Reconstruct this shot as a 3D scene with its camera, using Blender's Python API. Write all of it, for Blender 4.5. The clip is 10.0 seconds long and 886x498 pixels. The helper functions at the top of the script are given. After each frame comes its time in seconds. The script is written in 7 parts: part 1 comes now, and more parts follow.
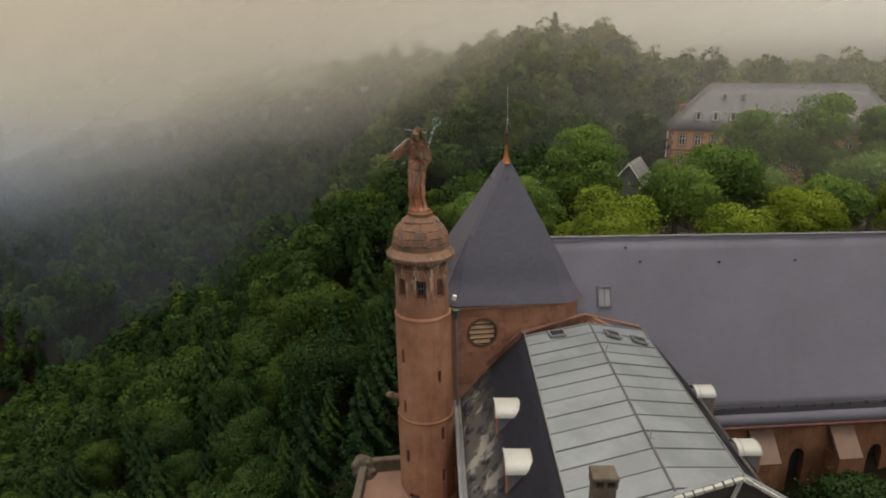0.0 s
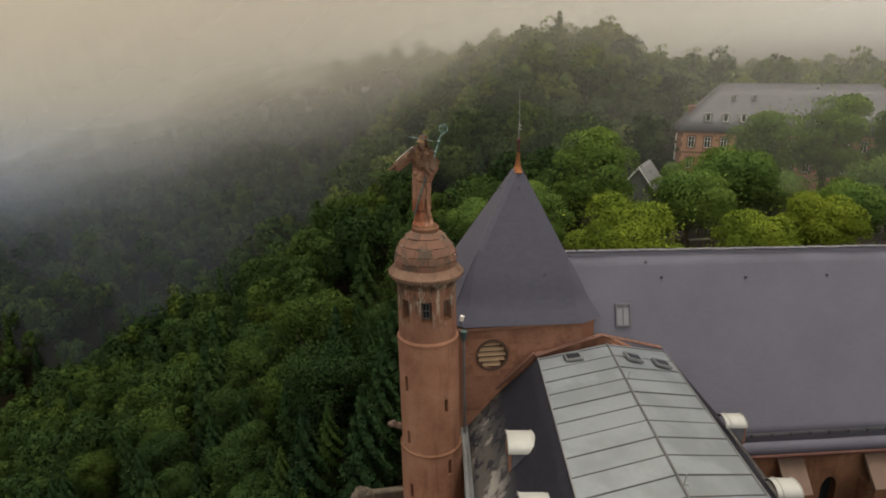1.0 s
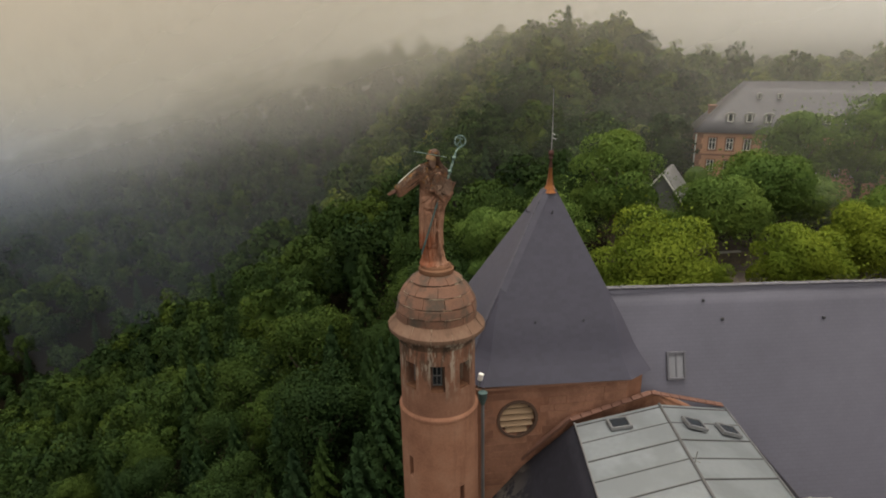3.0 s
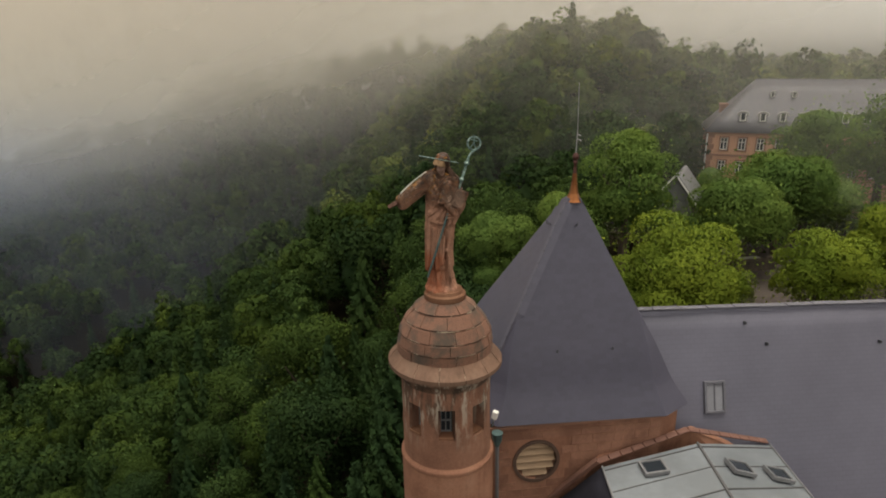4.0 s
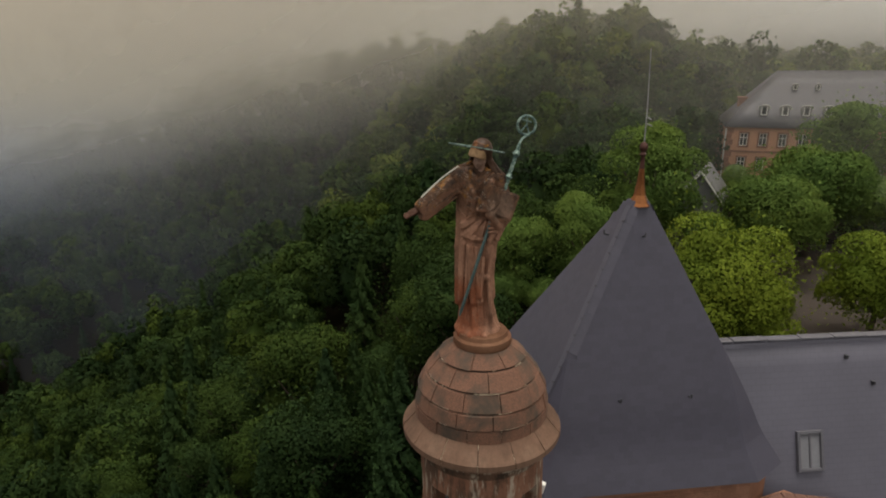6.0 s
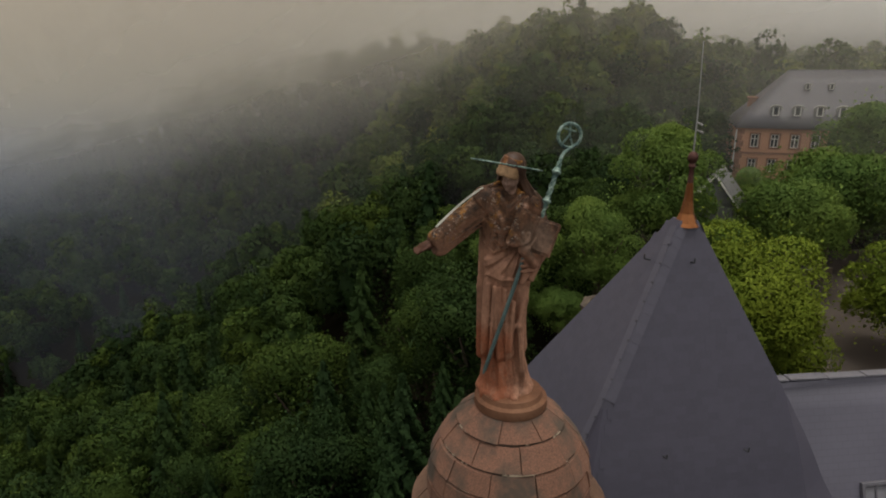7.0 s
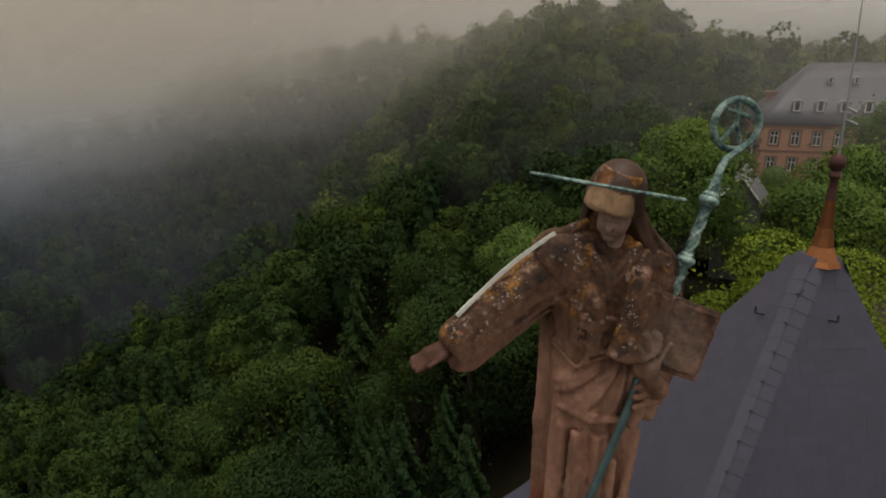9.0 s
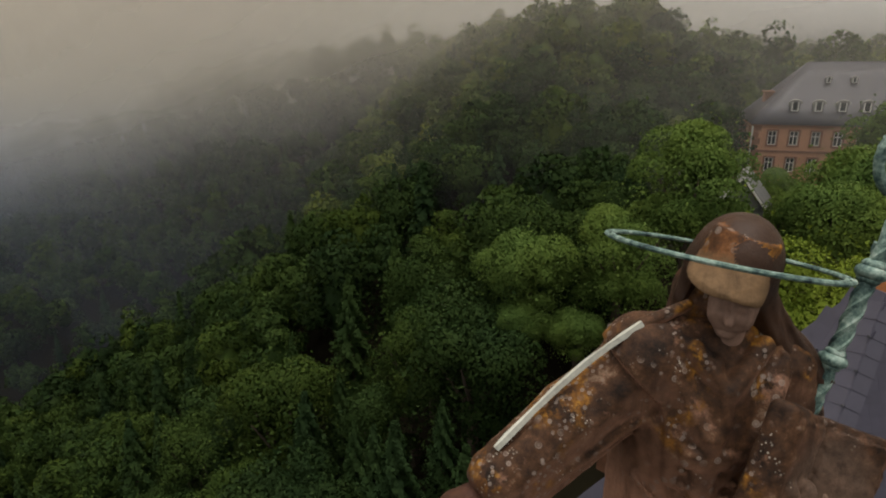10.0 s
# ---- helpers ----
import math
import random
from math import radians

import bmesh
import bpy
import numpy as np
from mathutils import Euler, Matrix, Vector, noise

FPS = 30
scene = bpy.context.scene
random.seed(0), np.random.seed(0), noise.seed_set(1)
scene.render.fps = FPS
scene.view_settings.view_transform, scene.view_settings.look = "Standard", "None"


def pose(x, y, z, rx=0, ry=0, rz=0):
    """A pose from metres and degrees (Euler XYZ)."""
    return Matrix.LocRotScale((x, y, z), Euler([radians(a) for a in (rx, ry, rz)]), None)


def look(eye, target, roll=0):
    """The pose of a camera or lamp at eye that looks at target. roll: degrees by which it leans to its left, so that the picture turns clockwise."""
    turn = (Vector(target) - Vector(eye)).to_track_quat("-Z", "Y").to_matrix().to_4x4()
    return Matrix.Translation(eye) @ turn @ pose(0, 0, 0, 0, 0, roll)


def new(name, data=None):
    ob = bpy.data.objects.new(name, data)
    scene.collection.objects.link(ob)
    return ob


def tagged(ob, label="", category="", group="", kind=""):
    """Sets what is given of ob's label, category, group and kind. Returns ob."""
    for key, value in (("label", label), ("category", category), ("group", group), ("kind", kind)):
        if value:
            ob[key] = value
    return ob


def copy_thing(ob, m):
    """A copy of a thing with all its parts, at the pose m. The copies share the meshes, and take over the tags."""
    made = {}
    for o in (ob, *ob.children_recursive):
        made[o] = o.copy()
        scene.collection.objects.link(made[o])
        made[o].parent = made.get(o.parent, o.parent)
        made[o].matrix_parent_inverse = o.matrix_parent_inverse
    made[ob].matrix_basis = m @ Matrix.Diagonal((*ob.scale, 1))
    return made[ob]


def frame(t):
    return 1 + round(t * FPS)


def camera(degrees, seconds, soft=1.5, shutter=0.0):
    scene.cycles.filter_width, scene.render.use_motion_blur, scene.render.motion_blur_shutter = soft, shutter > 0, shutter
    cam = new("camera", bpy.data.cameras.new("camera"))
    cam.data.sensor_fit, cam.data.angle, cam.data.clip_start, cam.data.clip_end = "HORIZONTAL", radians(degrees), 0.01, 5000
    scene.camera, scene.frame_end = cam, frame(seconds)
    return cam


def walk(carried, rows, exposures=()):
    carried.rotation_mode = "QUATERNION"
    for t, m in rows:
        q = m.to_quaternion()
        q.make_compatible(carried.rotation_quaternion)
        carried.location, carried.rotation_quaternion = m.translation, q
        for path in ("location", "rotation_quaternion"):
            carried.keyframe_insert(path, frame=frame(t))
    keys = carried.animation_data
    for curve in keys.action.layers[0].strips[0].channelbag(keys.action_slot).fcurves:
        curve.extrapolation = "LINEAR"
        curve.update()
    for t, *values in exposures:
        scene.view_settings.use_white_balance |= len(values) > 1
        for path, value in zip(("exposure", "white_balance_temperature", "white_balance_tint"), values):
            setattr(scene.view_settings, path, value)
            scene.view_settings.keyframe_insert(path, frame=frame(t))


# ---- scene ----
import collections

cam = camera(71, 10.0, soft=1.9)
PATH = [
    (0, (1.238, -25.405, 6.060), (1.219, -23.488, 5.488), -0.26),
    (0.5, (1.110, -24.196, 6.093), (1.089, -22.279, 5.520), -0.17),
    (1, (0.981, -23.063, 6.120), (0.958, -21.147, 5.547), -0.28),
    (1.5, (0.810, -21.666, 6.040), (0.785, -19.750, 5.467), -0.29),
    (2, (0.670, -20.342, 6.014), (0.645, -18.426, 5.440), -0.29),
    (2.5, (0.576, -18.958, 6.029), (0.550, -17.043, 5.452), -0.29),
    (4, (0.202, -14.575, 5.682), (0.174, -12.662, 5.101), -0.30),
    (4.5, (-0.000, -13.417, 5.563), (-0.028, -11.503, 4.981), -0.30),
    (5, (-0.160, -12.306, 5.352), (-0.188, -10.394, 4.767), -0.30),
    (5.5, (-0.354, -11.265, 5.045), (-0.378, -9.352, 4.459), -0.38),
    (7, (-0.838, -7.943, 4.766), (-0.861, -6.030, 4.180), -0.48),
    (7.5, (-0.927, -6.798, 4.729), (-0.950, -4.886, 4.141), -0.57),
    (8, (-0.990, -5.709, 4.633), (-1.012, -3.799, 4.040), -0.47),
    (8.5, (-1.025, -4.668, 4.405), (-1.046, -2.758, 3.812), -0.57),
    (9, (-1.069, -3.672, 4.217), (-1.089, -1.762, 3.623), -0.47),
    (9.5, (-1.098, -2.909, 4.166), (-1.099, -1.001, 3.567), -0.59),
    (10, (-1.240, -2.301, 4.229), (-1.237, -0.392, 3.634), -0.57),
]


def between(a, b, w):
    """A row part of the way from one row of the path to the next."""
    mix = lambda p, q: tuple((1 - w) * m + w * n for m, n in zip(p, q))
    return a[0] + w * (b[0] - a[0]), mix(a[1], b[1]), mix(a[2], b[2]), (1 - w) * a[3] + w * b[3]


# the camera neither starts nor stops within the shot: even speed over the first and the last half second
TIMES = PATH[:1] + [between(PATH[0], PATH[1], w) for w in (0.2, 0.5)] + PATH[1:-1] + [between(PATH[-2], PATH[-1], w) for w in (0.5, 0.8)] + PATH[-1:]
walk(cam, [(t, look(eye, target, roll)) for t, eye, target, roll in TIMES],
     exposures=[(0, 0.34, 6500, 10), (2.5, 0.38, 6500, 10), (4.5, 0.4, 6500, 10), (5.5, 0.14, 6450, 10), (7.5, -0.12, 6250, 12), (9.0, -0.16, 6250, 13), (10, -0.05, 6300, 12)])

# ---- light ----
world = bpy.data.worlds.new("overcast_sky")
scene.world = world
world.use_nodes = True
wn, wl = world.node_tree.nodes, world.node_tree.links
sky = wn.new("ShaderNodeTexSky")
sky.sky_type, sky.sun_disc = "NISHITA", False
sky.sun_elevation, sky.sun_rotation = radians(82), radians(60)
sky.air_density, sky.dust_density, sky.ozone_density = 1.0, 4.0, 1.0
mute = wn.new("ShaderNodeHueSaturation")
mute.inputs["Saturation"].default_value = 0.12
wl.new(sky.outputs["Color"], mute.inputs["Color"])
warm = wn.new("ShaderNodeMix")
warm.data_type, warm.blend_type = "RGBA", "MULTIPLY"
warm.inputs["Factor"].default_value = 1.0
warm.inputs[7].default_value = (1.0, 0.945, 0.855, 1)
wl.new(mute.outputs["Color"], warm.inputs[6])
wl.new(warm.outputs[2], wn["Background"].inputs["Color"])
wn["Background"].inputs["Strength"].default_value = 0.235

sun = new("sun", bpy.data.lights.new("sun", "SUN"))
sun.data.energy, sun.data.angle, sun.data.color = 1.5, radians(35), (1.0, 0.95, 0.86)
sun.matrix_world = look((4, 2, 34), (0, 0, 0))

# ---- materials ----
def nodes_of(name):
    m = bpy.data.materials.new(name)
    m.use_nodes = True
    n, l = m.node_tree.nodes, m.node_tree.links
    return m, n, l, n["Principled BSDF"]


def ramp(n, l, fac, stops):
    r = n.new("ShaderNodeValToRGB")
    e = r.color_ramp.elements
    while len(e) < len(stops):
        e.new(0.5)
    for k, (p, c) in enumerate(stops):
        e[k].position, e[k].color = p, (*c, 1)
    l.new(fac, r.inputs["Fac"])
    return r.outputs["Color"]


def noise_tex(n, l, scale, detail=4.0, rough=0.6, vec=None, stretch=None):
    t = n.new("ShaderNodeTexNoise")
    t.inputs["Scale"].default_value, t.inputs["Detail"].default_value, t.inputs["Roughness"].default_value = scale, detail, rough
    if vec is None:
        vec = n.new("ShaderNodeTexCoord").outputs["Object"]
    if stretch:
        mp = n.new("ShaderNodeMapping")
        mp.inputs["Scale"].default_value = stretch
        l.new(vec, mp.inputs["Vector"])
        vec = mp.outputs["Vector"]
    l.new(vec, t.inputs["Vector"])
    return t.outputs["Fac"]


def mixed(n, l, fac, a, b, mode="MIX"):
    m = n.new("ShaderNodeMix")
    m.data_type, m.blend_type = "RGBA", mode
    for sock, v in ((m.inputs["Factor"], fac), (m.inputs[6], a), (m.inputs[7], b)):
        if isinstance(v, (int, float)):
            sock.default_value = v
        elif isinstance(v, tuple):
            sock.default_value = (*v, 1)
        else:
            l.new(v, sock)
    return m.outputs[2]


def bumped(n, l, bsdf, height, strength, distance):
    b = n.new("ShaderNodeBump")
    b.inputs["Strength"].default_value, b.inputs["Distance"].default_value = strength, distance
    l.new(height, b.inputs["Height"])
    l.new(b.outputs["Normal"], bsdf.inputs["Normal"])


def plain(name, colour, rough=0.7, metal=0.0, vary=0.25, scale=3.0, bump=0.2, dist=0.01):
    """A surface with two scales of variation in colour and a fine relief."""
    m, n, l, b = nodes_of(name)
    big, fine = noise_tex(n, l, scale * 0.35), noise_tex(n, l, scale * 6, 6)
    dark, light = tuple(c * (1 - vary) for c in colour), tuple(min(1, c * (1 + vary)) for c in colour)
    c = ramp(n, l, big, [(0.3, dark), (0.7, light)])
    c = mixed(n, l, 0.35, c, ramp(n, l, fine, [(0.3, dark), (0.7, light)]))
    l.new(c, b.inputs["Base Color"])
    b.inputs["Roughness"].default_value, b.inputs["Metallic"].default_value = rough, metal
    bumped(n, l, b, fine, bump, dist)
    return m


def piece_material(name, colour, rough, vary, scale=4.0, metal=0.0, bump=0.3, stain=None, random_from="Object"):
    """For pieces: each one a shade of its own, with stains across them."""
    m, n, l, b = nodes_of(name)
    if random_from == "Object":
        rnd = n.new("ShaderNodeObjectInfo").outputs["Random"]
    else:
        rnd = n.new("ShaderNodeNewGeometry").outputs["Random Per Island"]
    pos = n.new("ShaderNodeNewGeometry").outputs["Position"]
    fine, big = noise_tex(n, l, scale * 5, 6, vec=pos), noise_tex(n, l, scale * 0.4, 4, vec=pos)
    dark, light = tuple(c * (1 - vary) for c in colour), tuple(min(1, c * (1 + vary)) for c in colour)
    c = ramp(n, l, rnd, [(0.0, dark), (1.0, light)])
    c = mixed(n, l, 0.4, c, ramp(n, l, fine, [(0.3, dark), (0.7, light)]))
    if stain and rough > 0.8:
        grit = noise_tex(n, l, scale * 11, 7, 0.75, vec=pos)
        c = mixed(n, l, 0.5, c, ramp(n, l, grit, [(0.36, tuple(v * 0.25 for v in colour)), (0.64, tuple(min(1, v * 1.7) for v in colour))]))
    if stain:
        c = mixed(n, l, ramp(n, l, big, [(0.44, (0, 0, 0)), (0.60, (1, 1, 1))]), c, stain)
    l.new(c, b.inputs["Base Color"])
    b.inputs["Roughness"].default_value, b.inputs["Metallic"].default_value = rough, metal
    bumped(n, l, b, fine, bump, 0.006)
    return m


def foliage(name, dark, light, joined_trees=False, even=False):
    """Leaves: every spray a shade between two greens, every tree a tone of its own."""
    m, n, l, b = nodes_of(name)
    rnd = n.new("ShaderNodeNewGeometry").outputs["Random Per Island"]
    pos = n.new("ShaderNodeNewGeometry").outputs["Position"]
    patch = noise_tex(n, l, 0.16, 2, vec=pos)
    c = ramp(n, l, rnd, [(0.0, dark), (1.0, light)])
    tone = ramp(n, l, patch, [(0.34, (0.78, 0.84, 0.90)), (0.66, (1.20, 1.12, 0.98))])
    c = mixed(n, l, 1.0, c, tone, "MULTIPLY")
    if joined_trees:
        own = n.new("ShaderNodeAttribute")
        own.attribute_name = "tone"
        own = own.outputs["Fac"]
    else:
        own = n.new("ShaderNodeObjectInfo").outputs["Random"]
    if not even:
        c = mixed(n, l, 1.0, c, ramp(n, l, own, [(0.0, (0.56, 0.62, 0.72)), (0.5, (0.92, 0.94, 0.92)), (0.85, (1.22, 1.14, 0.90)), (1.0, (1.38, 1.24, 0.84))]), "MULTIPLY")
    l.new(c, b.inputs["Base Color"])
    b.inputs["Roughness"].default_value = 0.7
    b.inputs["Specular IOR Level"].default_value = 0.08
    t = n.new("ShaderNodeBsdfTranslucent")
    l.new(c, t.inputs["Color"])
    mx = n.new("ShaderNodeMixShader")
    mx.inputs["Fac"].default_value = 0.25
    l.new(b.outputs["BSDF"], mx.inputs[1]), l.new(t.outputs["BSDF"], mx.inputs[2])
    l.new(mx.outputs["Shader"], n["Material Output"].inputs["Surface"])
    return m


def fog_material():
    """Drifting mist: white droplets that scatter the sky's light, thicker with height and over the valley."""
    m, n, l, b = nodes_of("mist")
    n.remove(b)
    pos = n.new("ShaderNodeNewGeometry").outputs["Position"]
    sep = n.new("ShaderNodeSeparateXYZ")
    l.new(pos, sep.inputs["Vector"])

    def calc(op, a, c, clamp=False):
        k = n.new("ShaderNodeMath")
        k.operation, k.use_clamp = op, clamp
        for sock, v in ((k.inputs[0], a), (k.inputs[1], c)):
            if isinstance(v, (int, float)):
                sock.default_value = v
            else:
                l.new(v, sock)
        return k.outputs[0]

    wisps = noise_tex(n, l, 0.022, 5, 0.62, vec=pos, stretch=(1.0, 1.0, 1.6))
    # height over the sloping underside of the cloud: lower over the valley (-x) and with distance
    base = calc("ADD", calc("MULTIPLY", sep.outputs["X"], FOG_TILT), calc("ADD", calc("MULTIPLY", sep.outputs["Y"], FOG_FALL), FOG_BASE))
    over = calc("SUBTRACT", sep.outputs["Z"], base)
    over = calc("ADD", over, calc("MULTIPLY", calc("SUBTRACT", wisps, 0.5), FOG_WISP))
    soft = n.new("ShaderNodeMapRange")
    soft.interpolation_type = "SMOOTHSTEP"
    soft.inputs["From Min"].default_value, soft.inputs["From Max"].default_value = -FOG_SOFT, FOG_SOFT
    soft.inputs["To Min"].default_value, soft.inputs["To Max"].default_value = FOG_THIN, FOG_THICK
    l.new(over, soft.inputs["Value"])
    # haze below the cloud: over the valley and on the plateau round the guest house, thinnest on the slope between
    spread = n.new("ShaderNodeMapRange")
    spread.interpolation_type = "SMOOTHSTEP"
    spread.inputs["From Min"].default_value, spread.inputs["From Max"].default_value = -150.0, -15.0
    spread.inputs["To Min"].default_value, spread.inputs["To Max"].default_value = 2.0 * FOG_THIN, FOG_THIN
    l.new(sep.outputs["X"], spread.inputs["Value"])
    plateau = n.new("ShaderNodeMapRange")
    plateau.inputs["From Min"].default_value, plateau.inputs["From Max"].default_value = 2.0, 30.0
    plateau.inputs["To Min"].default_value, plateau.inputs["To Max"].default_value = 0.0, 1.7 * FOG_THIN
    l.new(sep.outputs["X"], plateau.inputs["Value"])
    l.new(calc("ADD", spread.outputs["Result"], plateau.outputs["Result"]), soft.inputs["To Min"])
    tr, df, tl = n.new("ShaderNodeBsdfTransparent"), n.new("ShaderNodeBsdfDiffuse"), n.new("ShaderNodeBsdfTranslucent")
    # haze painted in by height: bluish low in the valley, warm white cloud above
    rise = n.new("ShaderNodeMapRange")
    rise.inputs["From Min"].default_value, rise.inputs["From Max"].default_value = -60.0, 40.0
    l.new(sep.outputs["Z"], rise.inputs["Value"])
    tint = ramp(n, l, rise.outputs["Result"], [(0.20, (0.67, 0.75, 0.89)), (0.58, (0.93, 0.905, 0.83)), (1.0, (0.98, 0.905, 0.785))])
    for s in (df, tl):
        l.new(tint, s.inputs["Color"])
    half, mx = n.new("ShaderNodeMixShader"), n.new("ShaderNodeMixShader")
    l.new(df.outputs[0], half.inputs[1]), l.new(tl.outputs[0], half.inputs[2])
    l.new(soft.outputs["Result"], mx.inputs["Fac"])
    l.new(tr.outputs[0], mx.inputs[1]), l.new(half.outputs[0], mx.inputs[2])
    l.new(mx.outputs[0], n["Material Output"].inputs["Surface"])
    return m


FOG_TILT, FOG_FALL, FOG_BASE, FOG_WISP, FOG_SOFT, FOG_THIN, FOG_THICK = 0.22, -0.18, 36.0, 22.0, 27.0, 0.033, 0.41
FOG_SHEETS = ((66, 0.66), (90, 0.60), (114, 0.50), (140, 0.40), (172, 0.3), (215, 0.2), (280, 0.1))
MIST = fog_material()


def sandstone(name, base, pale, dark, limed=None):
    m, n, l, b = nodes_of(name)
    pos = n.new("ShaderNodeNewGeometry").outputs["Position"]
    big = noise_tex(n, l, 0.9, 5, vec=pos)
    fine = noise_tex(n, l, 14, 8, 0.7, vec=pos)
    streak = noise_tex(n, l, 2.2, 4, vec=pos, stretch=(1.6, 1.6, 0.18))
    c = ramp(n, l, big, [(0.3, dark), (0.5, base), (0.72, pale)])
    c = mixed(n, l, 0.4, c, ramp(n, l, fine, [(0.3, tuple(v * 0.55 for v in base)), (0.7, tuple(v * 1.3 for v in base))]))
    c = mixed(n, l, ramp(n, l, streak, [(0.52, (0, 0, 0)), (0.72, (0.35, 0.35, 0.35))]), c, tuple(v * 0.45 for v in dark))
    if limed:
        # lime runs and soot under a cornice
        sep = n.new("ShaderNodeSeparateXYZ")
        l.new(pos, sep.inputs["Vector"])
        under = n.new("ShaderNodeMapRange")
        under.inputs["From Min"].default_value, under.inputs["From Max"].default_value = limed
        l.new(sep.outputs["Z"], under.inputs["Value"])
        for scale, lo, colour in ((3.0, 0.46, (0.045, 0.032, 0.022)), (5.5, 0.53, (0.46, 0.40, 0.31))):
            run = ramp(n, l, noise_tex(n, l, scale, 5, 0.65, vec=pos, stretch=(1.0, 1.0, 0.22)), [(lo, (0, 0, 0)), (lo + 0.09, (0.8, 0.8, 0.8))])
            c = mixed(n, l, mixed(n, l, 1.0, run, under.outputs[0], "MULTIPLY"), c, colour)
    l.new(c, b.inputs["Base Color"])
    b.inputs["Roughness"].default_value = 0.85
    b.inputs["Specular IOR Level"].default_value = 0.2
    bumped(n, l, b, fine, 0.5, 0.015)
    return m


def figure_stone(name, bare, dark, growth, span=(2.1, 2.5), gloss=0.7, hem=None, worn=(), spread=0.535):
    """Sandstone of the figure: bare washed stone, rust-red hem, and on the upper parts dark crust with ochre, orange and pale round lichens."""
    m, n, l, b = nodes_of(name)
    geo = n.new("ShaderNodeNewGeometry")
    pos = geo.outputs["Position"]

    def mul(*f):
        out = f[0]
        for g in f[1:]:
            out = mixed(n, l, 1.0, out, g, "MULTIPLY")
        return out

    def gate(fac, lo, hi, top=1.0):
        return ramp(n, l, fac, [(lo, (0, 0, 0)), (hi, (top, top, top))])

    def rise(sock, lo, hi):
        k = n.new("ShaderNodeMapRange")
        k.inputs["From Min"].default_value, k.inputs["From Max"].default_value = lo, hi
        l.new(sock, k.inputs["Value"])
        return k.outputs["Result"]

    sep, nsep = n.new("ShaderNodeSeparateXYZ"), n.new("ShaderNodeSeparateXYZ")
    l.new(pos, sep.inputs["Vector"]), l.new(geo.outputs["Normal"], nsep.inputs["Vector"])
    mid, fine = noise_tex(n, l, 3.2, 6, 0.65, vec=pos), noise_tex(n, l, 26, 8, 0.72, vec=pos)
    c = ramp(n, l, mid, [(0.32, tuple(0.55 * v for v in bare)), (0.50, bare), (0.68, tuple(1.45 * v for v in bare))])
    c = mixed(n, l, 0.35, c, ramp(n, l, fine, [(0.32, tuple(0.4 * v for v in bare)), (0.68, tuple(1.5 * v for v in bare))]))
    streak = noise_tex(n, l, 5.0, 6, 0.7, vec=pos, stretch=(1.7, 1.7, 0.16))
    c = mixed(n, l, gate(streak, 0.52, 0.66, 0.7), c, tuple(0.30 * v for v in bare))
    if hem:
        rust = mul(rise(sep.outputs["Z"], 1.28, 1.05), rise(sep.outputs["X"], 0.10, -0.06), gate(noise_tex(n, l, 3.5, 5, 0.6, vec=pos, stretch=(1.5, 1.5, 0.5)), 0.30, 0.48, 0.85))
        c = mixed(n, l, rust, c, ramp(n, l, fine, [(0.3, tuple(0.6 * v for v in hem)), (0.7, tuple(1.3 * v for v in hem))]))
    if growth:
        # crust on what the rain reaches: high up and facing the sky
        height = rise(sep.outputs["Z"], *span)
        sky = rise(nsep.outputs["Z"], -0.50, 0.20)
        crust = mul(height, sky, gate(noise_tex(n, l, 5.0, 7, 0.7, vec=pos), 0.30, 0.42))
        c = mixed(n, l, crust, c, ramp(n, l, noise_tex(n, l, 9, 8, 0.75, vec=pos), [(0.36, tuple(0.20 * v for v in dark)), (0.50, dark), (0.60, tuple(1.9 * v for v in dark)), (0.68, (0.20, 0.130, 0.082))]))
        patch = mul(height, sky, gate(noise_tex(n, l, 3.4, 3, 0.5, vec=pos), spread, spread + 0.06))
        ochre = mul(patch, gate(noise_tex(n, l, 13, 5, 0.65, vec=pos), 0.44, 0.52, growth))
        c = mixed(n, l, ochre, c, ramp(n, l, noise_tex(n, l, 30, 5, vec=pos), [(0.36, (0.075, 0.030, 0.006)), (0.54, (0.19, 0.080, 0.010)), (0.68, (0.38, 0.185, 0.022))]))
        for scale, lo, colour, size in ((24.0, 0.53, (0.24, 0.19, 0.155), 0.40), (37.0, 0.51, (0.27, 0.22, 0.185), 0.36), (60.0, 0.58, (0.50, 0.45, 0.37), 0.30)):
            cells = n.new("ShaderNodeTexVoronoi")
            cells.inputs["Scale"].default_value = scale
            l.new(pos, cells.inputs["Vector"])
            disc = ramp(n, l, cells.outputs["Distance"], [(0.10, (0.85, 0.85, 0.85)), (size * 0.6, (0.35, 0.35, 0.35)), (size * 0.85, (0.95, 0.95, 0.95)), (size, (0, 0, 0))])
            pick = n.new("ShaderNodeSeparateColor")
            l.new(cells.outputs["Color"], pick.inputs["Color"])
            where = mul(height, gate(noise_tex(n, l, 2.6 + scale * 0.02, 3, 0.6, vec=pos), lo, lo + 0.06, growth), gate(pick.outputs[0], 0.42, 0.50))
            c = mixed(n, l, mul(disc, where), c, colour)
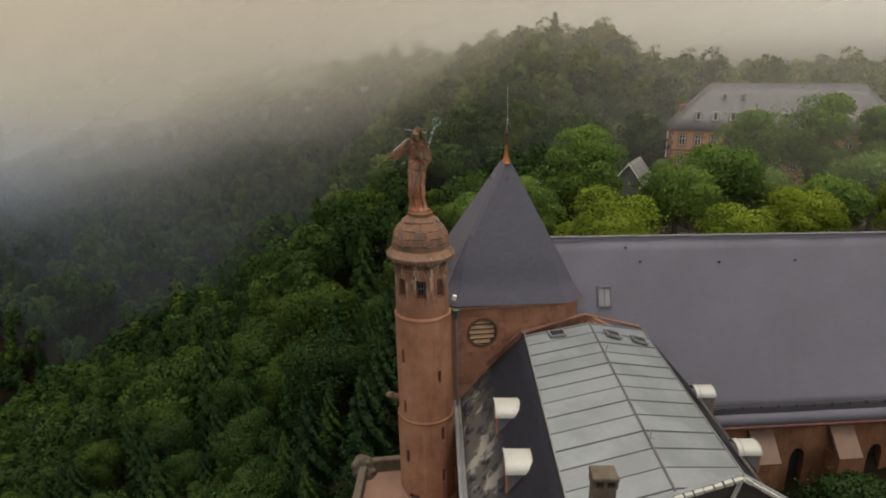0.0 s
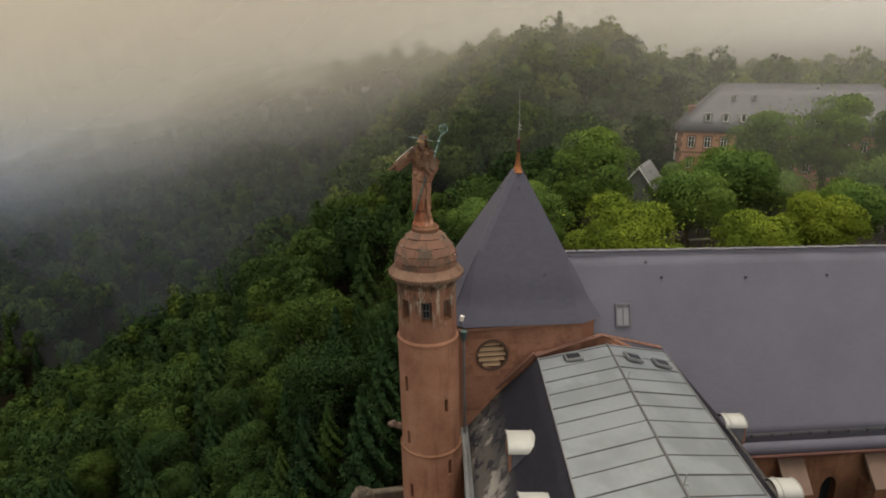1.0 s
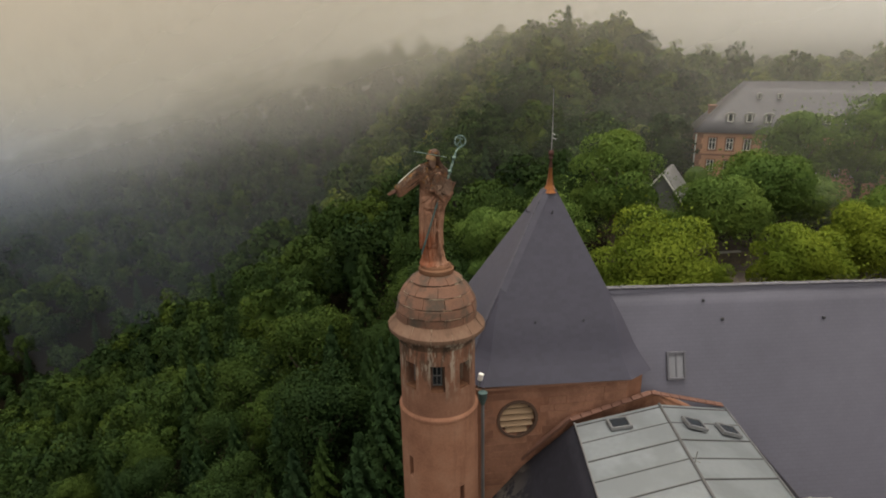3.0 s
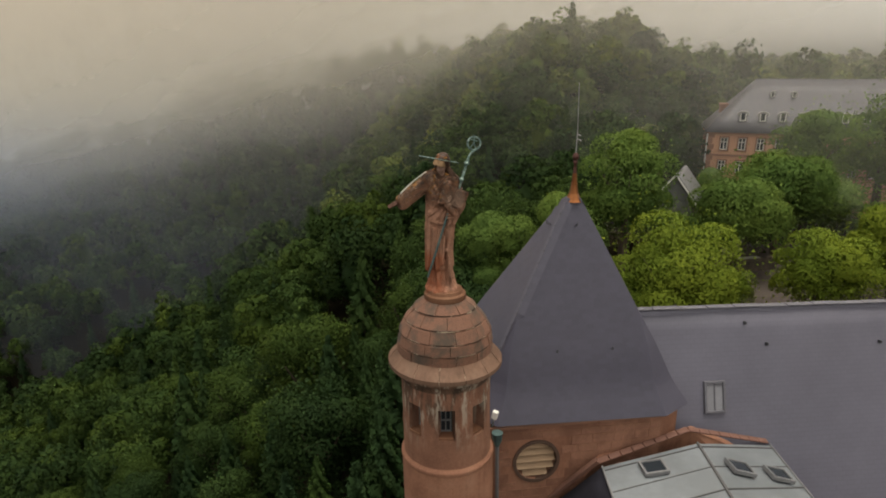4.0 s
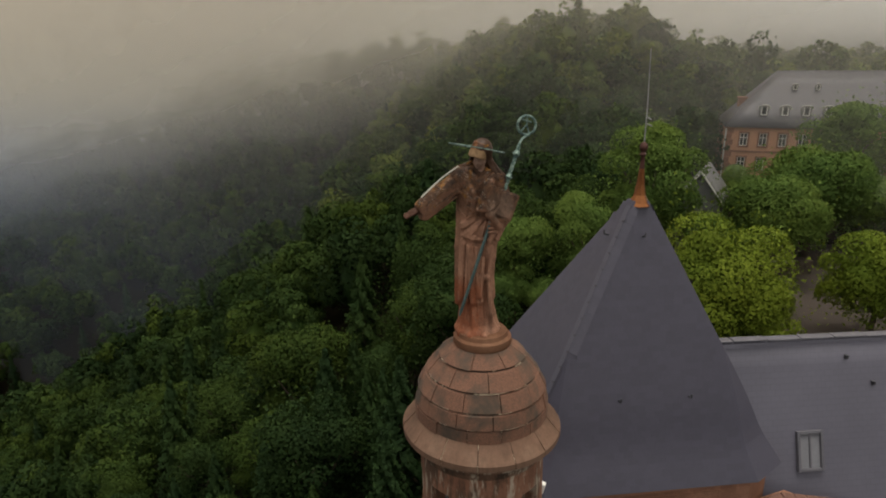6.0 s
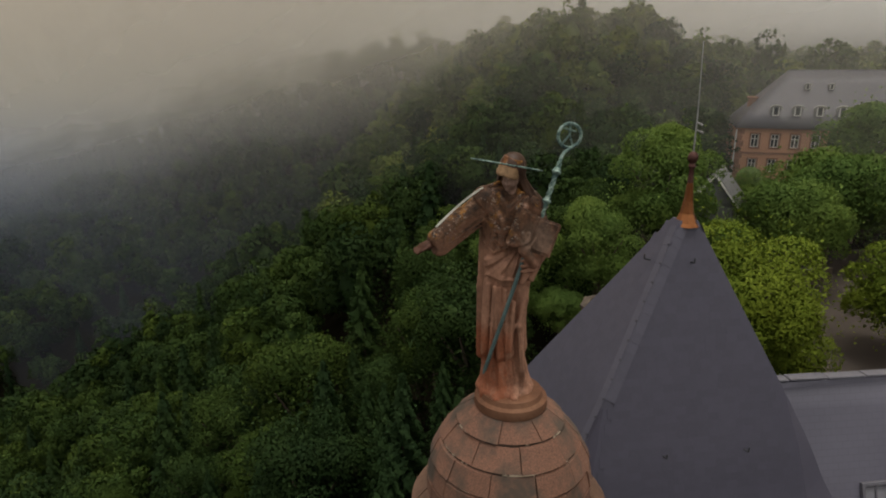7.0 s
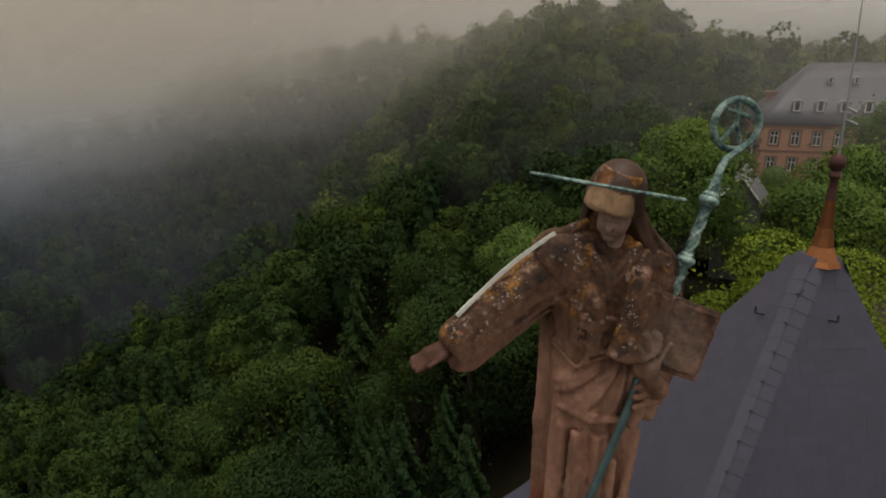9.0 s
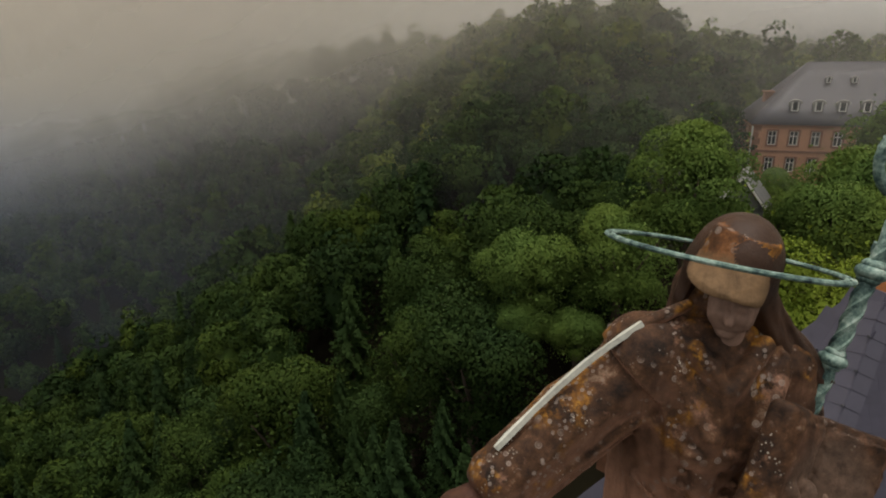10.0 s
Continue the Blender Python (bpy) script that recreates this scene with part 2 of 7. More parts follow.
    for centre, reach, colour in worn:
        # parts rubbed or washed clean of growth
        away = n.new("ShaderNodeVectorMath")
        away.operation = "DISTANCE"
        away.inputs[1].default_value = centre
        l.new(pos, away.inputs[0])
        c = mixed(n, l, ramp(n, l, mixed(n, l, 0.12, away.outputs["Value"], mid), [(reach * 0.75, (0.92, 0.92, 0.92)), (reach * 1.05, (0, 0, 0))]), c, ramp(n, l, mixed(n, l, 0.5, mid, fine), [(0.36, tuple(0.4 * v for v in colour)), (0.62, tuple(1.4 * v for v in colour))]))
    l.new(c, b.inputs["Base Color"])
    b.inputs["Roughness"].default_value, b.inputs["Specular IOR Level"].default_value = gloss, 0.25
    bumped(n, l, b, mixed(n, l, 0.5, fine, noise_tex(n, l, 11, 6, 0.65, vec=pos)), 0.55, 0.020)
    return m


def slate_field(name, colour, course, vary, worn=None, gloss=0.55):
    """Slate too far off to build piece by piece: fine courses and mottling."""
    m, n, l, b = nodes_of(name)
    uv = n.new("ShaderNodeUVMap").outputs["UV"]
    br = n.new("ShaderNodeTexBrick")
    br.inputs["Scale"].default_value = 1.0
    br.inputs["Brick Width"].default_value, br.inputs["Row Height"].default_value = course * 1.7, course
    br.inputs["Mortar Size"].default_value, br.inputs["Mortar Smooth"].default_value = 0.006, 0.3
    br.inputs["Color1"].default_value = (*(c * (1 - vary) for c in colour), 1)
    br.inputs["Color2"].default_value = (*(c * (1 + vary) for c in colour), 1)
    br.inputs["Mortar"].default_value = (*(c * 0.62 for c in colour), 1)
    l.new(uv, br.inputs["Vector"])
    pos = n.new("ShaderNodeNewGeometry").outputs["Position"]
    c = mixed(n, l, 0.45, br.outputs["Color"], ramp(n, l, noise_tex(n, l, 0.5, 5, vec=pos), [(0.3, tuple(v * 0.8 for v in colour)), (0.7, tuple(v * 1.2 for v in colour))]))
    if worn:
        # moss and pale worn patches on the lower courses
        sep = n.new("ShaderNodeSeparateXYZ")
        l.new(uv, sep.inputs["Vector"])
        reach = n.new("ShaderNodeMapRange")
        reach.inputs["From Min"].default_value, reach.inputs["From Max"].default_value = 2.6, 1.3
        l.new(sep.outputs["Y"], reach.inputs["Value"])
        for scale, lo, colour2, share in ((1.6, 0.40, tuple(v * 0.36 for v in worn), 0.8), (0.62, 0.56, worn, 0.9), (5.0, 0.70, worn, 0.5)):
            mask = ramp(n, l, noise_tex(n, l, scale, 5, 0.65, vec=pos), [(lo, (0, 0, 0)), (lo + 0.07, (share, share, share))])
            c = mixed(n, l, mixed(n, l, 1.0, mask, reach.outputs[0], "MULTIPLY"), c, colour2)
    l.new(c, b.inputs["Base Color"])
    b.inputs["Roughness"].default_value, b.inputs["Specular IOR Level"].default_value = gloss, 0.5 if gloss < 0.7 else 0.15
    bumped(n, l, b, br.outputs["Fac"], -0.25, 0.01)
    return m


RED_STONE = sandstone("red_sandstone", (0.262, 0.128, 0.078), (0.33, 0.185, 0.122), (0.175, 0.080, 0.050))
DRUM_STONE = sandstone("limed_red_sandstone", (0.225, 0.112, 0.070), (0.30, 0.170, 0.115), (0.14, 0.066, 0.042), limed=(-3.9, -2.2))
CORNICE_STONE = sandstone("limed_cornice_stone", (0.150, 0.088, 0.058), (0.24, 0.160, 0.110), (0.065, 0.040, 0.027), limed=(-1.72, -1.95))
# worn stone; on the nave its darker tone stands in for shade
WORN_SHADED_STONE = sandstone("weathered_shaded_sandstone", (0.165, 0.078, 0.042), (0.24, 0.135, 0.080), (0.065, 0.032, 0.019))
STATUE_STONE = figure_stone("lichened_sandstone", (0.305, 0.160, 0.100), (0.046, 0.021, 0.009), 0.95, (2.25, 2.55), 0.72, (0.235, 0.072, 0.030),
                            (((-1.24, -0.11, 2.38), 0.27, (0.060, 0.025, 0.015)), ((0.27, -0.22, 2.52), 0.30, (0.125, 0.078, 0.052))))
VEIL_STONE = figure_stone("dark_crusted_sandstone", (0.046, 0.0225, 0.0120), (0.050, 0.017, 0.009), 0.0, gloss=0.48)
BAND_STONE = figure_stone("washed_tan_sandstone", (0.215, 0.132, 0.066), (0.100, 0.040, 0.012), 1.0, (3.415, 3.49), 0.75, spread=0.43)
FACE_STONE = figure_stone("sheltered_sandstone", (0.25, 0.155, 0.112), (0.05, 0.02, 0.01), 0.0)
DOME_STONE = piece_material("dome_sandstone", (0.160, 0.078, 0.047), 0.9, 0.48, stain=(0.062, 0.044, 0.030))
ASHLAR = piece_material("red_ashlar_blocks", (0.252, 0.122, 0.074), 0.9, 0.20, 3.0, stain=(0.17, 0.078, 0.046))
JOINT, jn, jl, jb = nodes_of("patchy_mortar")
jl.new(ramp(jn, jl, noise_tex(jn, jl, 2.6, 4), [(0.50, (0.045, 0.027, 0.017)), (0.56, (0.55, 0.45, 0.32))]), jb.inputs["Base Color"])
jb.inputs["Roughness"].default_value = 0.95
MORTAR = plain("pale_mortar", (0.55, 0.44, 0.31), 0.95)
SLATE = piece_material("slate_pieces", (0.052, 0.049, 0.069), 0.55, 0.12, 3.0, bump=0.2)
SLATE_FAR = slate_field("slate_roofing", (0.100, 0.096, 0.122), 0.16, 0.05)
HOUSE_SLATE = slate_field("grey_house_slate", (0.062, 0.059, 0.068), 0.16, 0.06)
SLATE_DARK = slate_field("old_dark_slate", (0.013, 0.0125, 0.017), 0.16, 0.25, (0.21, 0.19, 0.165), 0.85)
ZINC = piece_material("zinc_sheet", (0.200, 0.218, 0.228), 0.45, 0.13, 1.2, metal=0.35, bump=0.1, stain=(0.165, 0.180, 0.188))
ZINC_SEAM = plain("zinc_seam", (0.075, 0.072, 0.07), 0.6)
LIMED = plain("limed_metal_strip", (0.52, 0.52, 0.44), 0.6, 0.0, 0.45, 7)
WHITE_METAL = plain("white_painted_zinc", (0.30, 0.295, 0.265), 0.5, 0.0, 0.12)
LEAD = plain("grey_gutter_metal", (0.20, 0.20, 0.20), 0.5, 0.5)
COPPER = plain("bright_copper", (0.24, 0.095, 0.035), 0.30, 0.9, 0.35, 5)
BROWN_COPPER = plain("browned_copper", (0.085, 0.036, 0.027), 0.5, 0.6, 0.3, 6)
VERDIGRIS, vn, vl, vb = nodes_of("verdigris_bronze")
patina = mixed(vn, vl, 0.4, noise_tex(vn, vl, 9, 7, 0.75), noise_tex(vn, vl, 34, 6, 0.7))
vl.new(ramp(vn, vl, patina, [(0.40, (0.012, 0.030, 0.034)), (0.46, (0.055, 0.105, 0.092)), (0.53, (0.165, 0.250, 0.205)), (0.64, (0.42, 0.50, 0.43))]), vb.inputs["Base Color"])
vb.inputs["Roughness"].default_value, vb.inputs["Metallic"].default_value = 0.6, 0.15
bumped(vn, vl, vb, patina, 0.4, 0.01)
STEEL = plain("grey_steel", (0.30, 0.30, 0.29), 0.45, 0.7)
IRON = plain("dark_iron", (0.05, 0.05, 0.055), 0.6, 0.3)
HIP_SLATE = piece_material("hip_slates", (0.068, 0.065, 0.087), 0.55, 0.10, 3.0, bump=0.2)
DARK_BRONZE = plain("dark_bronze", (0.075, 0.120, 0.112), 0.55, 0.4, 0.6, 9, 0.4)
PALE_RED = plain("pale_red_weathering", (0.125, 0.080, 0.058), 0.9)
SLATE_CHEEK = plain("grey_slate_cheek", (0.10, 0.10, 0.115), 0.6)
TILE_RED = plain("red_ridge_tile", (0.13, 0.062, 0.042), 0.85)
BLIND = plain("grey_blind", (0.175, 0.175, 0.19), 0.4)
GREY_PAINT = plain("grey_weathered_paint", (0.16, 0.16, 0.155), 0.6)
CREAM = plain("cream_louvre", (0.30, 0.20, 0.115), 0.7)
WHITE_PAINT = plain("white_paint", (0.72, 0.70, 0.64), 0.5, 0.0, 0.1)
# near-black: puts the shade inside tower, louvre and flues into the colour
NEAR_BLACK = plain("near_black_fill", (0.03, 0.026, 0.022), 0.9)
RIDGE_METAL = plain("dull_ridge_metal", (0.10, 0.097, 0.11), 0.6)
OLD_WOOD = plain("dark_brown_frame", (0.075, 0.042, 0.027), 0.8)
CONCRETE = plain("mossy_masonry", (0.075, 0.058, 0.040), 0.95, 0, 0.65, 5.0, 0.7, 0.03)
RENDER_PINK = plain("pink_rendered_wall", (0.50, 0.26, 0.15), 0.9, 0, 0.12, 1.0)
QUOIN = plain("brown_sandstone_trim", (0.24, 0.12, 0.075), 0.9)
GLASS, gn, gl, gb = nodes_of("window_glass")
gb.inputs["Base Color"].default_value = (0.02, 0.025, 0.03, 1)
gb.inputs["Roughness"].default_value = 0.08
LEAF_WOOD = foliage("woodland_leaves", (0.027, 0.053, 0.013), (0.046, 0.076, 0.018))
LEAF_SLOPE = foliage("far_slope_leaves", (0.027, 0.053, 0.013), (0.046, 0.076, 0.018), True)
# olive leaves, made lighter to carry the brightness of the hazy hilltop
LEAF_HILL = foliage("hilltop_haze_lightened_leaves", (0.072, 0.104, 0.026), (0.115, 0.150, 0.036), True)
LEAF_FAR_FIR = foliage("far_conifer_needles", (0.020, 0.042, 0.013), (0.032, 0.060, 0.017), True)
LEAF_FIR = foliage("conifer_needles", (0.020, 0.042, 0.013), (0.032, 0.060, 0.017))
LEAF_LIGHT = foliage("lime_tree_leaves", (0.120, 0.170, 0.018), (0.18, 0.23, 0.026), even=True)
LEAF_GREEN = foliage("garden_tree_leaves", (0.090, 0.150, 0.032), (0.140, 0.205, 0.044), even=True)
BARK = plain("bark", (0.09, 0.065, 0.045), 0.95, 0, 0.4, 6, 0.6, 0.03)
EARTH = plain("woodland_floor", (0.014, 0.012, 0.007), 0.95, 0, 0.4, 0.4)
GRAVEL = plain("brown_courtyard_gravel", (0.055, 0.042, 0.032), 0.95, 0, 0.2, 1.0)
EARTH.node_tree.nodes["Principled BSDF"].inputs["Specular IOR Level"].default_value = 0.0
PAVING = plain("red_terrace_paving", (0.17, 0.098, 0.068), 0.9, 0, 0.3, 2.0)

# ---- building helpers ----
def mesh_object(name, verts, faces, material, parent=None, label="", smooth=False, uvs=None):
    me = bpy.data.meshes.new(name)
    me.from_pydata([tuple(map(float, v)) for v in verts], [], [tuple(map(int, f)) for f in faces])
    for mt in material if isinstance(material, (list, tuple)) else [material]:
        me.materials.append(mt)
    if smooth:
        me.shade_smooth()
    if uvs is not None:
        layer = me.uv_layers.new(name="UVMap")
        for lp in me.loops:
            layer.data[lp.index].uv = uvs[lp.vertex_index]
    ob = new(name, me)
    ob.parent = parent
    if label:
        ob["label"] = label
    return ob


def part(name, bm, material, parent=None, label="", smooth=False):
    me = bpy.data.meshes.new(name)
    bmesh.ops.recalc_face_normals(bm, faces=bm.faces)
    bm.to_mesh(me)
    bm.free()
    me.materials.append(material)
    if smooth:
        me.shade_smooth()
        me.set_sharp_from_angle(angle=radians(38))
    ob = new(name, me)
    ob.parent = parent
    if label:
        ob["label"] = label
    return ob


def thing(name, m, label, category, group="", kind=""):
    ob = new(name)
    ob.matrix_world = m
    return tagged(ob, label, category, group, kind)


def box(bm, m, size, bevel=0.0):
    r = bmesh.ops.create_cube(bm, size=1.0, matrix=m @ Matrix.Diagonal((*size, 1)))
    if bevel:
        edges = {e for v in r["verts"] for e in v.link_edges}
        bmesh.ops.bevel(bm, geom=list(edges), offset=bevel, segments=1, affect="EDGES")
    return bm


def slab(quad, thick):
    """A sheet of even thickness under a planar quad or polygon."""
    q = [Vector(p) for p in quad]
    nrm = (q[1] - q[0]).cross(q[-1] - q[0]).normalized()
    bm = bmesh.new()
    top, low = [bm.verts.new(p) for p in q], [bm.verts.new(p - nrm * thick) for p in q]
    bm.faces.new(top), bm.faces.new(low[::-1])
    for i in range(len(q)):
        j = (i + 1) % len(q)
        bm.faces.new((top[j], top[i], low[i], low[j]))
    return bm


def turned(profile, steps=64, centre=(0, 0)):
    """A turned body from (radius, z) pairs, open ends closed by caps."""
    bm = bmesh.new()
    rings = []
    for r, z in profile:
        rings.append([bm.verts.new((centre[0] + r * math.cos(2 * math.pi * k / steps), centre[1] + r * math.sin(2 * math.pi * k / steps), z)) for k in range(steps)])
    for a, b in zip(rings, rings[1:]):
        for k in range(steps):
            bm.faces.new((a[k], a[(k + 1) % steps], b[(k + 1) % steps], b[k]))
    bm.faces.new(rings[0]), bm.faces.new(rings[-1])
    return bm


def rod(bm, a, b, ra, rb=None, steps=8):
    a, b = Vector(a), Vector(b)
    rb = ra if rb is None else rb
    t = (b - a).to_track_quat("Z", "Y").to_matrix().to_4x4()
    bmesh.ops.create_cone(bm, cap_ends=True, segments=steps, radius1=ra, radius2=max(rb, 0.0005), depth=(b - a).length,
                          matrix=Matrix.Translation((a + b) / 2) @ t)
    return bm


def ball(bm, p, r, scale=(1, 1, 1), div=2):
    bmesh.ops.create_icosphere(bm, subdivisions=div, radius=r, matrix=Matrix.Translation(p) @ Matrix.Diagonal((*scale, 1)))
    return bm


def lerp(a, b, t):
    return Vector(a) * (1 - t) + Vector(b) * t


# ---- the ground ----
def smooth(a, b, v):
    t = np.clip((v - a) / (b - a), 0, 1)
    return t * t * (3 - 2 * t)


def canopy(x, y):
    """Height of the tree tops on the valley side."""
    return -14.2 + 0.70 * x + 0.102 * y


def ground_height(x, y):
    x, y = np.asarray(x, float), np.asarray(y, float)
    # the opposite flank, where the valley closes
    head = -49.0 + 0.55 * (y - 150) + 0.35 * (x + 76)
    tops = canopy(x, y)
    tops = np.where(head > tops, head, tops) + 3.0 * np.exp(-((head - tops) / 8.0) ** 2)
    # a gully behind the near spur
    tops = tops + (2.5 * np.exp(-((y - 104) / 9) ** 2) - 25.0 * np.exp(-((y - 131) / 14) ** 2)) * smooth(-18, -42, x)
    tops = np.minimum(tops, 34.0)
    side = tops - 11.0 + 1.6 * np.sin(x * 0.11 + y * 0.05) + 1.8 * np.sin(y * 0.085 - x * 0.06 + 1.3)
    side = np.maximum(side, -150.0 + 0.02 * x)
    top = -13.0 - 9.0 * smooth(6, 2, y) * smooth(4, 9, x) + 14.5 * smooth(78, 112, y) * (0.40 + 0.60 * smooth(50, 36, x)) - 40 * smooth(170, 420, y)
    k = 2.5
    h = np.clip(0.5 + 0.5 * (top - side) / k, 0, 1)
    return top * (1 - h) + side * h - k * h * (1 - h) - 70 * smooth(245, 330, y)


def axis_steps(lo, hi, step, far):
    core = list(np.arange(lo, hi + step, step))
    out, s = [], step
    v = hi + step
    while v < far:
        out.append(v)
        s *= 1.5
        v += s
    back, s, v = [], step, lo - step
    while v > -far:
        back.append(v)
        s *= 1.5
        v -= s
    return np.array(back[::-1] + core + out)


gx, gy = axis_steps(-160, 120, 5, 3000), axis_steps(-60, 220, 5, 3000)
X, Y = np.meshgrid(gx, gy)
Z = ground_height(X, Y)
gv = np.stack([X, Y, Z], -1).reshape(-1, 3)
W = len(gx)
gf = [(j * W + i, j * W + i + 1, (j + 1) * W + i + 1, (j + 1) * W + i) for j in range(len(gy) - 1) for i in range(W - 1)]
ground = mesh_object("ground", gv, gf, EARTH, smooth=True)
tagged(ground, "dark leaf-strewn woodland floor on a steep hillside", "ground", kind="structure")

# gravel court behind the nave
court = part("courtyard", slab([(18, 12, -12.55), (64, 14, -12.55), (58, 50, -12.4), (24, 46, -12.5)], 0.2), GRAVEL)
tagged(court, "bare brown gravel courtyard between trees", "courtyard", kind="structure")

# added dark block: stands in for the shade under the court trees
shade_block = thing("garden_wall", pose(26.6, 38.45, -12.5, 0, 0, 12), "low dark block standing in for shade under the trees, with a pale strip on top", "wall")
part("masonry", box(bmesh.new(), pose(0.8, 0, 0.55), (4.2, 0.35, 1.3), 0.02), CONCRETE, shade_block)
part("coping", box(bmesh.new(), pose(-0.1, 0, 1.24), (2.3, 0.45, 0.08), 0.015), WHITE_METAL, shade_block, "pale strip on top of the block")

# ---- round tower under the statue ----
TX, TY, LEAN = 0.03, 0.08, 0.017


def tower_x(z):
    return TX + LEAN * max(0.0, -1.5 - z)


def drum_shell(r_out, r_in, z0, z1, holes, steps):
    """A round wall with real openings: holes are (angle, half-width in radians, z0, z1)."""
    angles = {round(2 * math.pi * k / steps, 5) for k in range(steps)}
    levels = {z0, z1}
    for a, h, lo, hi in holes:
        angles |= {round((a - h) % (2 * math.pi), 5), round((a + h) % (2 * math.pi), 5)}
        levels |= {lo, hi}
    n = max(1, int((z1 - z0) / 0.8))
    levels |= {z0 + (z1 - z0) * k / n for k in range(n + 1)}
    angles, levels = sorted(angles), sorted(levels)
    keep_a = [angles[0]]
    for a in angles[1:]:
        if a - keep_a[-1] > 1e-4:
            keep_a.append(a)
    angles = keep_a
    bm = bmesh.new()
    grid = {}
    for rad in (0, 1):
        for i, a in enumerate(angles):
            for j, z in enumerate(levels):
                r = r_in if rad else r_out(z)
                grid[rad, i, j] = bm.verts.new((tower_x(z) + r * math.cos(a), TY + r * math.sin(a), z))
    na, nz = len(angles), len(levels)

    def open_cell(i, j):
        a = angles[i] + ((angles[(i + 1) % na] - angles[i]) % (2 * math.pi)) / 2
        z = (levels[j] + levels[j + 1]) / 2
        return any(abs((a - c + math.pi) % (2 * math.pi) - math.pi) < h and lo < z < hi for c, h, lo, hi in holes)

    for i in range(na):
        k = (i + 1) % na
        for j in range(nz - 1):
            if open_cell(i, j):
                continue
            bm.faces.new((grid[0, i, j], grid[0, k, j], grid[0, k, j + 1], grid[0, i, j + 1]))
            bm.faces.new((grid[1, k, j], grid[1, i, j], grid[1, i, j + 1], grid[1, k, j + 1]))
            for di, p, q in ((-1, (i, j), (i, j + 1)), (1, (k, j), (k, j + 1))):
                if open_cell((i + di) % na, j):
                    bm.faces.new((grid[0, p[0], p[1]], grid[0, q[0], q[1]], grid[1, q[0], q[1]], grid[1, p[0], p[1]]))
            for dj, jj in ((-1, j), (1, j + 1)):
                if not 0 <= j + dj < nz - 1 or open_cell(i, j + dj):
                    bm.faces.new((grid[0, i, jj], grid[0, k, jj], grid[1, k, jj], grid[1, i, jj]))
    return bm


tower = thing("round_tower", pose(0, 0, 0), "slender round stair tower of red sandstone with a stone dome", "tower")
WINDOWS = [(-math.pi / 2 + 0.02 + k * math.pi / 4, 0.185, -3.46, -2.60) for k in range(8)]
part("drum", drum_shell(lambda z: 1.165, 0.74, -4.35, -2.1, WINDOWS, 60), DRUM_STONE, tower, "lantern drum of red stone with eight openings", True)
SLITS = [(radians(-136), 0.075, -6.55, -5.85), (radians(-136), 0.075, -9.0, -8.35), (radians(-55), 0.07, -7.4, -6.8)]
part("shaft", drum_shell(lambda z: 1.225, 0.95, -9.3, -4.35, SLITS, 60), RED_STONE, tower, "smooth round shaft of red ashlar", True)
ledge = turned([(1.16, -4.30), (1.245, -4.38), (1.245, -4.44), (1.225, -4.50)], 60, (tower_x(-4.4), TY))
part("ledge", ledge, RED_STONE, tower)
OCT_SLITS = [(radians(-130), 0.075, -11.5, -10.8), (radians(-52), 0.07, -10.3, -9.6), (radians(-52), 0.07, -12.5, -11.8), (radians(-118), 0.2, -15.5, -13.1)]
part("octagonal_base", drum_shell(lambda z: 1.30, 0.9, -19.0, -9.36, OCT_SLITS, 8), RED_STONE, tower, "eight-sided lower stage of red stone")
part("band", turned([(1.22, -9.25), (1.31, -9.3), (1.31, -9.38), (1.24, -9.42)], 48, (tower_x(-9.3), TY)), WORN_SHADED_STONE, tower, "pale worn string course")
CORNICE = [(1.15, -1.30), (1.24, -1.39), (1.455, -1.63), (1.47, -1.645), (1.47, -1.75), (1.455, -1.765), (1.37, -1.79), (1.36, -1.87), (1.25, -1.95), (1.21, -2.06), (1.13, -2.2)]
cornice = part("cornice", turned([(r - 0.02, z) for r, z in CORNICE], 64, (TX, TY)), JOINT, tower, "weathered projecting stone cornice with lime runs", True)


def arc_block(a0, a1, proud):
    """One block of the cornice: its profile swept through an angle."""
    bm = bmesh.new()
    rings = [[bm.verts.new((TX + (r + proud) * math.cos(a), TY + (r + proud) * math.sin(a), z)) for r, z in CORNICE + [(1.0, -2.2), (1.0, -1.30)]] for a in np.linspace(a0, a1, 7)]
    n = len(rings[0])
    for p, q in zip(rings, rings[1:]):
        for k in range(n):
            bm.faces.new((p[k], q[k], q[(k + 1) % n], p[(k + 1) % n]))
    bm.faces.new(rings[0]), bm.faces.new(rings[-1][::-1])
    return bm


rng = random.Random(8)
for k in range(14):
    part("stone", arc_block((k + 0.3) * math.pi / 7 + 0.005, (k + 1.3) * math.pi / 7 - 0.005, rng.uniform(-0.006, 0.006)), CORNICE_STONE, cornice, "", True)
# near-black column added for the darkness behind the drum windows
part("core", turned([(0.58, -1.5), (0.58, -19.0)], 16, (TX, TY)), NEAR_BLACK, tower)
# dome: five courses of blocks with open joints
DOME = [(-1.40, 1.235), (-1.14, 1.225), (-0.86, 1.17), (-0.55, 1.03), (-0.25, 0.80), (-0.02, 0.52)]
part("dome_core", turned([(r - 0.035, z) for z, r in DOME], 64, (TX, TY)), JOINT, tower, "pale mortar showing in the joints", True)


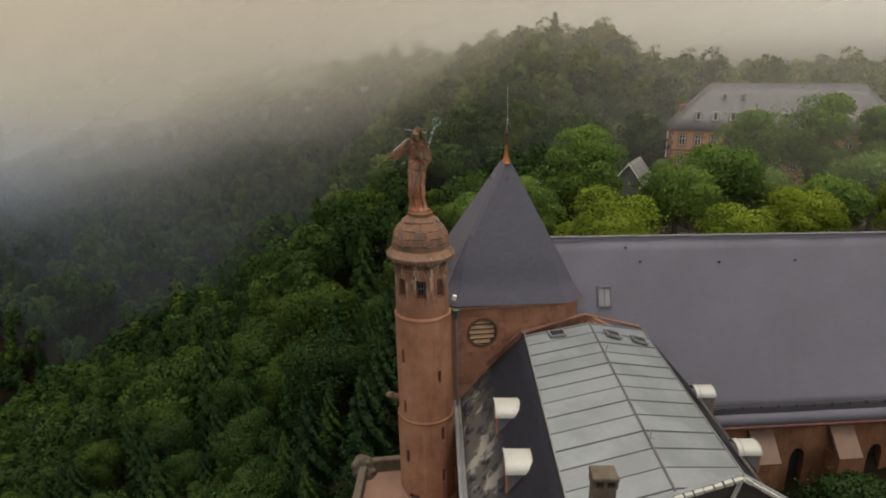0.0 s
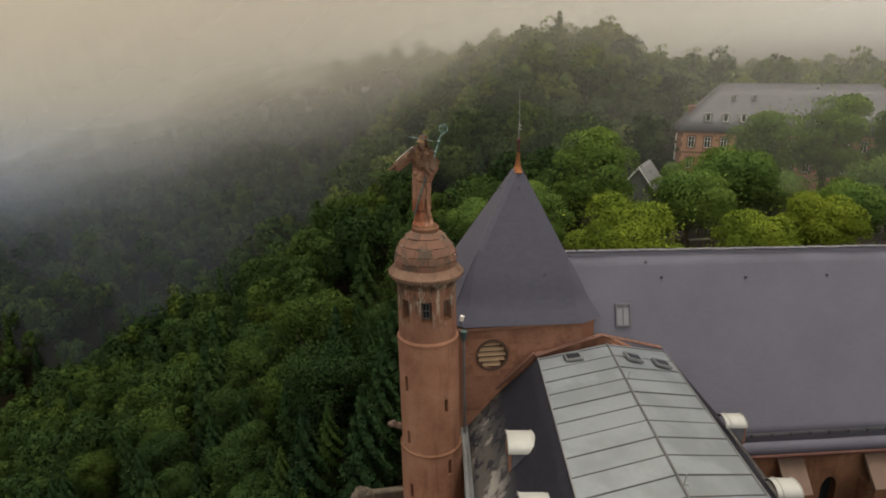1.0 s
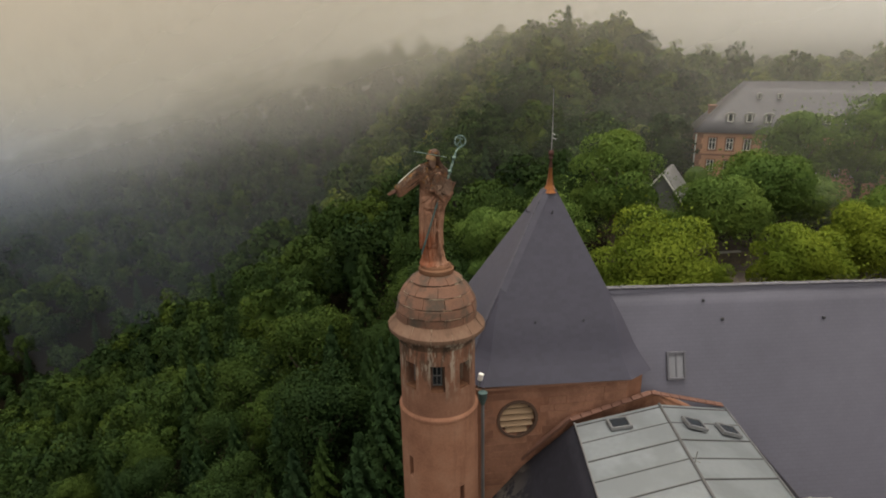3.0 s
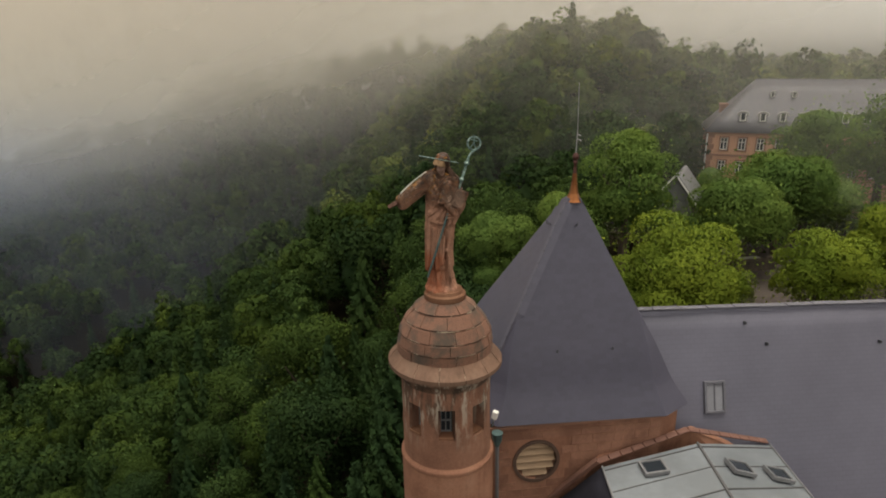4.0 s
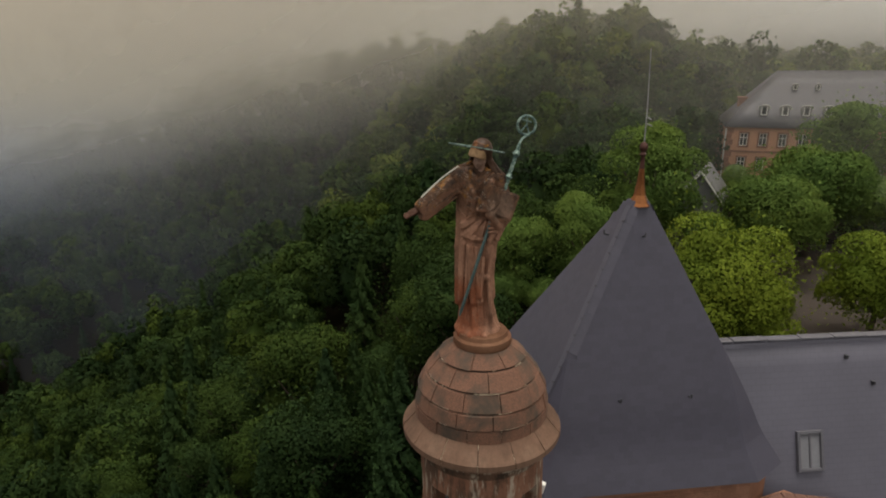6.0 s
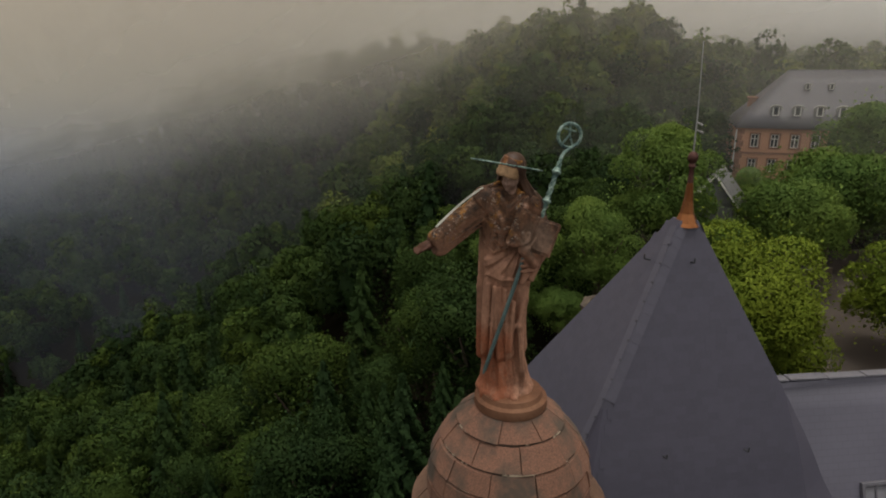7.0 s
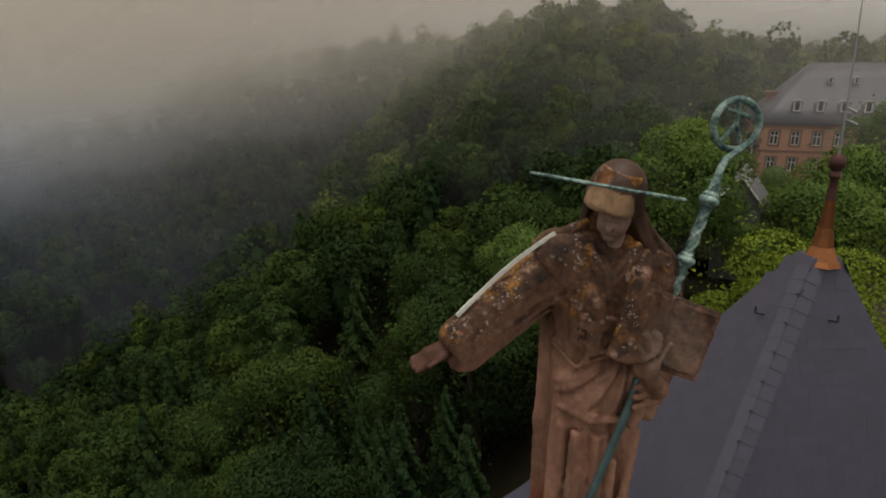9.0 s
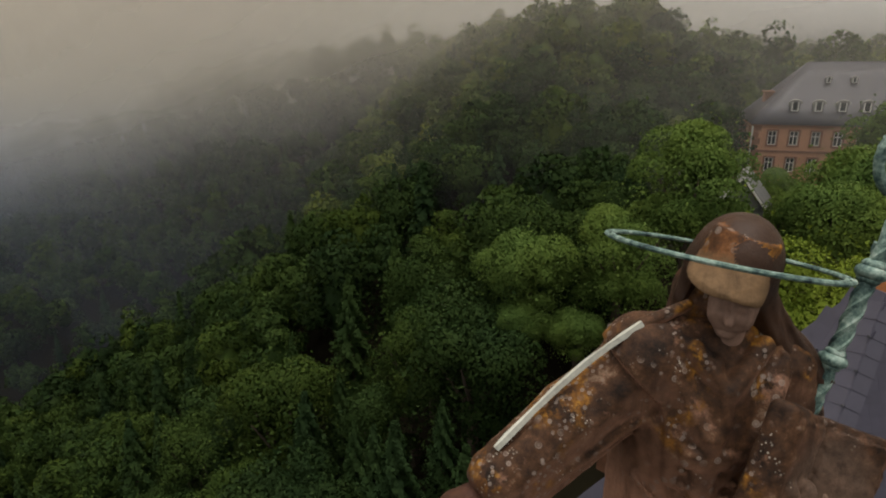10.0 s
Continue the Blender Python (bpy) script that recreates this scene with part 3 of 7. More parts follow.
def dome_block(z0, r0, z1, r1, a0, a1, proud):
    bm = bmesh.new()
    n = 4
    gap_a, gap_z = (0.006 + 0.35 * abs(proud)) / r0, 0.006 + 0.25 * abs(proud)
    rows = []
    for z, r, inset in ((z0 + gap_z, r0, 0.03), (z0 + gap_z + 0.02, r0, 0), (z1 - gap_z - 0.015, r1 + (r0 - r1) * 0.06, 0), (z1 - gap_z, r1, 0.03)):
        rr = r + proud - inset
        rows.append([bm.verts.new((TX + rr * math.cos(a), TY + rr * math.sin(a), z)) for a in np.linspace(a0 + gap_a, a1 - gap_a, n)])
    for p, q in zip(rows, rows[1:]):
        for k in range(n - 1):
            bm.faces.new((p[k], p[k + 1], q[k + 1], q[k]))
    back = [[bm.verts.new((v.co.x - 0.10 * math.cos(am), v.co.y - 0.10 * math.sin(am), v.co.z)) for v in r] for r, am in ((rows[0], (a0 + a1) / 2), (rows[-1], (a0 + a1) / 2))]
    for k in range(n - 1):
        bm.faces.new((rows[0][k + 1], rows[0][k], back[0][k], back[0][k + 1]))
        bm.faces.new((rows[-1][k], rows[-1][k + 1], back[1][k + 1], back[1][k]))
    for k, s in ((0, 1), (n - 1, -1)):
        bm.faces.new([r[k] for r in rows] + [back[1][k], back[0][k]])
    return bm


rng = random.Random(4)
dome = thing("dome", pose(0, 0, 0), "", "")
dome.parent = tower
for c in range(5):
    (z0, r0), (z1, r1) = DOME[c], DOME[c + 1]
    count = (13, 12, 11, 9, 8)[c]
    shift = rng.random()
    for k in range(count):
        part("stone", dome_block(z0, r0, z1, r1, (k + shift) * 2 * math.pi / count, (k + 1 + shift) * 2 * math.pi / count, rng.uniform(-0.02, 0.014)), DOME_STONE, dome, smooth=False)
part("plinth", turned([(0.50, -0.06), (0.53, 0.0), (0.52, 0.10), (0.46, 0.13), (0.44, 0.2)], 48, (TX, TY)), WORN_SHADED_STONE, tower, "round moulded plinth under the statue", True)

# casements in the drum
for a, h, lo, hi in WINDOWS:
    m = pose(TX + 0.81 * math.cos(a), TY + 0.81 * math.sin(a), (lo + hi) / 2, 0, 0, math.degrees(a) + 90)
    w, t = 0.32, hi - lo
    if math.sin(a) > 0.4:
        continue
    low = -0.03
    fr = bmesh.new()
    for sx in (-1, 1):
        box(fr, m @ pose(sx * w * 0.40, 0, low), (0.035, 0.05, t * 0.78))
    for zz in (-0.36, 0.0, 0.36):
        box(fr, m @ pose(0, 0, low + zz * t), (w * 0.8, 0.05, 0.03))
    box(fr, m @ pose(0, 0, low), (0.025, 0.05, t * 0.76))
    win = part("window", fr, GREY_PAINT, tower, "small casement with grey glazing bars")
    part("pane", box(bmesh.new(), m @ pose(0, 0.02, low), (w * 0.8, 0.01, t * 0.74)), GLASS, win)
    part("sill", box(bmesh.new(), m @ pose(0, -0.16, -t / 2 + 0.04), (w * 1.25, 0.34, 0.07), 0.01), WORN_SHADED_STONE, win)

spout = bmesh.new()
rod(spout, (-0.95, 0.2, -8.75), (-1.40, 0.1, -8.60), 0.17, 0.13, 8)
ball(spout, (-1.46, 0.08, -8.55), 0.17, (1.3, 0.9, 0.9), 2)
ball(spout, (-1.40, 0.02, -8.42), 0.09, (1.2, 0.8, 1.0), 1)
part("waterspout", spout, PALE_RED, tower, "pale stone waterspout", True)

# terrace beside the tower
terrace = thing("terrace", pose(0, 0, 0), "paved stone terrace with a low parapet beside the tower", "terrace", kind="structure")
part("paving", slab([(-3.0, -9, -13.35), (0.6, -9, -13.35), (0.6, 1.2, -13.35), (-2.9, 1.0, -13.35)], 0.4), PAVING, terrace)
part("retaining_wall", slab([(-3.4, -9, -13.7), (1.6, -9, -13.7), (1.6, 1.9, -13.7), (-3.3, 1.6, -13.7)], 20), WORN_SHADED_STONE, terrace)
for p, q in (((-2.75, 1.05), (-0.9, 1.35)), ((-3.05, -9), (-2.95, 0.6))):
    mid, d = (Vector(p) + Vector(q)) / 2, Vector(q) - Vector(p)
    part("parapet", box(bmesh.new(), pose(mid.x, mid.y, -13.1, 0, 0, math.degrees(math.atan2(d.y, d.x))), (d.length, 0.35, 0.8), 0.04), CONCRETE, terrace)
boulder = ball(bmesh.new(), (0, 0, 0), 0.60, (1, 0.9, 1.25), 4)
for v in boulder.verts:
    crag = noise.noise(v.co * 1.9) + 0.6 * noise.noise(v.co * 4.3 + Vector((7, 3, 1)))
    v.co *= 1 + 0.30 * round(crag * 5) / 5 + 0.10 * crag
cap = part("boulder", boulder, CONCRETE, None, "", True)
cap.location = (-2.95, 0.85, -13.15)
tagged(cap, "large rough mossy boulder at the terrace corner", "boulder")

# ---- bell tower with the tall slate spire ----
FL, FR, BL, TIP = Vector((0.80, 2.35, -4.87)), Vector((7.92, 3.48, -5.08)), Vector((-0.12, 7.35, -4.87)), Vector((3.99, 4.42, 1.97))
BR = FR + BL - FL
# the front corners of the spire are cut off above the eaves: corners of the full square, and the height where the cut begins
CFL, CFR = Vector((0.66, 1.65, -4.87)), Vector((7.80, 2.82, -5.06))
PL, PR, PROUD_TOP = Vector((1.58, 1.80, -4.90)), Vector((6.95, 2.68, -5.06)), 0.46
bell = thing("bell_tower", pose(0, 0, 0), "square red sandstone bell tower with a steep slate spire", "tower")


def inset_corner(a, b, c, d):
    return a + (b - a).normalized() * d + (c - a).normalized() * d


# six corners under the eaves
FRONT_IN = Vector((-(PR - PL).y, (PR - PL).x, 0)).normalized() * 0.26
OUTLINE = [PL + FRONT_IN, PR + FRONT_IN, FR + (BL - FR).normalized() * 0.3, inset_corner(BR, BL, FR, 0.26), inset_corner(BL, BR, FL, 0.26), FL + (BR - FL).normalized() * 0.3]
WFL, WFR = OUTLINE[0], OUTLINE[1]


def wall_slab(a, b, z0, z1, thick, hole=None):
    """A wall from a to b seen from its right-hand side, with a round opening (distance along, z, radius) cut through."""
    a, b = Vector((a.x, a.y, 0)), Vector((b.x, b.y, 0))
    u = (b - a).normalized()
    n = Vector((u.y, -u.x, 0))
    L = (b - a).length
    bm = bmesh.new()
    to = lambda s, z, d: a + u * s + Vector((0, 0, z)) - n * d
    if not hole:
        return box(bm, Matrix.Translation(to(L / 2, (z0 + z1) / 2, thick / 2)) @ Matrix(((u.x, -n.x, 0, 0), (u.y, -n.y, 0, 0), (0, 0, 1, 0), (0, 0, 0, 1))), (L, thick, z1 - z0))
    cx, cz, r = hole
    outline = [(0, z0), (L, z0), (L, z1), (0, z1)]
    circ, rim = [], []
    for k in range(48):
        an = 2 * math.pi * k / 48
        dx, dz = math.cos(an), math.sin(an)
        circ.append((cx + r * dx, cz + r * dz))
        s = min([t for t in ((L - cx) / dx if dx > 1e-6 else 1e9, -cx / dx if dx < -1e-6 else 1e9, (z1 - cz) / dz if dz > 1e-6 else 1e9, (z0 - cz) / dz if dz < -1e-6 else 1e9)])
        rim.append((cx + s * dx, cz + s * dz))
    rows = [[bm.verts.new(to(s, z, d)) for s, z in ring] for ring, d in ((rim, 0), (circ, 0), (circ, thick), (rim, thick))]
    for p, q in zip(rows, rows[1:]):
        for k in range(48):
            bm.faces.new((p[k], p[(k + 1) % 48], q[(k + 1) % 48], q[k]))
    # fill the four corners left between the rays and the outline
    for d in (0, thick):
        row = rows[0] if d == 0 else rows[3]
        for s, z in outline:
            best = sorted(range(48), key=lambda k: abs(rim[k][0] - s) + abs(rim[k][1] - z) if (abs(rim[k][0] - s) < 1e-4) else 1e9)[:1] + sorted(range(48), key=lambda k: abs(rim[k][0] - s) + abs(rim[k][1] - z) if (abs(rim[k][1] - z) < 1e-4) else 1e9)[:1]
            try:
                bm.faces.new((row[best[0]], row[best[1]], bm.verts.new(to(s, z, d))))
            except ValueError:
                pass
    return bm


EAVE_Z = -4.93
OC = (2.86 - WFL.x) / (WFR - WFL).normalized().x
front_wall = part("front_wall", wall_slab(WFL, WFR, -12.0, EAVE_Z, 0.5, (OC, -6.42, 0.66)), RED_STONE, bell, "red sandstone wall with a round louvred opening")
for k in range(1, 6):
    part("side_wall", wall_slab(OUTLINE[k], OUTLINE[(k + 1) % 6], -30.0, EAVE_Z, 0.5), RED_STONE, bell)
part("low_wall", wall_slab(WFL + Vector((0, 0.05, 0)), WFR + Vector((0, 0.05, 0)), -30.0, -12.0, 0.5), RED_STONE, bell)
U = (WFR - WFL).normalized()
U.z = 0
NF = Vector((U.y, -U.x, 0))
oc = WFL + U * OC
oc.z = -6.42
ring = bmesh.new()
for r0, r1, d0, d1 in ((0.66, 0.76, 0.02, -0.10),):
    loops = []
    for r, d in ((r0, d1), (r0, d0 + 0.03), (r1, d0 + 0.03), (r1, d1)):
        loops.append([ring.verts.new(oc + U * (r * math.cos(k * math.pi / 24)) + Vector((0, 0, r * math.sin(k * math.pi / 24))) + NF * d) for k in range(48)])
    for p, q in zip(loops, loops[1:] + loops[:1]):
        for k in range(48):
            ring.faces.new((p[k], p[(k + 1) % 48], q[(k + 1) % 48], q[k]))
louvre = part("round_louvre", ring, OLD_WOOD, bell, "round stone-framed bell louvre", True)
for k in range(5):
    dz = -0.5 + k * 0.25
    half = math.sqrt(0.64 ** 2 - min(0.6, abs(dz)) ** 2)
    p = oc + Vector((0, 0, dz)) - NF * 0.12
    part("slat", box(bmesh.new(), Matrix.Translation(p) @ pose(0, 0, 0, 0, 0, math.degrees(math.atan2(U.y, U.x))) @ pose(0, 0, 0, 38), (2 * half, 0.20, 0.03)), CREAM, louvre, "cream slat")
# near-black sheet in place of the shade behind the slats
part("shade_backing", box(bmesh.new(), Matrix.Translation(oc - NF * 0.42) @ pose(0, 0, 0, 0, 0, math.degrees(math.atan2(U.y, U.x))), (1.5, 0.05, 1.5)), NEAR_BLACK, louvre)
for k in range(6):
    grow = lambda p: Vector((p.x, p.y, -4.95)) + Vector((p.x - 3.83, p.y - 5.17, 0)).normalized() * 0.22
    a, b = grow(OUTLINE[k]), grow(OUTLINE[(k + 1) % 6])
    d = b - a
    yaw = math.degrees(math.atan2(d.y, d.x))
    mid = (a + b) / 2
    part("eaves_moulding", box(bmesh.new(), Matrix.Translation(mid + Vector((0, 0, -0.13))) @ pose(0, 0, 0, 0, 0, yaw) @ pose(0, 0.14, 0), (d.length, 0.28, 0.14), 0.03), QUOIN, bell)

# spire planes with a slight kick at the eaves
def spire_point(corner, t):
    """t from 0 at the eave to 1 at the tip, hollowed a little towards the eave."""
    p = lerp(corner, TIP, t)
    pull = 0.10 * math.exp(-((t - 0.13) / 0.10) ** 2) * (1 - math.exp(-t * 30))
    d = Vector((TIP.x - corner.x, TIP.y - corner.y, 0))
    return p + d.normalized() * pull


def spire_edge(k, t):
    """Edge k of six: left hip foot, front left, front right, right hip foot, and the two back hips; the front corners are cut off below PROUD_TOP."""
    if k < 4:
        hip, foot = (CFL if k < 2 else CFR), (FL, PL, PR, FR)[k]
        return spire_point(hip, t) + (foot - hip) * max(0.0, 1 - t / PROUD_TOP)
    return spire_point((BR, BL)[k - 4], t)


LEVELS = [0, 0.03, 0.06, 0.09, 0.12, 0.16, 0.22, 0.3, 0.4, PROUD_TOP, 0.55, 0.75, 0.945]
spire = bmesh.new()
grid = [[spire.verts.new(spire_edge(k, t)) for k in range(6)] for t in LEVELS]
for p, q in zip(grid, grid[1:]):
    for k in range(6):
        spire.faces.new((p[k], p[(k + 1) % 6], q[(k + 1) % 6], q[k]))
bmesh.ops.remove_doubles(spire, verts=spire.verts, dist=0.0005)
bmesh.ops.holes_fill(spire, edges=spire.edges)
spire_roof = part("spire_roof", spire, SLATE, bell, "steep spire roof hung with blue-grey slates")

# finial and lightning rod
hood = bmesh.new()
prev = None
for r, z in ((0.28, 1.47), (0.225, 1.54), (0.145, 1.72), (0.098, 1.98), (0.075, 2.2), (0.062, 2.35)):
    ring_v = [hood.verts.new((TIP.x + r * math.cos(a), TIP.y + r * math.sin(a), z)) for a in [radians(14.6 + 22.5 + 45 * k) for k in range(8)]]
    if prev:
        for k in range(8):
            hood.faces.new((prev[k], prev[(k + 1) % 8], ring_v[(k + 1) % 8], ring_v[k]))
    prev = ring_v
hood.faces.new(prev)
finial = part("finial", hood, COPPER, bell, "flared copper finial base")
fb = turned([(0.062, 2.35), (0.050, 2.5), (0.044, 2.62), (0.075, 2.68), (0.055, 2.74), (0.095, 2.80), (0.102, 2.86), (0.080, 2.93), (0.04, 2.97)], 20, (TIP.x, TIP.y))
part("finial_stem", fb, BROWN_COPPER, finial, "browned copper stem with a ball", True)
rodm = bmesh.new()
rod(rodm, (TIP.x, TIP.y, 2.95), (TIP.x + 0.02, TIP.y + 0.05, 3.7), 0.016, 0.014)
rod(rodm, (TIP.x + 0.02, TIP.y + 0.05, 3.7), (TIP.x + 0.0, TIP.y + 0.1, 5.05), 0.012, 0.007)
for z, l in ((3.55, 0.10), (3.40, 0.13)):
    rod(rodm, (TIP.x, TIP.y, z), (TIP.x + l, TIP.y - 0.05, z - 0.06), 0.012, 0.02, 6)
part("lightning_rod", rodm, STEEL, finial, "thin grey lightning rod with clamps")

# white floodlight and downpipe beside the round tower
lamp = thing("floodlight", pose(1.47, 1.62, -4.42, 0, 12, -20), "small white floodlight box on a bracket at the eaves", "floodlight")
part("housing", box(bmesh.new(), pose(0, 0, 0.05), (0.17, 0.14, 0.26), 0.02), WHITE_PAINT, lamp)
part("bracket", rod(bmesh.new(), (0, 0, -0.1), (0, 0.06, -0.42), 0.02), STEEL, lamp)
pipe = bmesh.new()
rod(pipe, (1.56, 1.61, -5.3), (1.70, 1.72, -14.0), 0.06, 0.06, 10)
dp = thing("downpipe", pose(0, 0, 0), "dark metal downpipe with green hopper in the wall corner", "downpipe")
part("pipe", pipe, LEAD, dp, "", True)
part("hopper", turned([(0.07, -5.42), (0.10, -5.32), (0.15, -5.18), (0.16, -5.02), (0.17, -5.0), (0.17, -4.96), (0.12, -4.96)], 16, (1.56, 1.60)), DARK_BRONZE, dp, "green copper hopper head", True)

# ---- nave with its long slate roof ----
RIDGE0, RDIR = Vector((6.0, 4.95, -2.42)), Vector((0.985, 0.155, -0.030)).normalized()
GUT0, GDIR = Vector((6.0, 1.85, -11.72)), Vector((0.993, 0.113, -0.014)).normalized()
LEN = 52.0
nave = thing("nave", pose(0, 0, 0), "long church nave of red sandstone under a slate roof", "church")


def roof_plane(name, a, b, c, d, material, parent, thick=0.12, label="", cols=26, rows=8, wave=0.03):
    """A roof slope a-b along the eave, d-c along the ridge, as a thin slab with slight waviness and slate-sized texture coordinates."""
    a, b, c, d = map(Vector, (a, b, c, d))
    n = (b - a).cross(d - a).normalized()
    verts, uvs, faces = [], [], []
    for side in (0, 1):
        for j in range(rows + 1):
            for i in range(cols + 1):
                s, t = i / cols, j / rows
                p = a.lerp(b, s).lerp(d.lerp(c, s), t)
                off = wave * noise.noise(p * 0.35) * (1 if 0 < j < rows else 0.6)
                verts.append(p + n * (off - side * thick))
                uvs.append(((p - a).dot((b - a).normalized()), t * (d - a).length))
    m = (cols + 1) * (rows + 1)
    for j in range(rows):
        for i in range(cols):
            k = j * (cols + 1) + i
            faces.append((k, k + 1, k + cols + 2, k + cols + 1))
            faces.append((m + k + cols + 1, m + k + cols + 2, m + k + 1, m + k))
    for i in range(cols):
        faces.append((i + 1, i, m + i, m + i + 1))
        k = rows * (cols + 1) + i
        faces.append((k, k + 1, m + k + 1, m + k))
    for j in range(rows):
        k = j * (cols + 1)
        faces.append((k, k + cols + 1, m + k + cols + 1, m + k))
        k += cols
        faces.append((k + cols + 1, k, m + k, m + k + cols + 1))
    return mesh_object(name, verts, faces, material, parent, label, True, uvs)


def on_nave(s, t, lift=0.0):
    """s metres along the ridge, t from 0 at the ridge to 1 at the kick above the gutter."""
    r, g = RIDGE0 + RDIR * s, GUT0 + GDIR * s + KICK
    n = (g - r).cross(RDIR).normalized()
    n = n if n.z > 0 else -n
    return r.lerp(g, t) + n * lift


KICK = Vector((0.0, 0.16, 0.40))
roof_plane("roof_slope", GUT0 + KICK, GUT0 + KICK + GDIR * LEN, RIDGE0 + RDIR * LEN, RIDGE0, SLATE_FAR, nave, 0.12, "steep smooth blue-grey slate slope", 60, 12, 0.07)
roof_plane("roof_kick", GUT0 + Vector((0, -0.05, -0.22)), GUT0 + Vector((0, -0.05, -0.22)) + GDIR * LEN, GUT0 + KICK + GDIR * LEN, GUT0 + KICK, SLATE_FAR, nave, 0.12, "", 60, 2)
back_g = RIDGE0 + Vector((-0.8, 4.2, -9.2))
roof_plane("roof_slope", back_g + RDIR * LEN, back_g, RIDGE0, RIDGE0 + RDIR * LEN, SLATE_FAR, nave, 0.12, "", 40, 4)
cap_mesh = part("ridge_cap", box(bmesh.new(), pose(0, 0, 0), (0.97, 0.26, 0.05), 0.012), RIDGE_METAL, nave, "dull metal ridge capping")
turn = RDIR.to_track_quat("X", "Z").to_matrix().to_4x4()
cap_mesh.matrix_local = Matrix.Translation(RIDGE0 + RDIR * 0.5 + Vector((0, 0, 0.03))) @ turn
for k in range(1, 52):
    c = new("ridge_cap", cap_mesh.data)
    c.parent = nave
    c.matrix_local = Matrix.Translation(RIDGE0 + RDIR * (k + 0.5) + Vector((0, 0, 0.03 + 0.008 * math.sin(k * 2.1)))) @ turn
part("gutter", rod(bmesh.new(), GUT0 + Vector((0, -0.14, -0.24)) + GDIR * 5, GUT0 + Vector((0, -0.14, -0.24)) + GDIR * LEN, 0.09, 0.09, 10), BROWN_COPPER, nave, "browned copper gutter")
guard = bmesh.new()
for k in range(0, 44):
    p = on_nave(6.5 + k, 0.965, 0.12)
    box(guard, Matrix.Translation(p), (0.05, 0.10, 0.16))
for dz in (0.0, 0.11):
    rod(guard, on_nave(6.0, 0.965, 0.10 + dz * 0.6) + Vector((0, 0, dz)), on_nave(50.0, 0.965, 0.10 + dz * 0.6) + Vector((0, 0, dz)), 0.028)
part("snow_guard", guard, IRON, nave, "dark snow guard rail along the eaves")
for s, t in ((5.2, 0.14), (9.6, 0.15), (14.0, 0.15), (4.4, 0.06)):
    part("roof_hook", box(bmesh.new(), Matrix.Translation(on_nave(s, t, 0.05)), (0.08, 0.1, 0.1)), IRON, nave)
# wall under the gutter with buttresses and pointed windows
wall0 = GUT0 + Vector((0, 0.25, 0))
def pointed_bay(s0, s1, z0, z1, wz0, wz1, half):
    """A stretch of nave wall with one pointed opening right through."""
    bm = bmesh.new()
    mid = (s0 + s1) / 2
    arch = [(-half, wz0), (half, wz0), (half, wz1)] + [(half * math.cos(a) ** 1.0, wz1 + 1.6 * half * math.sin(a)) for a in np.linspace(0.25, math.pi - 0.25, 7)] + [(-half, wz1)]
    outer = [(s0 - mid, z0), (s1 - mid, z0), (s1 - mid, z1)] + [((s1 - mid) - (s1 - s0) * k / 8, z1) for k in range(1, 8)] + [(s0 - mid, z1)]
    to = lambda x, z, d: wall0 + GDIR * (mid + x) + Vector((0, d, z - wall0.z))
    rows = [[bm.verts.new(to(x, z, d)) for x, z in ring] for ring, d in ((outer, 0), (arch, 0), (arch, 0.6))]
    n = len(arch)
    for p, q in zip(rows, rows[1:]):
        for k in range(n):
            bm.faces.new((p[k], p[(k + 1) % n], q[(k + 1) % n], q[k]))
    return bm


BAY = 4.55
for k in range(9):
    s0 = 7.28 + k * BAY
    # shade of the enclosed yard is put into the wall and buttress colour
    part("wall_bay", pointed_bay(s0, s0 + BAY, -24.0, -11.85, -17.2, -14.3, 0.42), WORN_SHADED_STONE, nave, "red ashlar bay with a pointed window")
    p = wall0 + GDIR * (s0 + BAY / 2) + Vector((0, 0.5, 0))
    part("window", box(bmesh.new(), Matrix.Translation((p.x, p.y, -15.4)) @ pose(0, 0, 0, 0, 0, 6.5), (1.3, 0.05, 4.2)), GLASS, nave, "dark leaded window glass")
    b = wall0 + GDIR * (s0 - 0.08) + Vector((0, -0.55, 0))
    bt = bmesh.new()
    m = Matrix.Translation((b.x, b.y, 0)) @ pose(0, 0, 0, 0, 0, 6.5)
    box(bt, m @ pose(0, 0, -19.2), (1.16, 1.1, 10.6))
    buttress = part("buttress", bt, WORN_SHADED_STONE, nave, "stepped stone buttress")
    part("weathering", slab([m @ Vector((-0.66, -0.66, -13.80)), m @ Vector((0.66, -0.66, -13.80)), m @ Vector((0.66, 0.55, -12.35)), m @ Vector((-0.66, 0.55, -12.35))], 0.16), PALE_RED, buttress, "sloping pale red stone weathering")
part("end_wall", box(bmesh.new(), Matrix.Translation((8.6, 6.4, -11)) @ pose(0, 0, 0, 0, 0, 8.0), (0.5, 4.2, 10.0)), RED_STONE, nave)

# roof window
sk = thing("roof_window", pose(0, 0, 0), "grey-framed roof window with pale blind in the slate slope", "window")


def roof_frame(s, t, nrm_lift):
    p = on_nave(s, t, nrm_lift)
    x = RDIR.copy()
    zn = (on_nave(s, t, 1.0) - on_nave(s, t, 0.0)).normalized()
    yv = zn.cross(x).normalized()
    return Matrix((( x.x, yv.x, zn.x, p.x), (x.y, yv.y, zn.y, p.y), (x.z, yv.z, zn.z, p.z), (0, 0, 0, 1)))


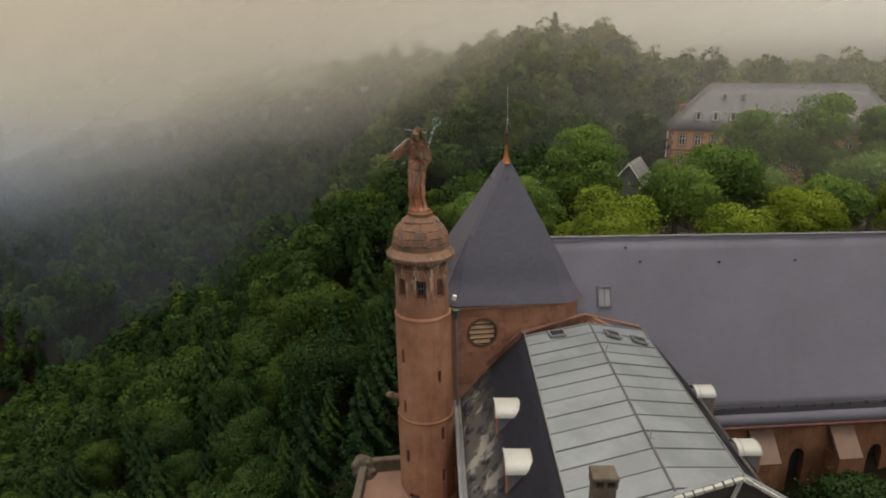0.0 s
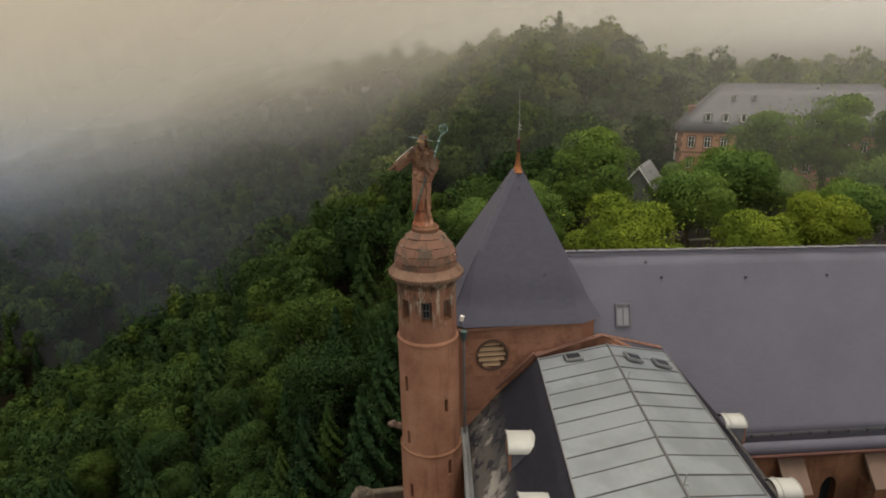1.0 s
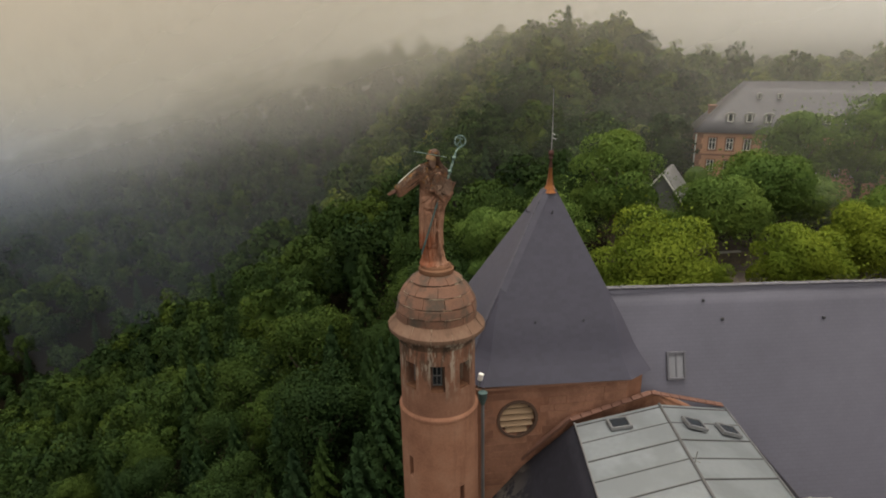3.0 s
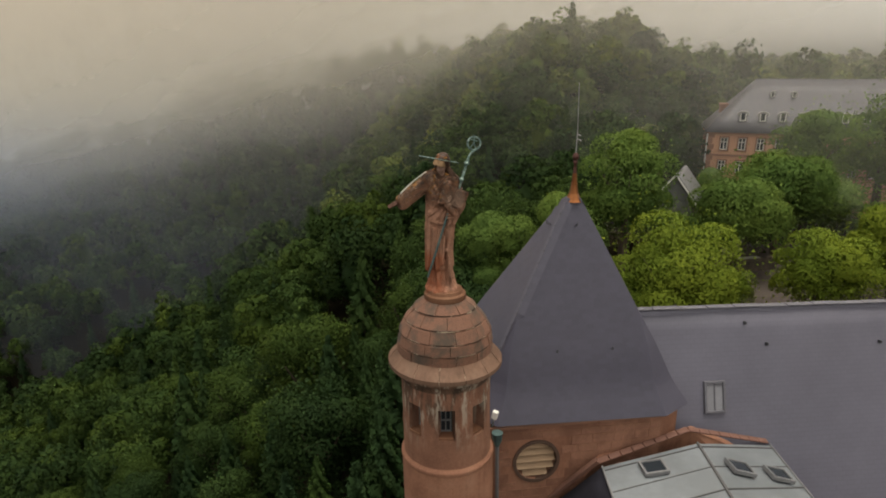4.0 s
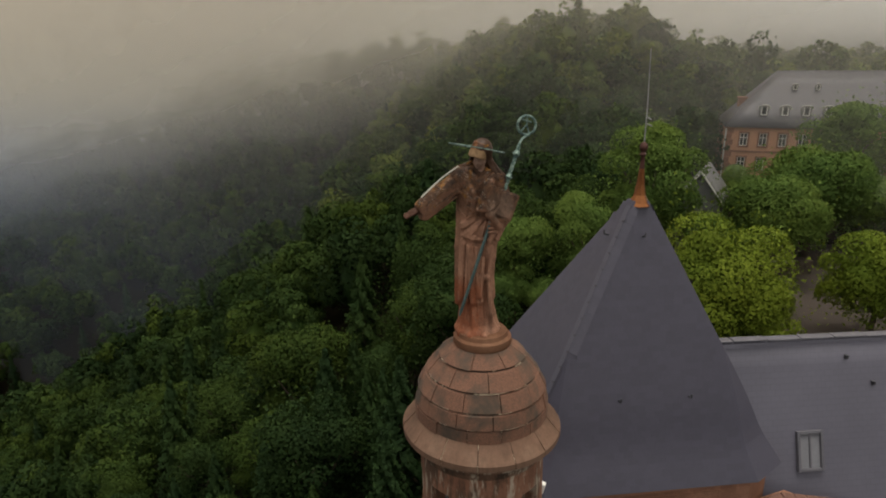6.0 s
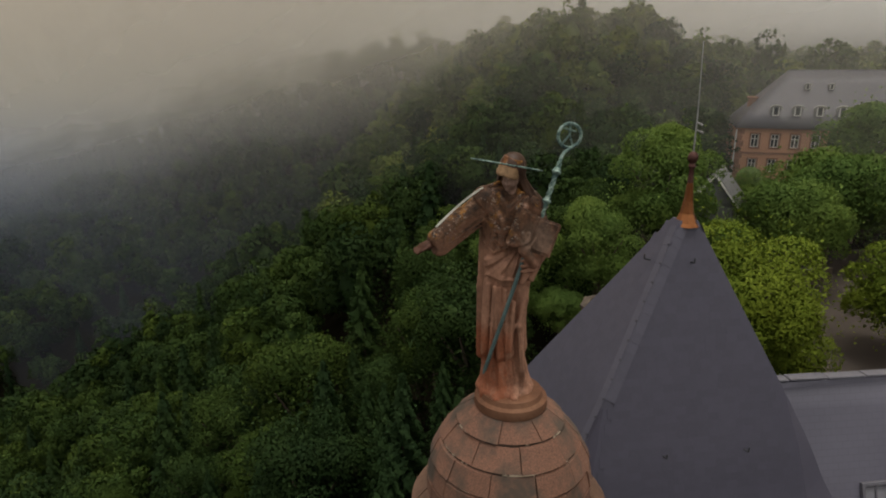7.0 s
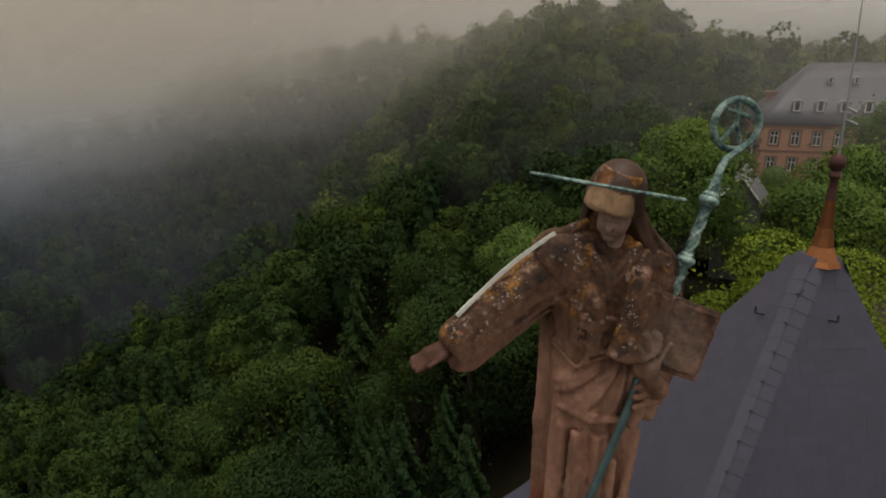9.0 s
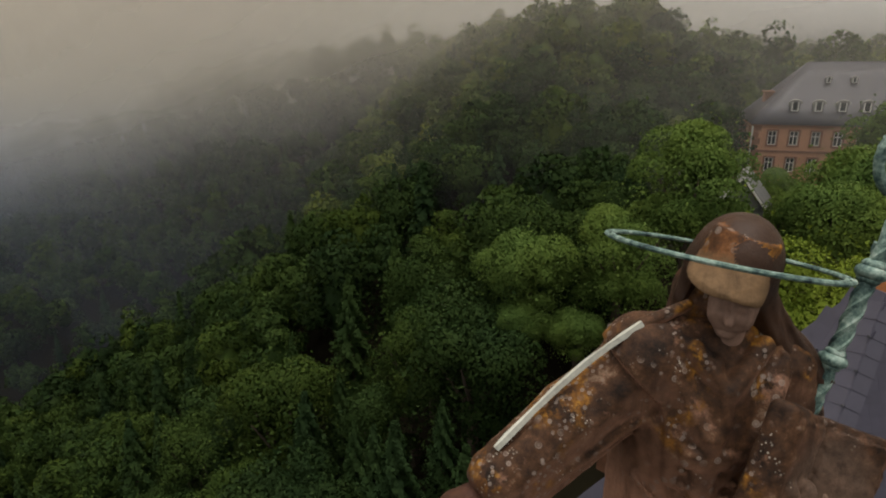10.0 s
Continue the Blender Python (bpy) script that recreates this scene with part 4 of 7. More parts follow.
ms = roof_frame(3.22, 0.325, 0.05) @ Matrix.Diagonal((0.82, 0.80, 0.8, 1))
fr = bmesh.new()
for sx in (-1, 1):
    box(fr, ms @ pose(sx * 0.42, 0, 0), (0.10, 1.36, 0.14), 0.01)
    box(fr, ms @ pose(0, sx * 0.63, 0), (0.74, 0.10, 0.14), 0.01)
part("frame", fr, RIDGE_METAL, sk)
part("sash", box(box(bmesh.new(), ms @ pose(0, 0, 0.0), (0.05, 1.16, 0.06)), ms @ pose(0, 0.5, 0.0), (0.7, 0.05, 0.06)), RIDGE_METAL, sk)
part("pane", box(bmesh.new(), ms @ pose(0, 0, -0.02), (0.76, 1.18, 0.02)), BLIND, sk, "grey blind behind glass")

# ---- convent wing with the zinc roof ----
wing = thing("convent_wing", pose(0, 0, 0), "convent wing with a low zinc roof above steep dark slate slopes", "building")
ZL, ZM, ZR = Vector((4.86, 1.98, -6.42)), Vector((8.08, 2.80, -6.11)), Vector((11.15, 4.10, -7.055))
SOUTH = Vector((-0.012, -1.0, 0.0)).normalized()
REACH = 15.0
GL, GR = Vector((1.65, 2.57, -10.07)), Vector((14.6, 2.6, -11.0))
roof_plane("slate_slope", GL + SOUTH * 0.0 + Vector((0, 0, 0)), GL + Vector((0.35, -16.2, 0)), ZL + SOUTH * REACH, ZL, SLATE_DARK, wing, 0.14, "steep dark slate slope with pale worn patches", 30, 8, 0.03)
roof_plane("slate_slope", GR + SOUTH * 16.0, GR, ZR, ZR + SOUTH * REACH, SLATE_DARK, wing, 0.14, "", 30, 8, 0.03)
part("wing_wall", box(bmesh.new(), pose(8.1, -5.4, -20.9), (12.0, 15.6, 19.2)), RED_STONE, wing)
part("verge_flashing", slab([GL + Vector((-0.08, 0.02, 0.12)), GL + Vector((-0.08, 0.22, 0.12)), ZL + Vector((-0.1, 0.2, 0.14)), ZL + Vector((-0.1, 0.0, 0.14))], 0.1), TILE_RED, wing)
part("gutter", rod(bmesh.new(), GL + Vector((-0.1, 0, -0.02)), GL + Vector((0.25, -16, -0.02)), 0.10, 0.10, 10), LEAD, wing, "grey zinc gutter")
part("gutter_board", slab([GL + Vector((-0.02, 0, 0.06)), GL + Vector((0.33, -16, 0.06)), GL + Vector((0.44, -16, 0.19)), GL + Vector((0.09, 0, 0.19))], 0.05), LEAD, wing, "lead eaves strip")
deck = part("zinc_deck", slab([ZL + Vector((0, 0, -0.1)), ZL + SOUTH * REACH + Vector((0, 0, -0.1)), ZM + SOUTH * REACH + Vector((0, 0, -0.1)), ZM + Vector((0, 0, -0.1))], 0.06), IRON, wing)
part("zinc_deck", slab([ZM + Vector((0, 0, -0.1)), ZM + SOUTH * REACH + Vector((0, 0, -0.1)), ZR + SOUTH * REACH + Vector((0, 0, -0.1)), ZR + Vector((0, 0, -0.1))], 0.06), IRON, wing)
# sheets of zinc with standing seams, about a metre apart
zinc = thing("zinc_roof", pose(0, 0, 0), "", "")
zinc.parent = wing
zinc["label"] = "pale grey standing-seam zinc roof"


def zinc_row(a, b):
    marks = [0.0] + [0.22 + 1.02 * k for k in range(15)]
    for k in range(15):
        s0, s1 = marks[k] + 0.012, marks[k + 1] - 0.012
        q = [a + SOUTH * s0, a + SOUTH * s1, b + SOUTH * s1, b + SOUTH * s0]
        lift = Vector((0, 0, 0.006 * ((k * 7) % 5 - 2)))
        part("zinc_sheet", slab([p + lift for p in q], 0.05), ZINC, zinc)
        p, q2 = a + SOUTH * marks[k + 1], b + SOUTH * marks[k + 1]
        d = q2 - p
        part("seam", box(bmesh.new(), Matrix.Translation((p + q2) / 2 + Vector((0, 0, 0.012))) @ d.to_track_quat("X", "Z").to_matrix().to_4x4(), (d.length, 0.024, 0.05)), ZINC_SEAM, zinc)


zinc_row(ZL, ZM)
zinc_row(ZM, ZR)
for a, w in ((ZM, 0.08), (ZL, 0.06), (ZR, 0.05)):
    d = SOUTH * REACH
    part("ridge_roll", box(bmesh.new(), Matrix.Translation(a + d / 2 + Vector((0, 0, 0.03))) @ d.to_track_quat("X", "Z").to_matrix().to_4x4(), (REACH, w, 0.06), 0.015), ZINC_SEAM if a is ZM else LEAD, zinc)
# red tiled coping where the wing meets the bell tower and nave
for p, q in ((ZL + Vector((-0.1, 0.25, 0.0)), ZM + Vector((-0.2, 0.35, 0.28))), (ZM + Vector((-0.2, 0.35, 0.28)), ZR + Vector((-0.1, 0.0, 0.14)))):
    d = q - p
    for k in range(8):
        m = Matrix.Translation(p + d * ((k + 0.5) / 8)) @ d.to_track_quat("X", "Z").to_matrix().to_4x4() @ pose(0, 0, 0, 18)
        part("coping_tile", box(bmesh.new(), m, (d.length / 8 - 0.02, 0.20, 0.07), 0.02), TILE_RED, wing)
part("gable_wall", slab([GL + Vector((0, 0.45, 0)), GL + Vector((0, 0.45, -3)), GR + Vector((-0.6, 0.4, -3)), GR + Vector((-0.6, 0.4, -0.6)), ZR + Vector((-0.4, 0.0, -0.45)), ZM + Vector((0, 0.45, 0.15)), ZL + Vector((0, 0.45, 0))], 0.3), RED_STONE, wing)
part("south_gable", slab([GL + Vector((0.35, -16.0, -20)), GR + SOUTH * 15.8 + Vector((0, 0, -20)), GR + SOUTH * 15.8, ZR + SOUTH * REACH - Vector((0, 0, 0.15)), ZM + SOUTH * REACH - Vector((0, 0, 0.15)), ZL + SOUTH * REACH - Vector((0, 0, 0.15)), GL + Vector((0.35, -16.0, 0))], 0.4), RED_STONE, wing)
for t in (1.6, 8.0):
    p = ZM + SOUTH * (2.0 + t)
    fin = rod(bmesh.new(), p, p + Vector((0.05, 0, 0.5)), 0.02)
    rod(fin, p + Vector((0.01, 0, 0.15)), p + Vector((0.18, 0, 0.1)), 0.02)
    part("roof_post", fin, STEEL, wing, "thin metal safety post on the ridge")
# hatches
for x, y, z, tilt in ((6.34, 1.62, -6.28, -5.5), (9.0, 1.75, -6.37, 17.0), (10.35, 2.0, -6.79, 17.0)):
    m = pose(x, y, z + 0.06, 0, tilt, 6)
    hatch = thing("roof_hatch", m, "small dark hinged hatch in the zinc roof", "hatch", "hatches in the zinc roof")
    frm = bmesh.new()
    for s in (-1, 1):
        box(frm, pose(s * 0.34, 0, 0.05), (0.07, 0.62, 0.12))
        box(frm, pose(0, s * 0.28, 0.05), (0.62, 0.06, 0.12))
    part("frame", frm, LEAD, hatch)
    part("lid", box(bmesh.new(), pose(0, 0, 0.06), (0.6, 0.5, 0.03)), GLASS, hatch)


def barrel_dormer(m, label):
    """A dormer with a barrel roof: front looks along -x of its own frame, its foot on the slope at the origin."""
    d = thing("dormer", m, label, "dormer", "barrel-roofed dormers")
    r, front, back, spring = 0.62, 0.0, 1.12, 0.90
    bm = bmesh.new()
    rows = []
    for x, rr in ((front - 0.08, r + 0.06), (back, r + 0.06), (back, r), (front - 0.08, r)):
        rows.append([bm.verts.new((x, rr * math.cos(a), spring + 0.52 * rr * math.sin(a) - (0.02 if k in (0, 12) else 0))) for k, a in enumerate(np.linspace(0, math.pi, 13))])
    for p, q in zip(rows, rows[1:] + rows[:1]):
        for k in range(12):
            bm.faces.new((p[k], p[k + 1], q[k + 1], q[k]))
    for k in (0, 12):
        bm.faces.new([w[k] for w in rows])
    part("barrel_roof", bm, WHITE_METAL, d, "white painted barrel roof", True)
    rim = bmesh.new()
    prev = None
    for a in np.linspace(0, math.pi, 13):
        v = Vector((front - 0.08, (r + 0.06) * math.cos(a), spring + 0.52 * (r + 0.06) * math.sin(a)))
        if prev:
            rod(rim, prev, v, 0.035, 0.035, 6)
        prev = v
    part("rim", rim, WHITE_METAL, d)
    bead = bmesh.new()
    for x, lift in ((back - 0.28, 0.03),):
        pts = [Vector((x, (r + 0.07) * math.cos(a), spring + 0.52 * (r + 0.07) * math.sin(a) + 0.01)) for a in np.linspace(0, math.pi, 13)]
        for p, q in zip(pts, pts[1:]):
            rod(bead, p, q, 0.022, 0.022, 6)
    part("bead", bead, WHITE_METAL, d)
    for s in (-1, 1):
        part("cheek", slab([(front, s * r, -0.05), (front, s * r, spring), (back - 0.25, s * r, spring)], 0.05 * s), SLATE_CHEEK, d, "grey slate cheek")
    fr = bmesh.new()
    for s in (-1, 1):
        box(fr, pose(front - 0.02, s * (r - 0.06), spring / 2 - 0.03), (0.10, 0.13, spring + 0.10))
    box(fr, pose(front - 0.02, 0, -0.02), (0.12, 2 * r, 0.08))
    box(fr, pose(front - 0.01, 0, spring / 2), (0.06, 0.05, spring))
    part("window_frame", fr, QUOIN, d, "brown timber window frame")
    arch = [(0, r * math.cos(a), spring + 0.5 * r * math.sin(a)) for a in np.linspace(0, math.pi, 9)]
    part("pane", slab([(front + 0.03, -r, 0)] + [(front + 0.03, y, z) for _, y, z in arch[::-1]] + [(front + 0.03, r, 0)], 0.02), GLASS, d)
    return d


D1 = barrel_dormer(pose(3.20, -2.76, -8.48), "white barrel-roofed dormer on the dark slate slope")
copy_thing(D1, pose(3.28, -6.40, -8.44))
copy_thing(D1, pose(3.34, -10.05, -8.42))
copy_thing(D1, pose(13.10, -0.15, -9.00, 0, 0, 180) @ Matrix.Diagonal((0.70, 0.70, 0.80, 1)))
copy_thing(D1, pose(13.12, -4.35, -9.05, 0, 0, 180) @ Matrix.Diagonal((0.72, 0.72, 0.80, 1)))

# chimney
chim = thing("chimney", pose(5.54, -10.6, -6.27) @ Matrix.Diagonal((0.79, 0.79, 0.9, 1)), "squat weathered masonry chimney with open flues", "chimney")
part("stack", box(bmesh.new(), pose(0, 0, 0.2), (0.80, 0.62, 2.0), 0.02), CONCRETE, chim)
cap = bmesh.new()
for sx in (-0.39, 0.0, 0.39):
    box(cap, pose(sx, 0, 1.32), (0.12, 0.62, 0.30), 0.01)
part("flue_piers", cap, CONCRETE, chim)
part("cap", box(bmesh.new(), pose(0, 0, 1.53), (0.92, 0.80, 0.15), 0.035), CONCRETE, chim, "thick mossy cap slab")
# near-black block painted as the shade between the flue piers
part("flue_shade", box(bmesh.new(), pose(0, 0.1, 1.32), (0.8, 0.3, 0.28)), NEAR_BLACK, chim)

# gabled dormer with peeling white verges
gab = thing("gabled_dormer", pose(9.26, -10.7, -4.84), "dark gabled dormer with peeling white verge boards", "dormer")
DROP_L, DROP_R, REACH_L, REACH_R = 0.37, 0.60, 4.4, 2.2
part("roof_side", slab([(0, -0.15, 0), (-REACH_L, -0.15, -DROP_L * REACH_L), (-REACH_L, -0.02, -DROP_L * REACH_L), (0, -0.02, 0)], 0.1), ZINC, gab)
part("roof_side", slab([(0, -0.15, 0), (0, -0.02, 0), (REACH_R, -0.02, -DROP_R * REACH_R), (REACH_R, -0.15, -DROP_R * REACH_R)], 0.1), ZINC, gab)
part("gable", slab([(0, 0.05, -0.06), (-REACH_L, 0.05, -DROP_L * REACH_L - 0.06), (-REACH_L, 0.05, -2.6), (REACH_R, 0.05, -2.6), (REACH_R, 0.05, -DROP_R * REACH_R - 0.06)], 0.1), NEAR_BLACK, gab)
part("post", rod(bmesh.new(), (0.02, -0.12, -0.02), (-0.42, -0.14, -1.5), 0.06, 0.06, 6), WHITE_METAL, gab)
rng = random.Random(9)
for sx, drop, count in ((-1, DROP_L, 17), (1, DROP_R, 8)):
    for k in range(count):
        x = sx * (0.13 + k * 0.26)
        ln = 0.255 * math.sqrt(1 + drop * drop)
        m = pose(x, -0.2, -abs(x) * drop + 0.03, 0, math.degrees(math.atan(drop)) * sx, 0)
        part("verge_board", box(bmesh.new(), m, (ln * rng.uniform(0.86, 0.98), 0.16, rng.uniform(0.08, 0.13)), 0.012), WHITE_METAL, gab)

# ---- far convent building ----
far = thing("guest_house", pose(33.8, 68.0, 0, 0, 0, -18), "long pink rendered guest house with hipped slate mansard roof", "house")
FLEN, FDEP, FE, FG = 31.0, 11.0, -3.35, -14.0
WIN_X = [2.0 + 2.15 * k for k in range(14)]
ROWS = (-4.90, -7.85)


def facade(length, xs, rows, w, h, z0, z1, thick):
    """A wall in the plane y = 0 with window openings cut through."""
    bm = bmesh.new()
    cx = sorted({0.0, length, *(x - w / 2 for x in xs), *(x + w / 2 for x in xs)})
    cz = sorted({z0, z1, *(z - h / 2 for z in rows), *(z + h / 2 for z in rows)})
    hole = lambda i, j: 0 <= i < len(cx) - 1 and 0 <= j < len(cz) - 1 and any(abs((cx[i] + cx[i + 1]) / 2 - x) < w / 2 for x in xs) and any(abs((cz[j] + cz[j + 1]) / 2 - z) < h / 2 for z in rows)
    v = {}
    for s in (0, 1):
        for i, x in enumerate(cx):
            for j, z in enumerate(cz):
                v[s, i, j] = bm.verts.new((x, s * thick, z))
    for i in range(len(cx) - 1):
        for j in range(len(cz) - 1):
            if hole(i, j):
                bm.faces.new((v[0, i, j], v[0, i, j + 1], v[1, i, j + 1], v[1, i, j]))
                bm.faces.new((v[0, i + 1, j], v[1, i + 1, j], v[1, i + 1, j + 1], v[0, i + 1, j + 1]))
                bm.faces.new((v[0, i, j], v[1, i, j], v[1, i + 1, j], v[0, i + 1, j]))
                bm.faces.new((v[0, i, j + 1], v[0, i + 1, j + 1], v[1, i + 1, j + 1], v[1, i, j + 1]))
                continue
            bm.faces.new((v[0, i, j], v[0, i + 1, j], v[0, i + 1, j + 1], v[0, i, j + 1]))
            bm.faces.new((v[1, i, j], v[1, i, j + 1], v[1, i + 1, j + 1], v[1, i + 1, j]))
    return bm


part("front_wall", facade(FLEN, WIN_X, ROWS, 0.88, 1.55, FG, FE, 0.4), RENDER_PINK, far, "pink rendered wall")
side = part("end_wall", facade(FDEP, [2.2, 5.4, 8.6], ROWS, 1.05, 1.55, FG, FE, 0.4), RENDER_PINK, far)
side.matrix_local = pose(0.4, FDEP, 0, 0, 0, -90)
part("back_wall", box(bmesh.new(), pose(FLEN / 2, FDEP, (FE + FG) / 2), (FLEN, 0.4, FE - FG)), RENDER_PINK, far)
part("end_wall", box(bmesh.new(), pose(FLEN, FDEP / 2, (FE + FG) / 2), (0.4, FDEP, FE - FG)), RENDER_PINK, far)
part("string_course", box(bmesh.new(), pose(FLEN / 2, -0.05, -6.35), (FLEN, 0.12, 0.22)), QUOIN, far)
part("cornice", box(bmesh.new(), pose(FLEN / 2, -0.12, FE - 0.12), (FLEN + 0.4, 0.35, 0.24)), QUOIN, far)
for k in range(14):
    part("quoin", box(bmesh.new(), pose(0.30 if k % 2 else 0.40, -0.03, FE - 0.5 - k * 0.72), (0.6 if k % 2 else 0.8, 0.1, 0.68), 0.02), QUOIN, far)
for x in WIN_X:
    for z in ROWS:
        sur = bmesh.new()
        for s in (-1, 1):
            box(sur, pose(x + s * 0.53, -0.04, z), (0.17, 0.12, 1.85))
        for dz in (-0.86, 0.86):
            box(sur, pose(x, -0.04, z + dz), (1.23, 0.12, 0.18))
        w = part("window", sur, QUOIN, far, "tall window in a brown stone surround")
        fr = bmesh.new()
        for dx in (-0.39, 0.0, 0.39):
            box(fr, pose(x + dx, 0.14, z), (0.09, 0.06, 1.54))
        for dz in (-0.73, 0.22, 0.73):
            box(fr, pose(x, 0.14, z + dz), (0.86, 0.06, 0.08))
        part("casement", fr, WHITE_PAINT, w, "white casement")
        part("pane", box(bmesh.new(), pose(x, 0.19, z), (0.88, 0.02, 1.55)), GLASS, w)
RZ = 3.15
a, b, c, d = (-0.35, -0.4, FE), (FLEN + 0.35, -0.4, FE), (FLEN + 0.35, FDEP + 0.4, FE), (-0.35, FDEP + 0.4, FE)
e, f = (5.5, FDEP / 2, RZ), (FLEN - 5.5, FDEP / 2, RZ)
roof_plane("roof_front", a, b, f, e, HOUSE_SLATE, far, 0.15, "grey slate roof slope", 20, 4, 0.05)
roof_plane("roof_back", c, d, e, f, HOUSE_SLATE, far, 0.15, "", 10, 2)
roof_plane("roof_hip", d, a, e, e, HOUSE_SLATE, far, 0.15, "", 6, 4)
roof_plane("roof_hip", b, c, f, f, HOUSE_SLATE, far, 0.15, "", 6, 4)


def far_dormer(x, z, s, label):
    y = -0.4 + (z - FE) / (RZ - FE) * (FDEP / 2 + 0.4)
    bm = bmesh.new()
    out = [(-0.5, 0), (0.5, 0), (0.5, 0.75)] + [(0.5 * math.cos(t), 0.75 + 0.3 * math.sin(t)) for t in np.linspace(0.4, math.pi - 0.4, 5)] + [(-0.5, 0.75)]
    dm = part("dormer", slab([(x + s * p, y - 0.25, z + s * q) for p, q in out], 1.5), LEAD, far, label)
    arch = bmesh.new()
    pts = [(0.62, 0.72)] + [(0.62 * math.cos(t), 0.78 + 0.36 * math.sin(t)) for t in np.linspace(0.2, math.pi - 0.2, 7)] + [(-0.62, 0.72)]
    for p, q in zip(pts, pts[1:]):
        rod(arch, (x + s * p[0], y - 0.3, z + s * p[1]), (x + s * q[0], y - 0.3, z + s * q[1]), 0.10 * s, 0.10 * s, 6)
    part("hood", arch, WHITE_METAL, dm, "pale curved hood")
    fr = bmesh.new()
    for dx in (-0.3, 0.3):
        box(fr, pose(x + s * dx, y - 0.28, z + s * 0.45), (0.12 * s, 0.08, 0.95 * s))
    box(fr, pose(x, y - 0.28, z + s * 0.0), (0.75 * s, 0.1, 0.10 * s))
    part("frame", fr, WHITE_PAINT, dm)
    part("pane", box(bmesh.new(), pose(x, y - 0.262, z + s * 0.47), (0.5 * s, 0.02, 0.85 * s)), GLASS, dm)


for k in range(11):
    far_dormer(3.95 + 2.3 * k, -1.95, 1.0, "small white-hooded dormer window")
for k in range(2):
    far_dormer(7.4 + 2.5 * k, 0.95, 0.58, "tiny upper dormer window")
fc = bmesh.new()
box(fc, pose(1.9, 5.6, -1.5), (0.9, 1.7, 2.6), 0.03)
box(fc, pose(1.9, 5.6, -0.18), (1.15, 1.95, 0.18), 0.02)
part("chimney", fc, QUOIN, far, "brick chimney stack")
part("downpipe", rod(bmesh.new(), (-0.1, -0.05, FE), (-0.1, -0.05, FG), 0.08), WHITE_PAINT, far, "white downpipe")

# small grey-roofed outbuilding below it
hut = thing("outbuilding", pose(19.7, 43.9, -0.25, 0, 0, -28), "small outbuilding with pale verge and grey roof", "shed")
part("wall", box(bmesh.new(), pose(1.7, 2.5, -10.0), (3.2, 5.0, 6.6)), GREY_PAINT, hut)
roof_plane("roof_side", (-0.3, -0.3, -6.9), (-0.3, 5.3, -6.9), (1.7, 5.3, -4.3), (1.7, -0.3, -4.3), LEAD, hut, 0.1)
roof_plane("roof_side", (3.7, 5.3, -6.9), (3.7, -0.3, -6.9), (1.7, -0.3, -4.3), (1.7, 5.3, -4.3), LEAD, hut, 0.1)
part("gable", slab([(0.1, 0.0, -6.9), (3.3, 0.0, -6.9), (1.7, 0.0, -4.5)], 0.2), GREY_PAINT, hut)
for s in (-1, 1):
    part("verge", slab([(1.7, -0.38, -4.22), (1.7 + s * 2.05, -0.38, -6.88), (1.7 + s * 2.05, -0.38, -7.1), (1.7, -0.38, -4.44)], 0.08), WHITE_PAINT, hut, "white verge board")


# parapet of a lookout turret at the edge of the plateau
look_out = thing("lookout_turret", pose(8.3, 25.2, 0), "low polygonal stone lookout turret with pale coping", "turret")


def parapet(profile, sides):
    """A ring wall of closed section, open in the middle."""
    bm = bmesh.new()
    rings = [[bm.verts.new((r * math.cos(2 * math.pi * k / sides), r * math.sin(2 * math.pi * k / sides), z)) for k in range(sides)] for r, z in profile]
    for a, b in zip(rings, rings[1:] + rings[:1]):
        for k in range(sides):
            bm.faces.new((a[k], a[(k + 1) % sides], b[(k + 1) % sides], b[k]))
    return bm


part("wall", parapet([(1.62, -24.0), (1.62, -8.9), (1.27, -8.9), (1.27, -24.0)], 8), WORN_SHADED_STONE, look_out, "worn red rubble wall")
part("coping", parapet([(1.23, -8.9), (1.71, -8.9), (1.71, -8.75), (1.23, -8.71)], 8), CONCRETE, look_out, "grey weathered coping")
part("platform", turned([(1.28, -10.0), (1.28, -9.8)], 8), PAVING, look_out)

# ---- trees ----
def crown_points(rs, count, radius, height, clumps, skirt=False):
    """Places and outward directions of leaf sprays, gathered in rounded clumps over an uneven crown."""
    u = rs.normal(size=(clumps, 3))
    u /= np.linalg.norm(u, axis=1)[:, None]
    u[:, 2] = np.where(u[:, 2] < (-0.95 if skirt else -0.6), -u[:, 2], u[:, 2])
    centre = u * np.array([radius, radius, height * 0.5]) * rs.uniform(0.45, 0.86, (clumps, 1))
    size = radius * rs.uniform(0.20, 0.44, clumps)
    pick = rs.integers(0, clumps, count)
    d = rs.normal(size=(count, 3))
    d /= np.linalg.norm(d, axis=1)[:, None]
    d[:, 2] = np.where(d[:, 2] < -0.5, -d[:, 2], d[:, 2])
    p = centre[pick] + d * size[pick][:, None] * rs.uniform(0.82, 1.05, (count, 1)) * np.array([1, 1, 0.8])
    return p, d


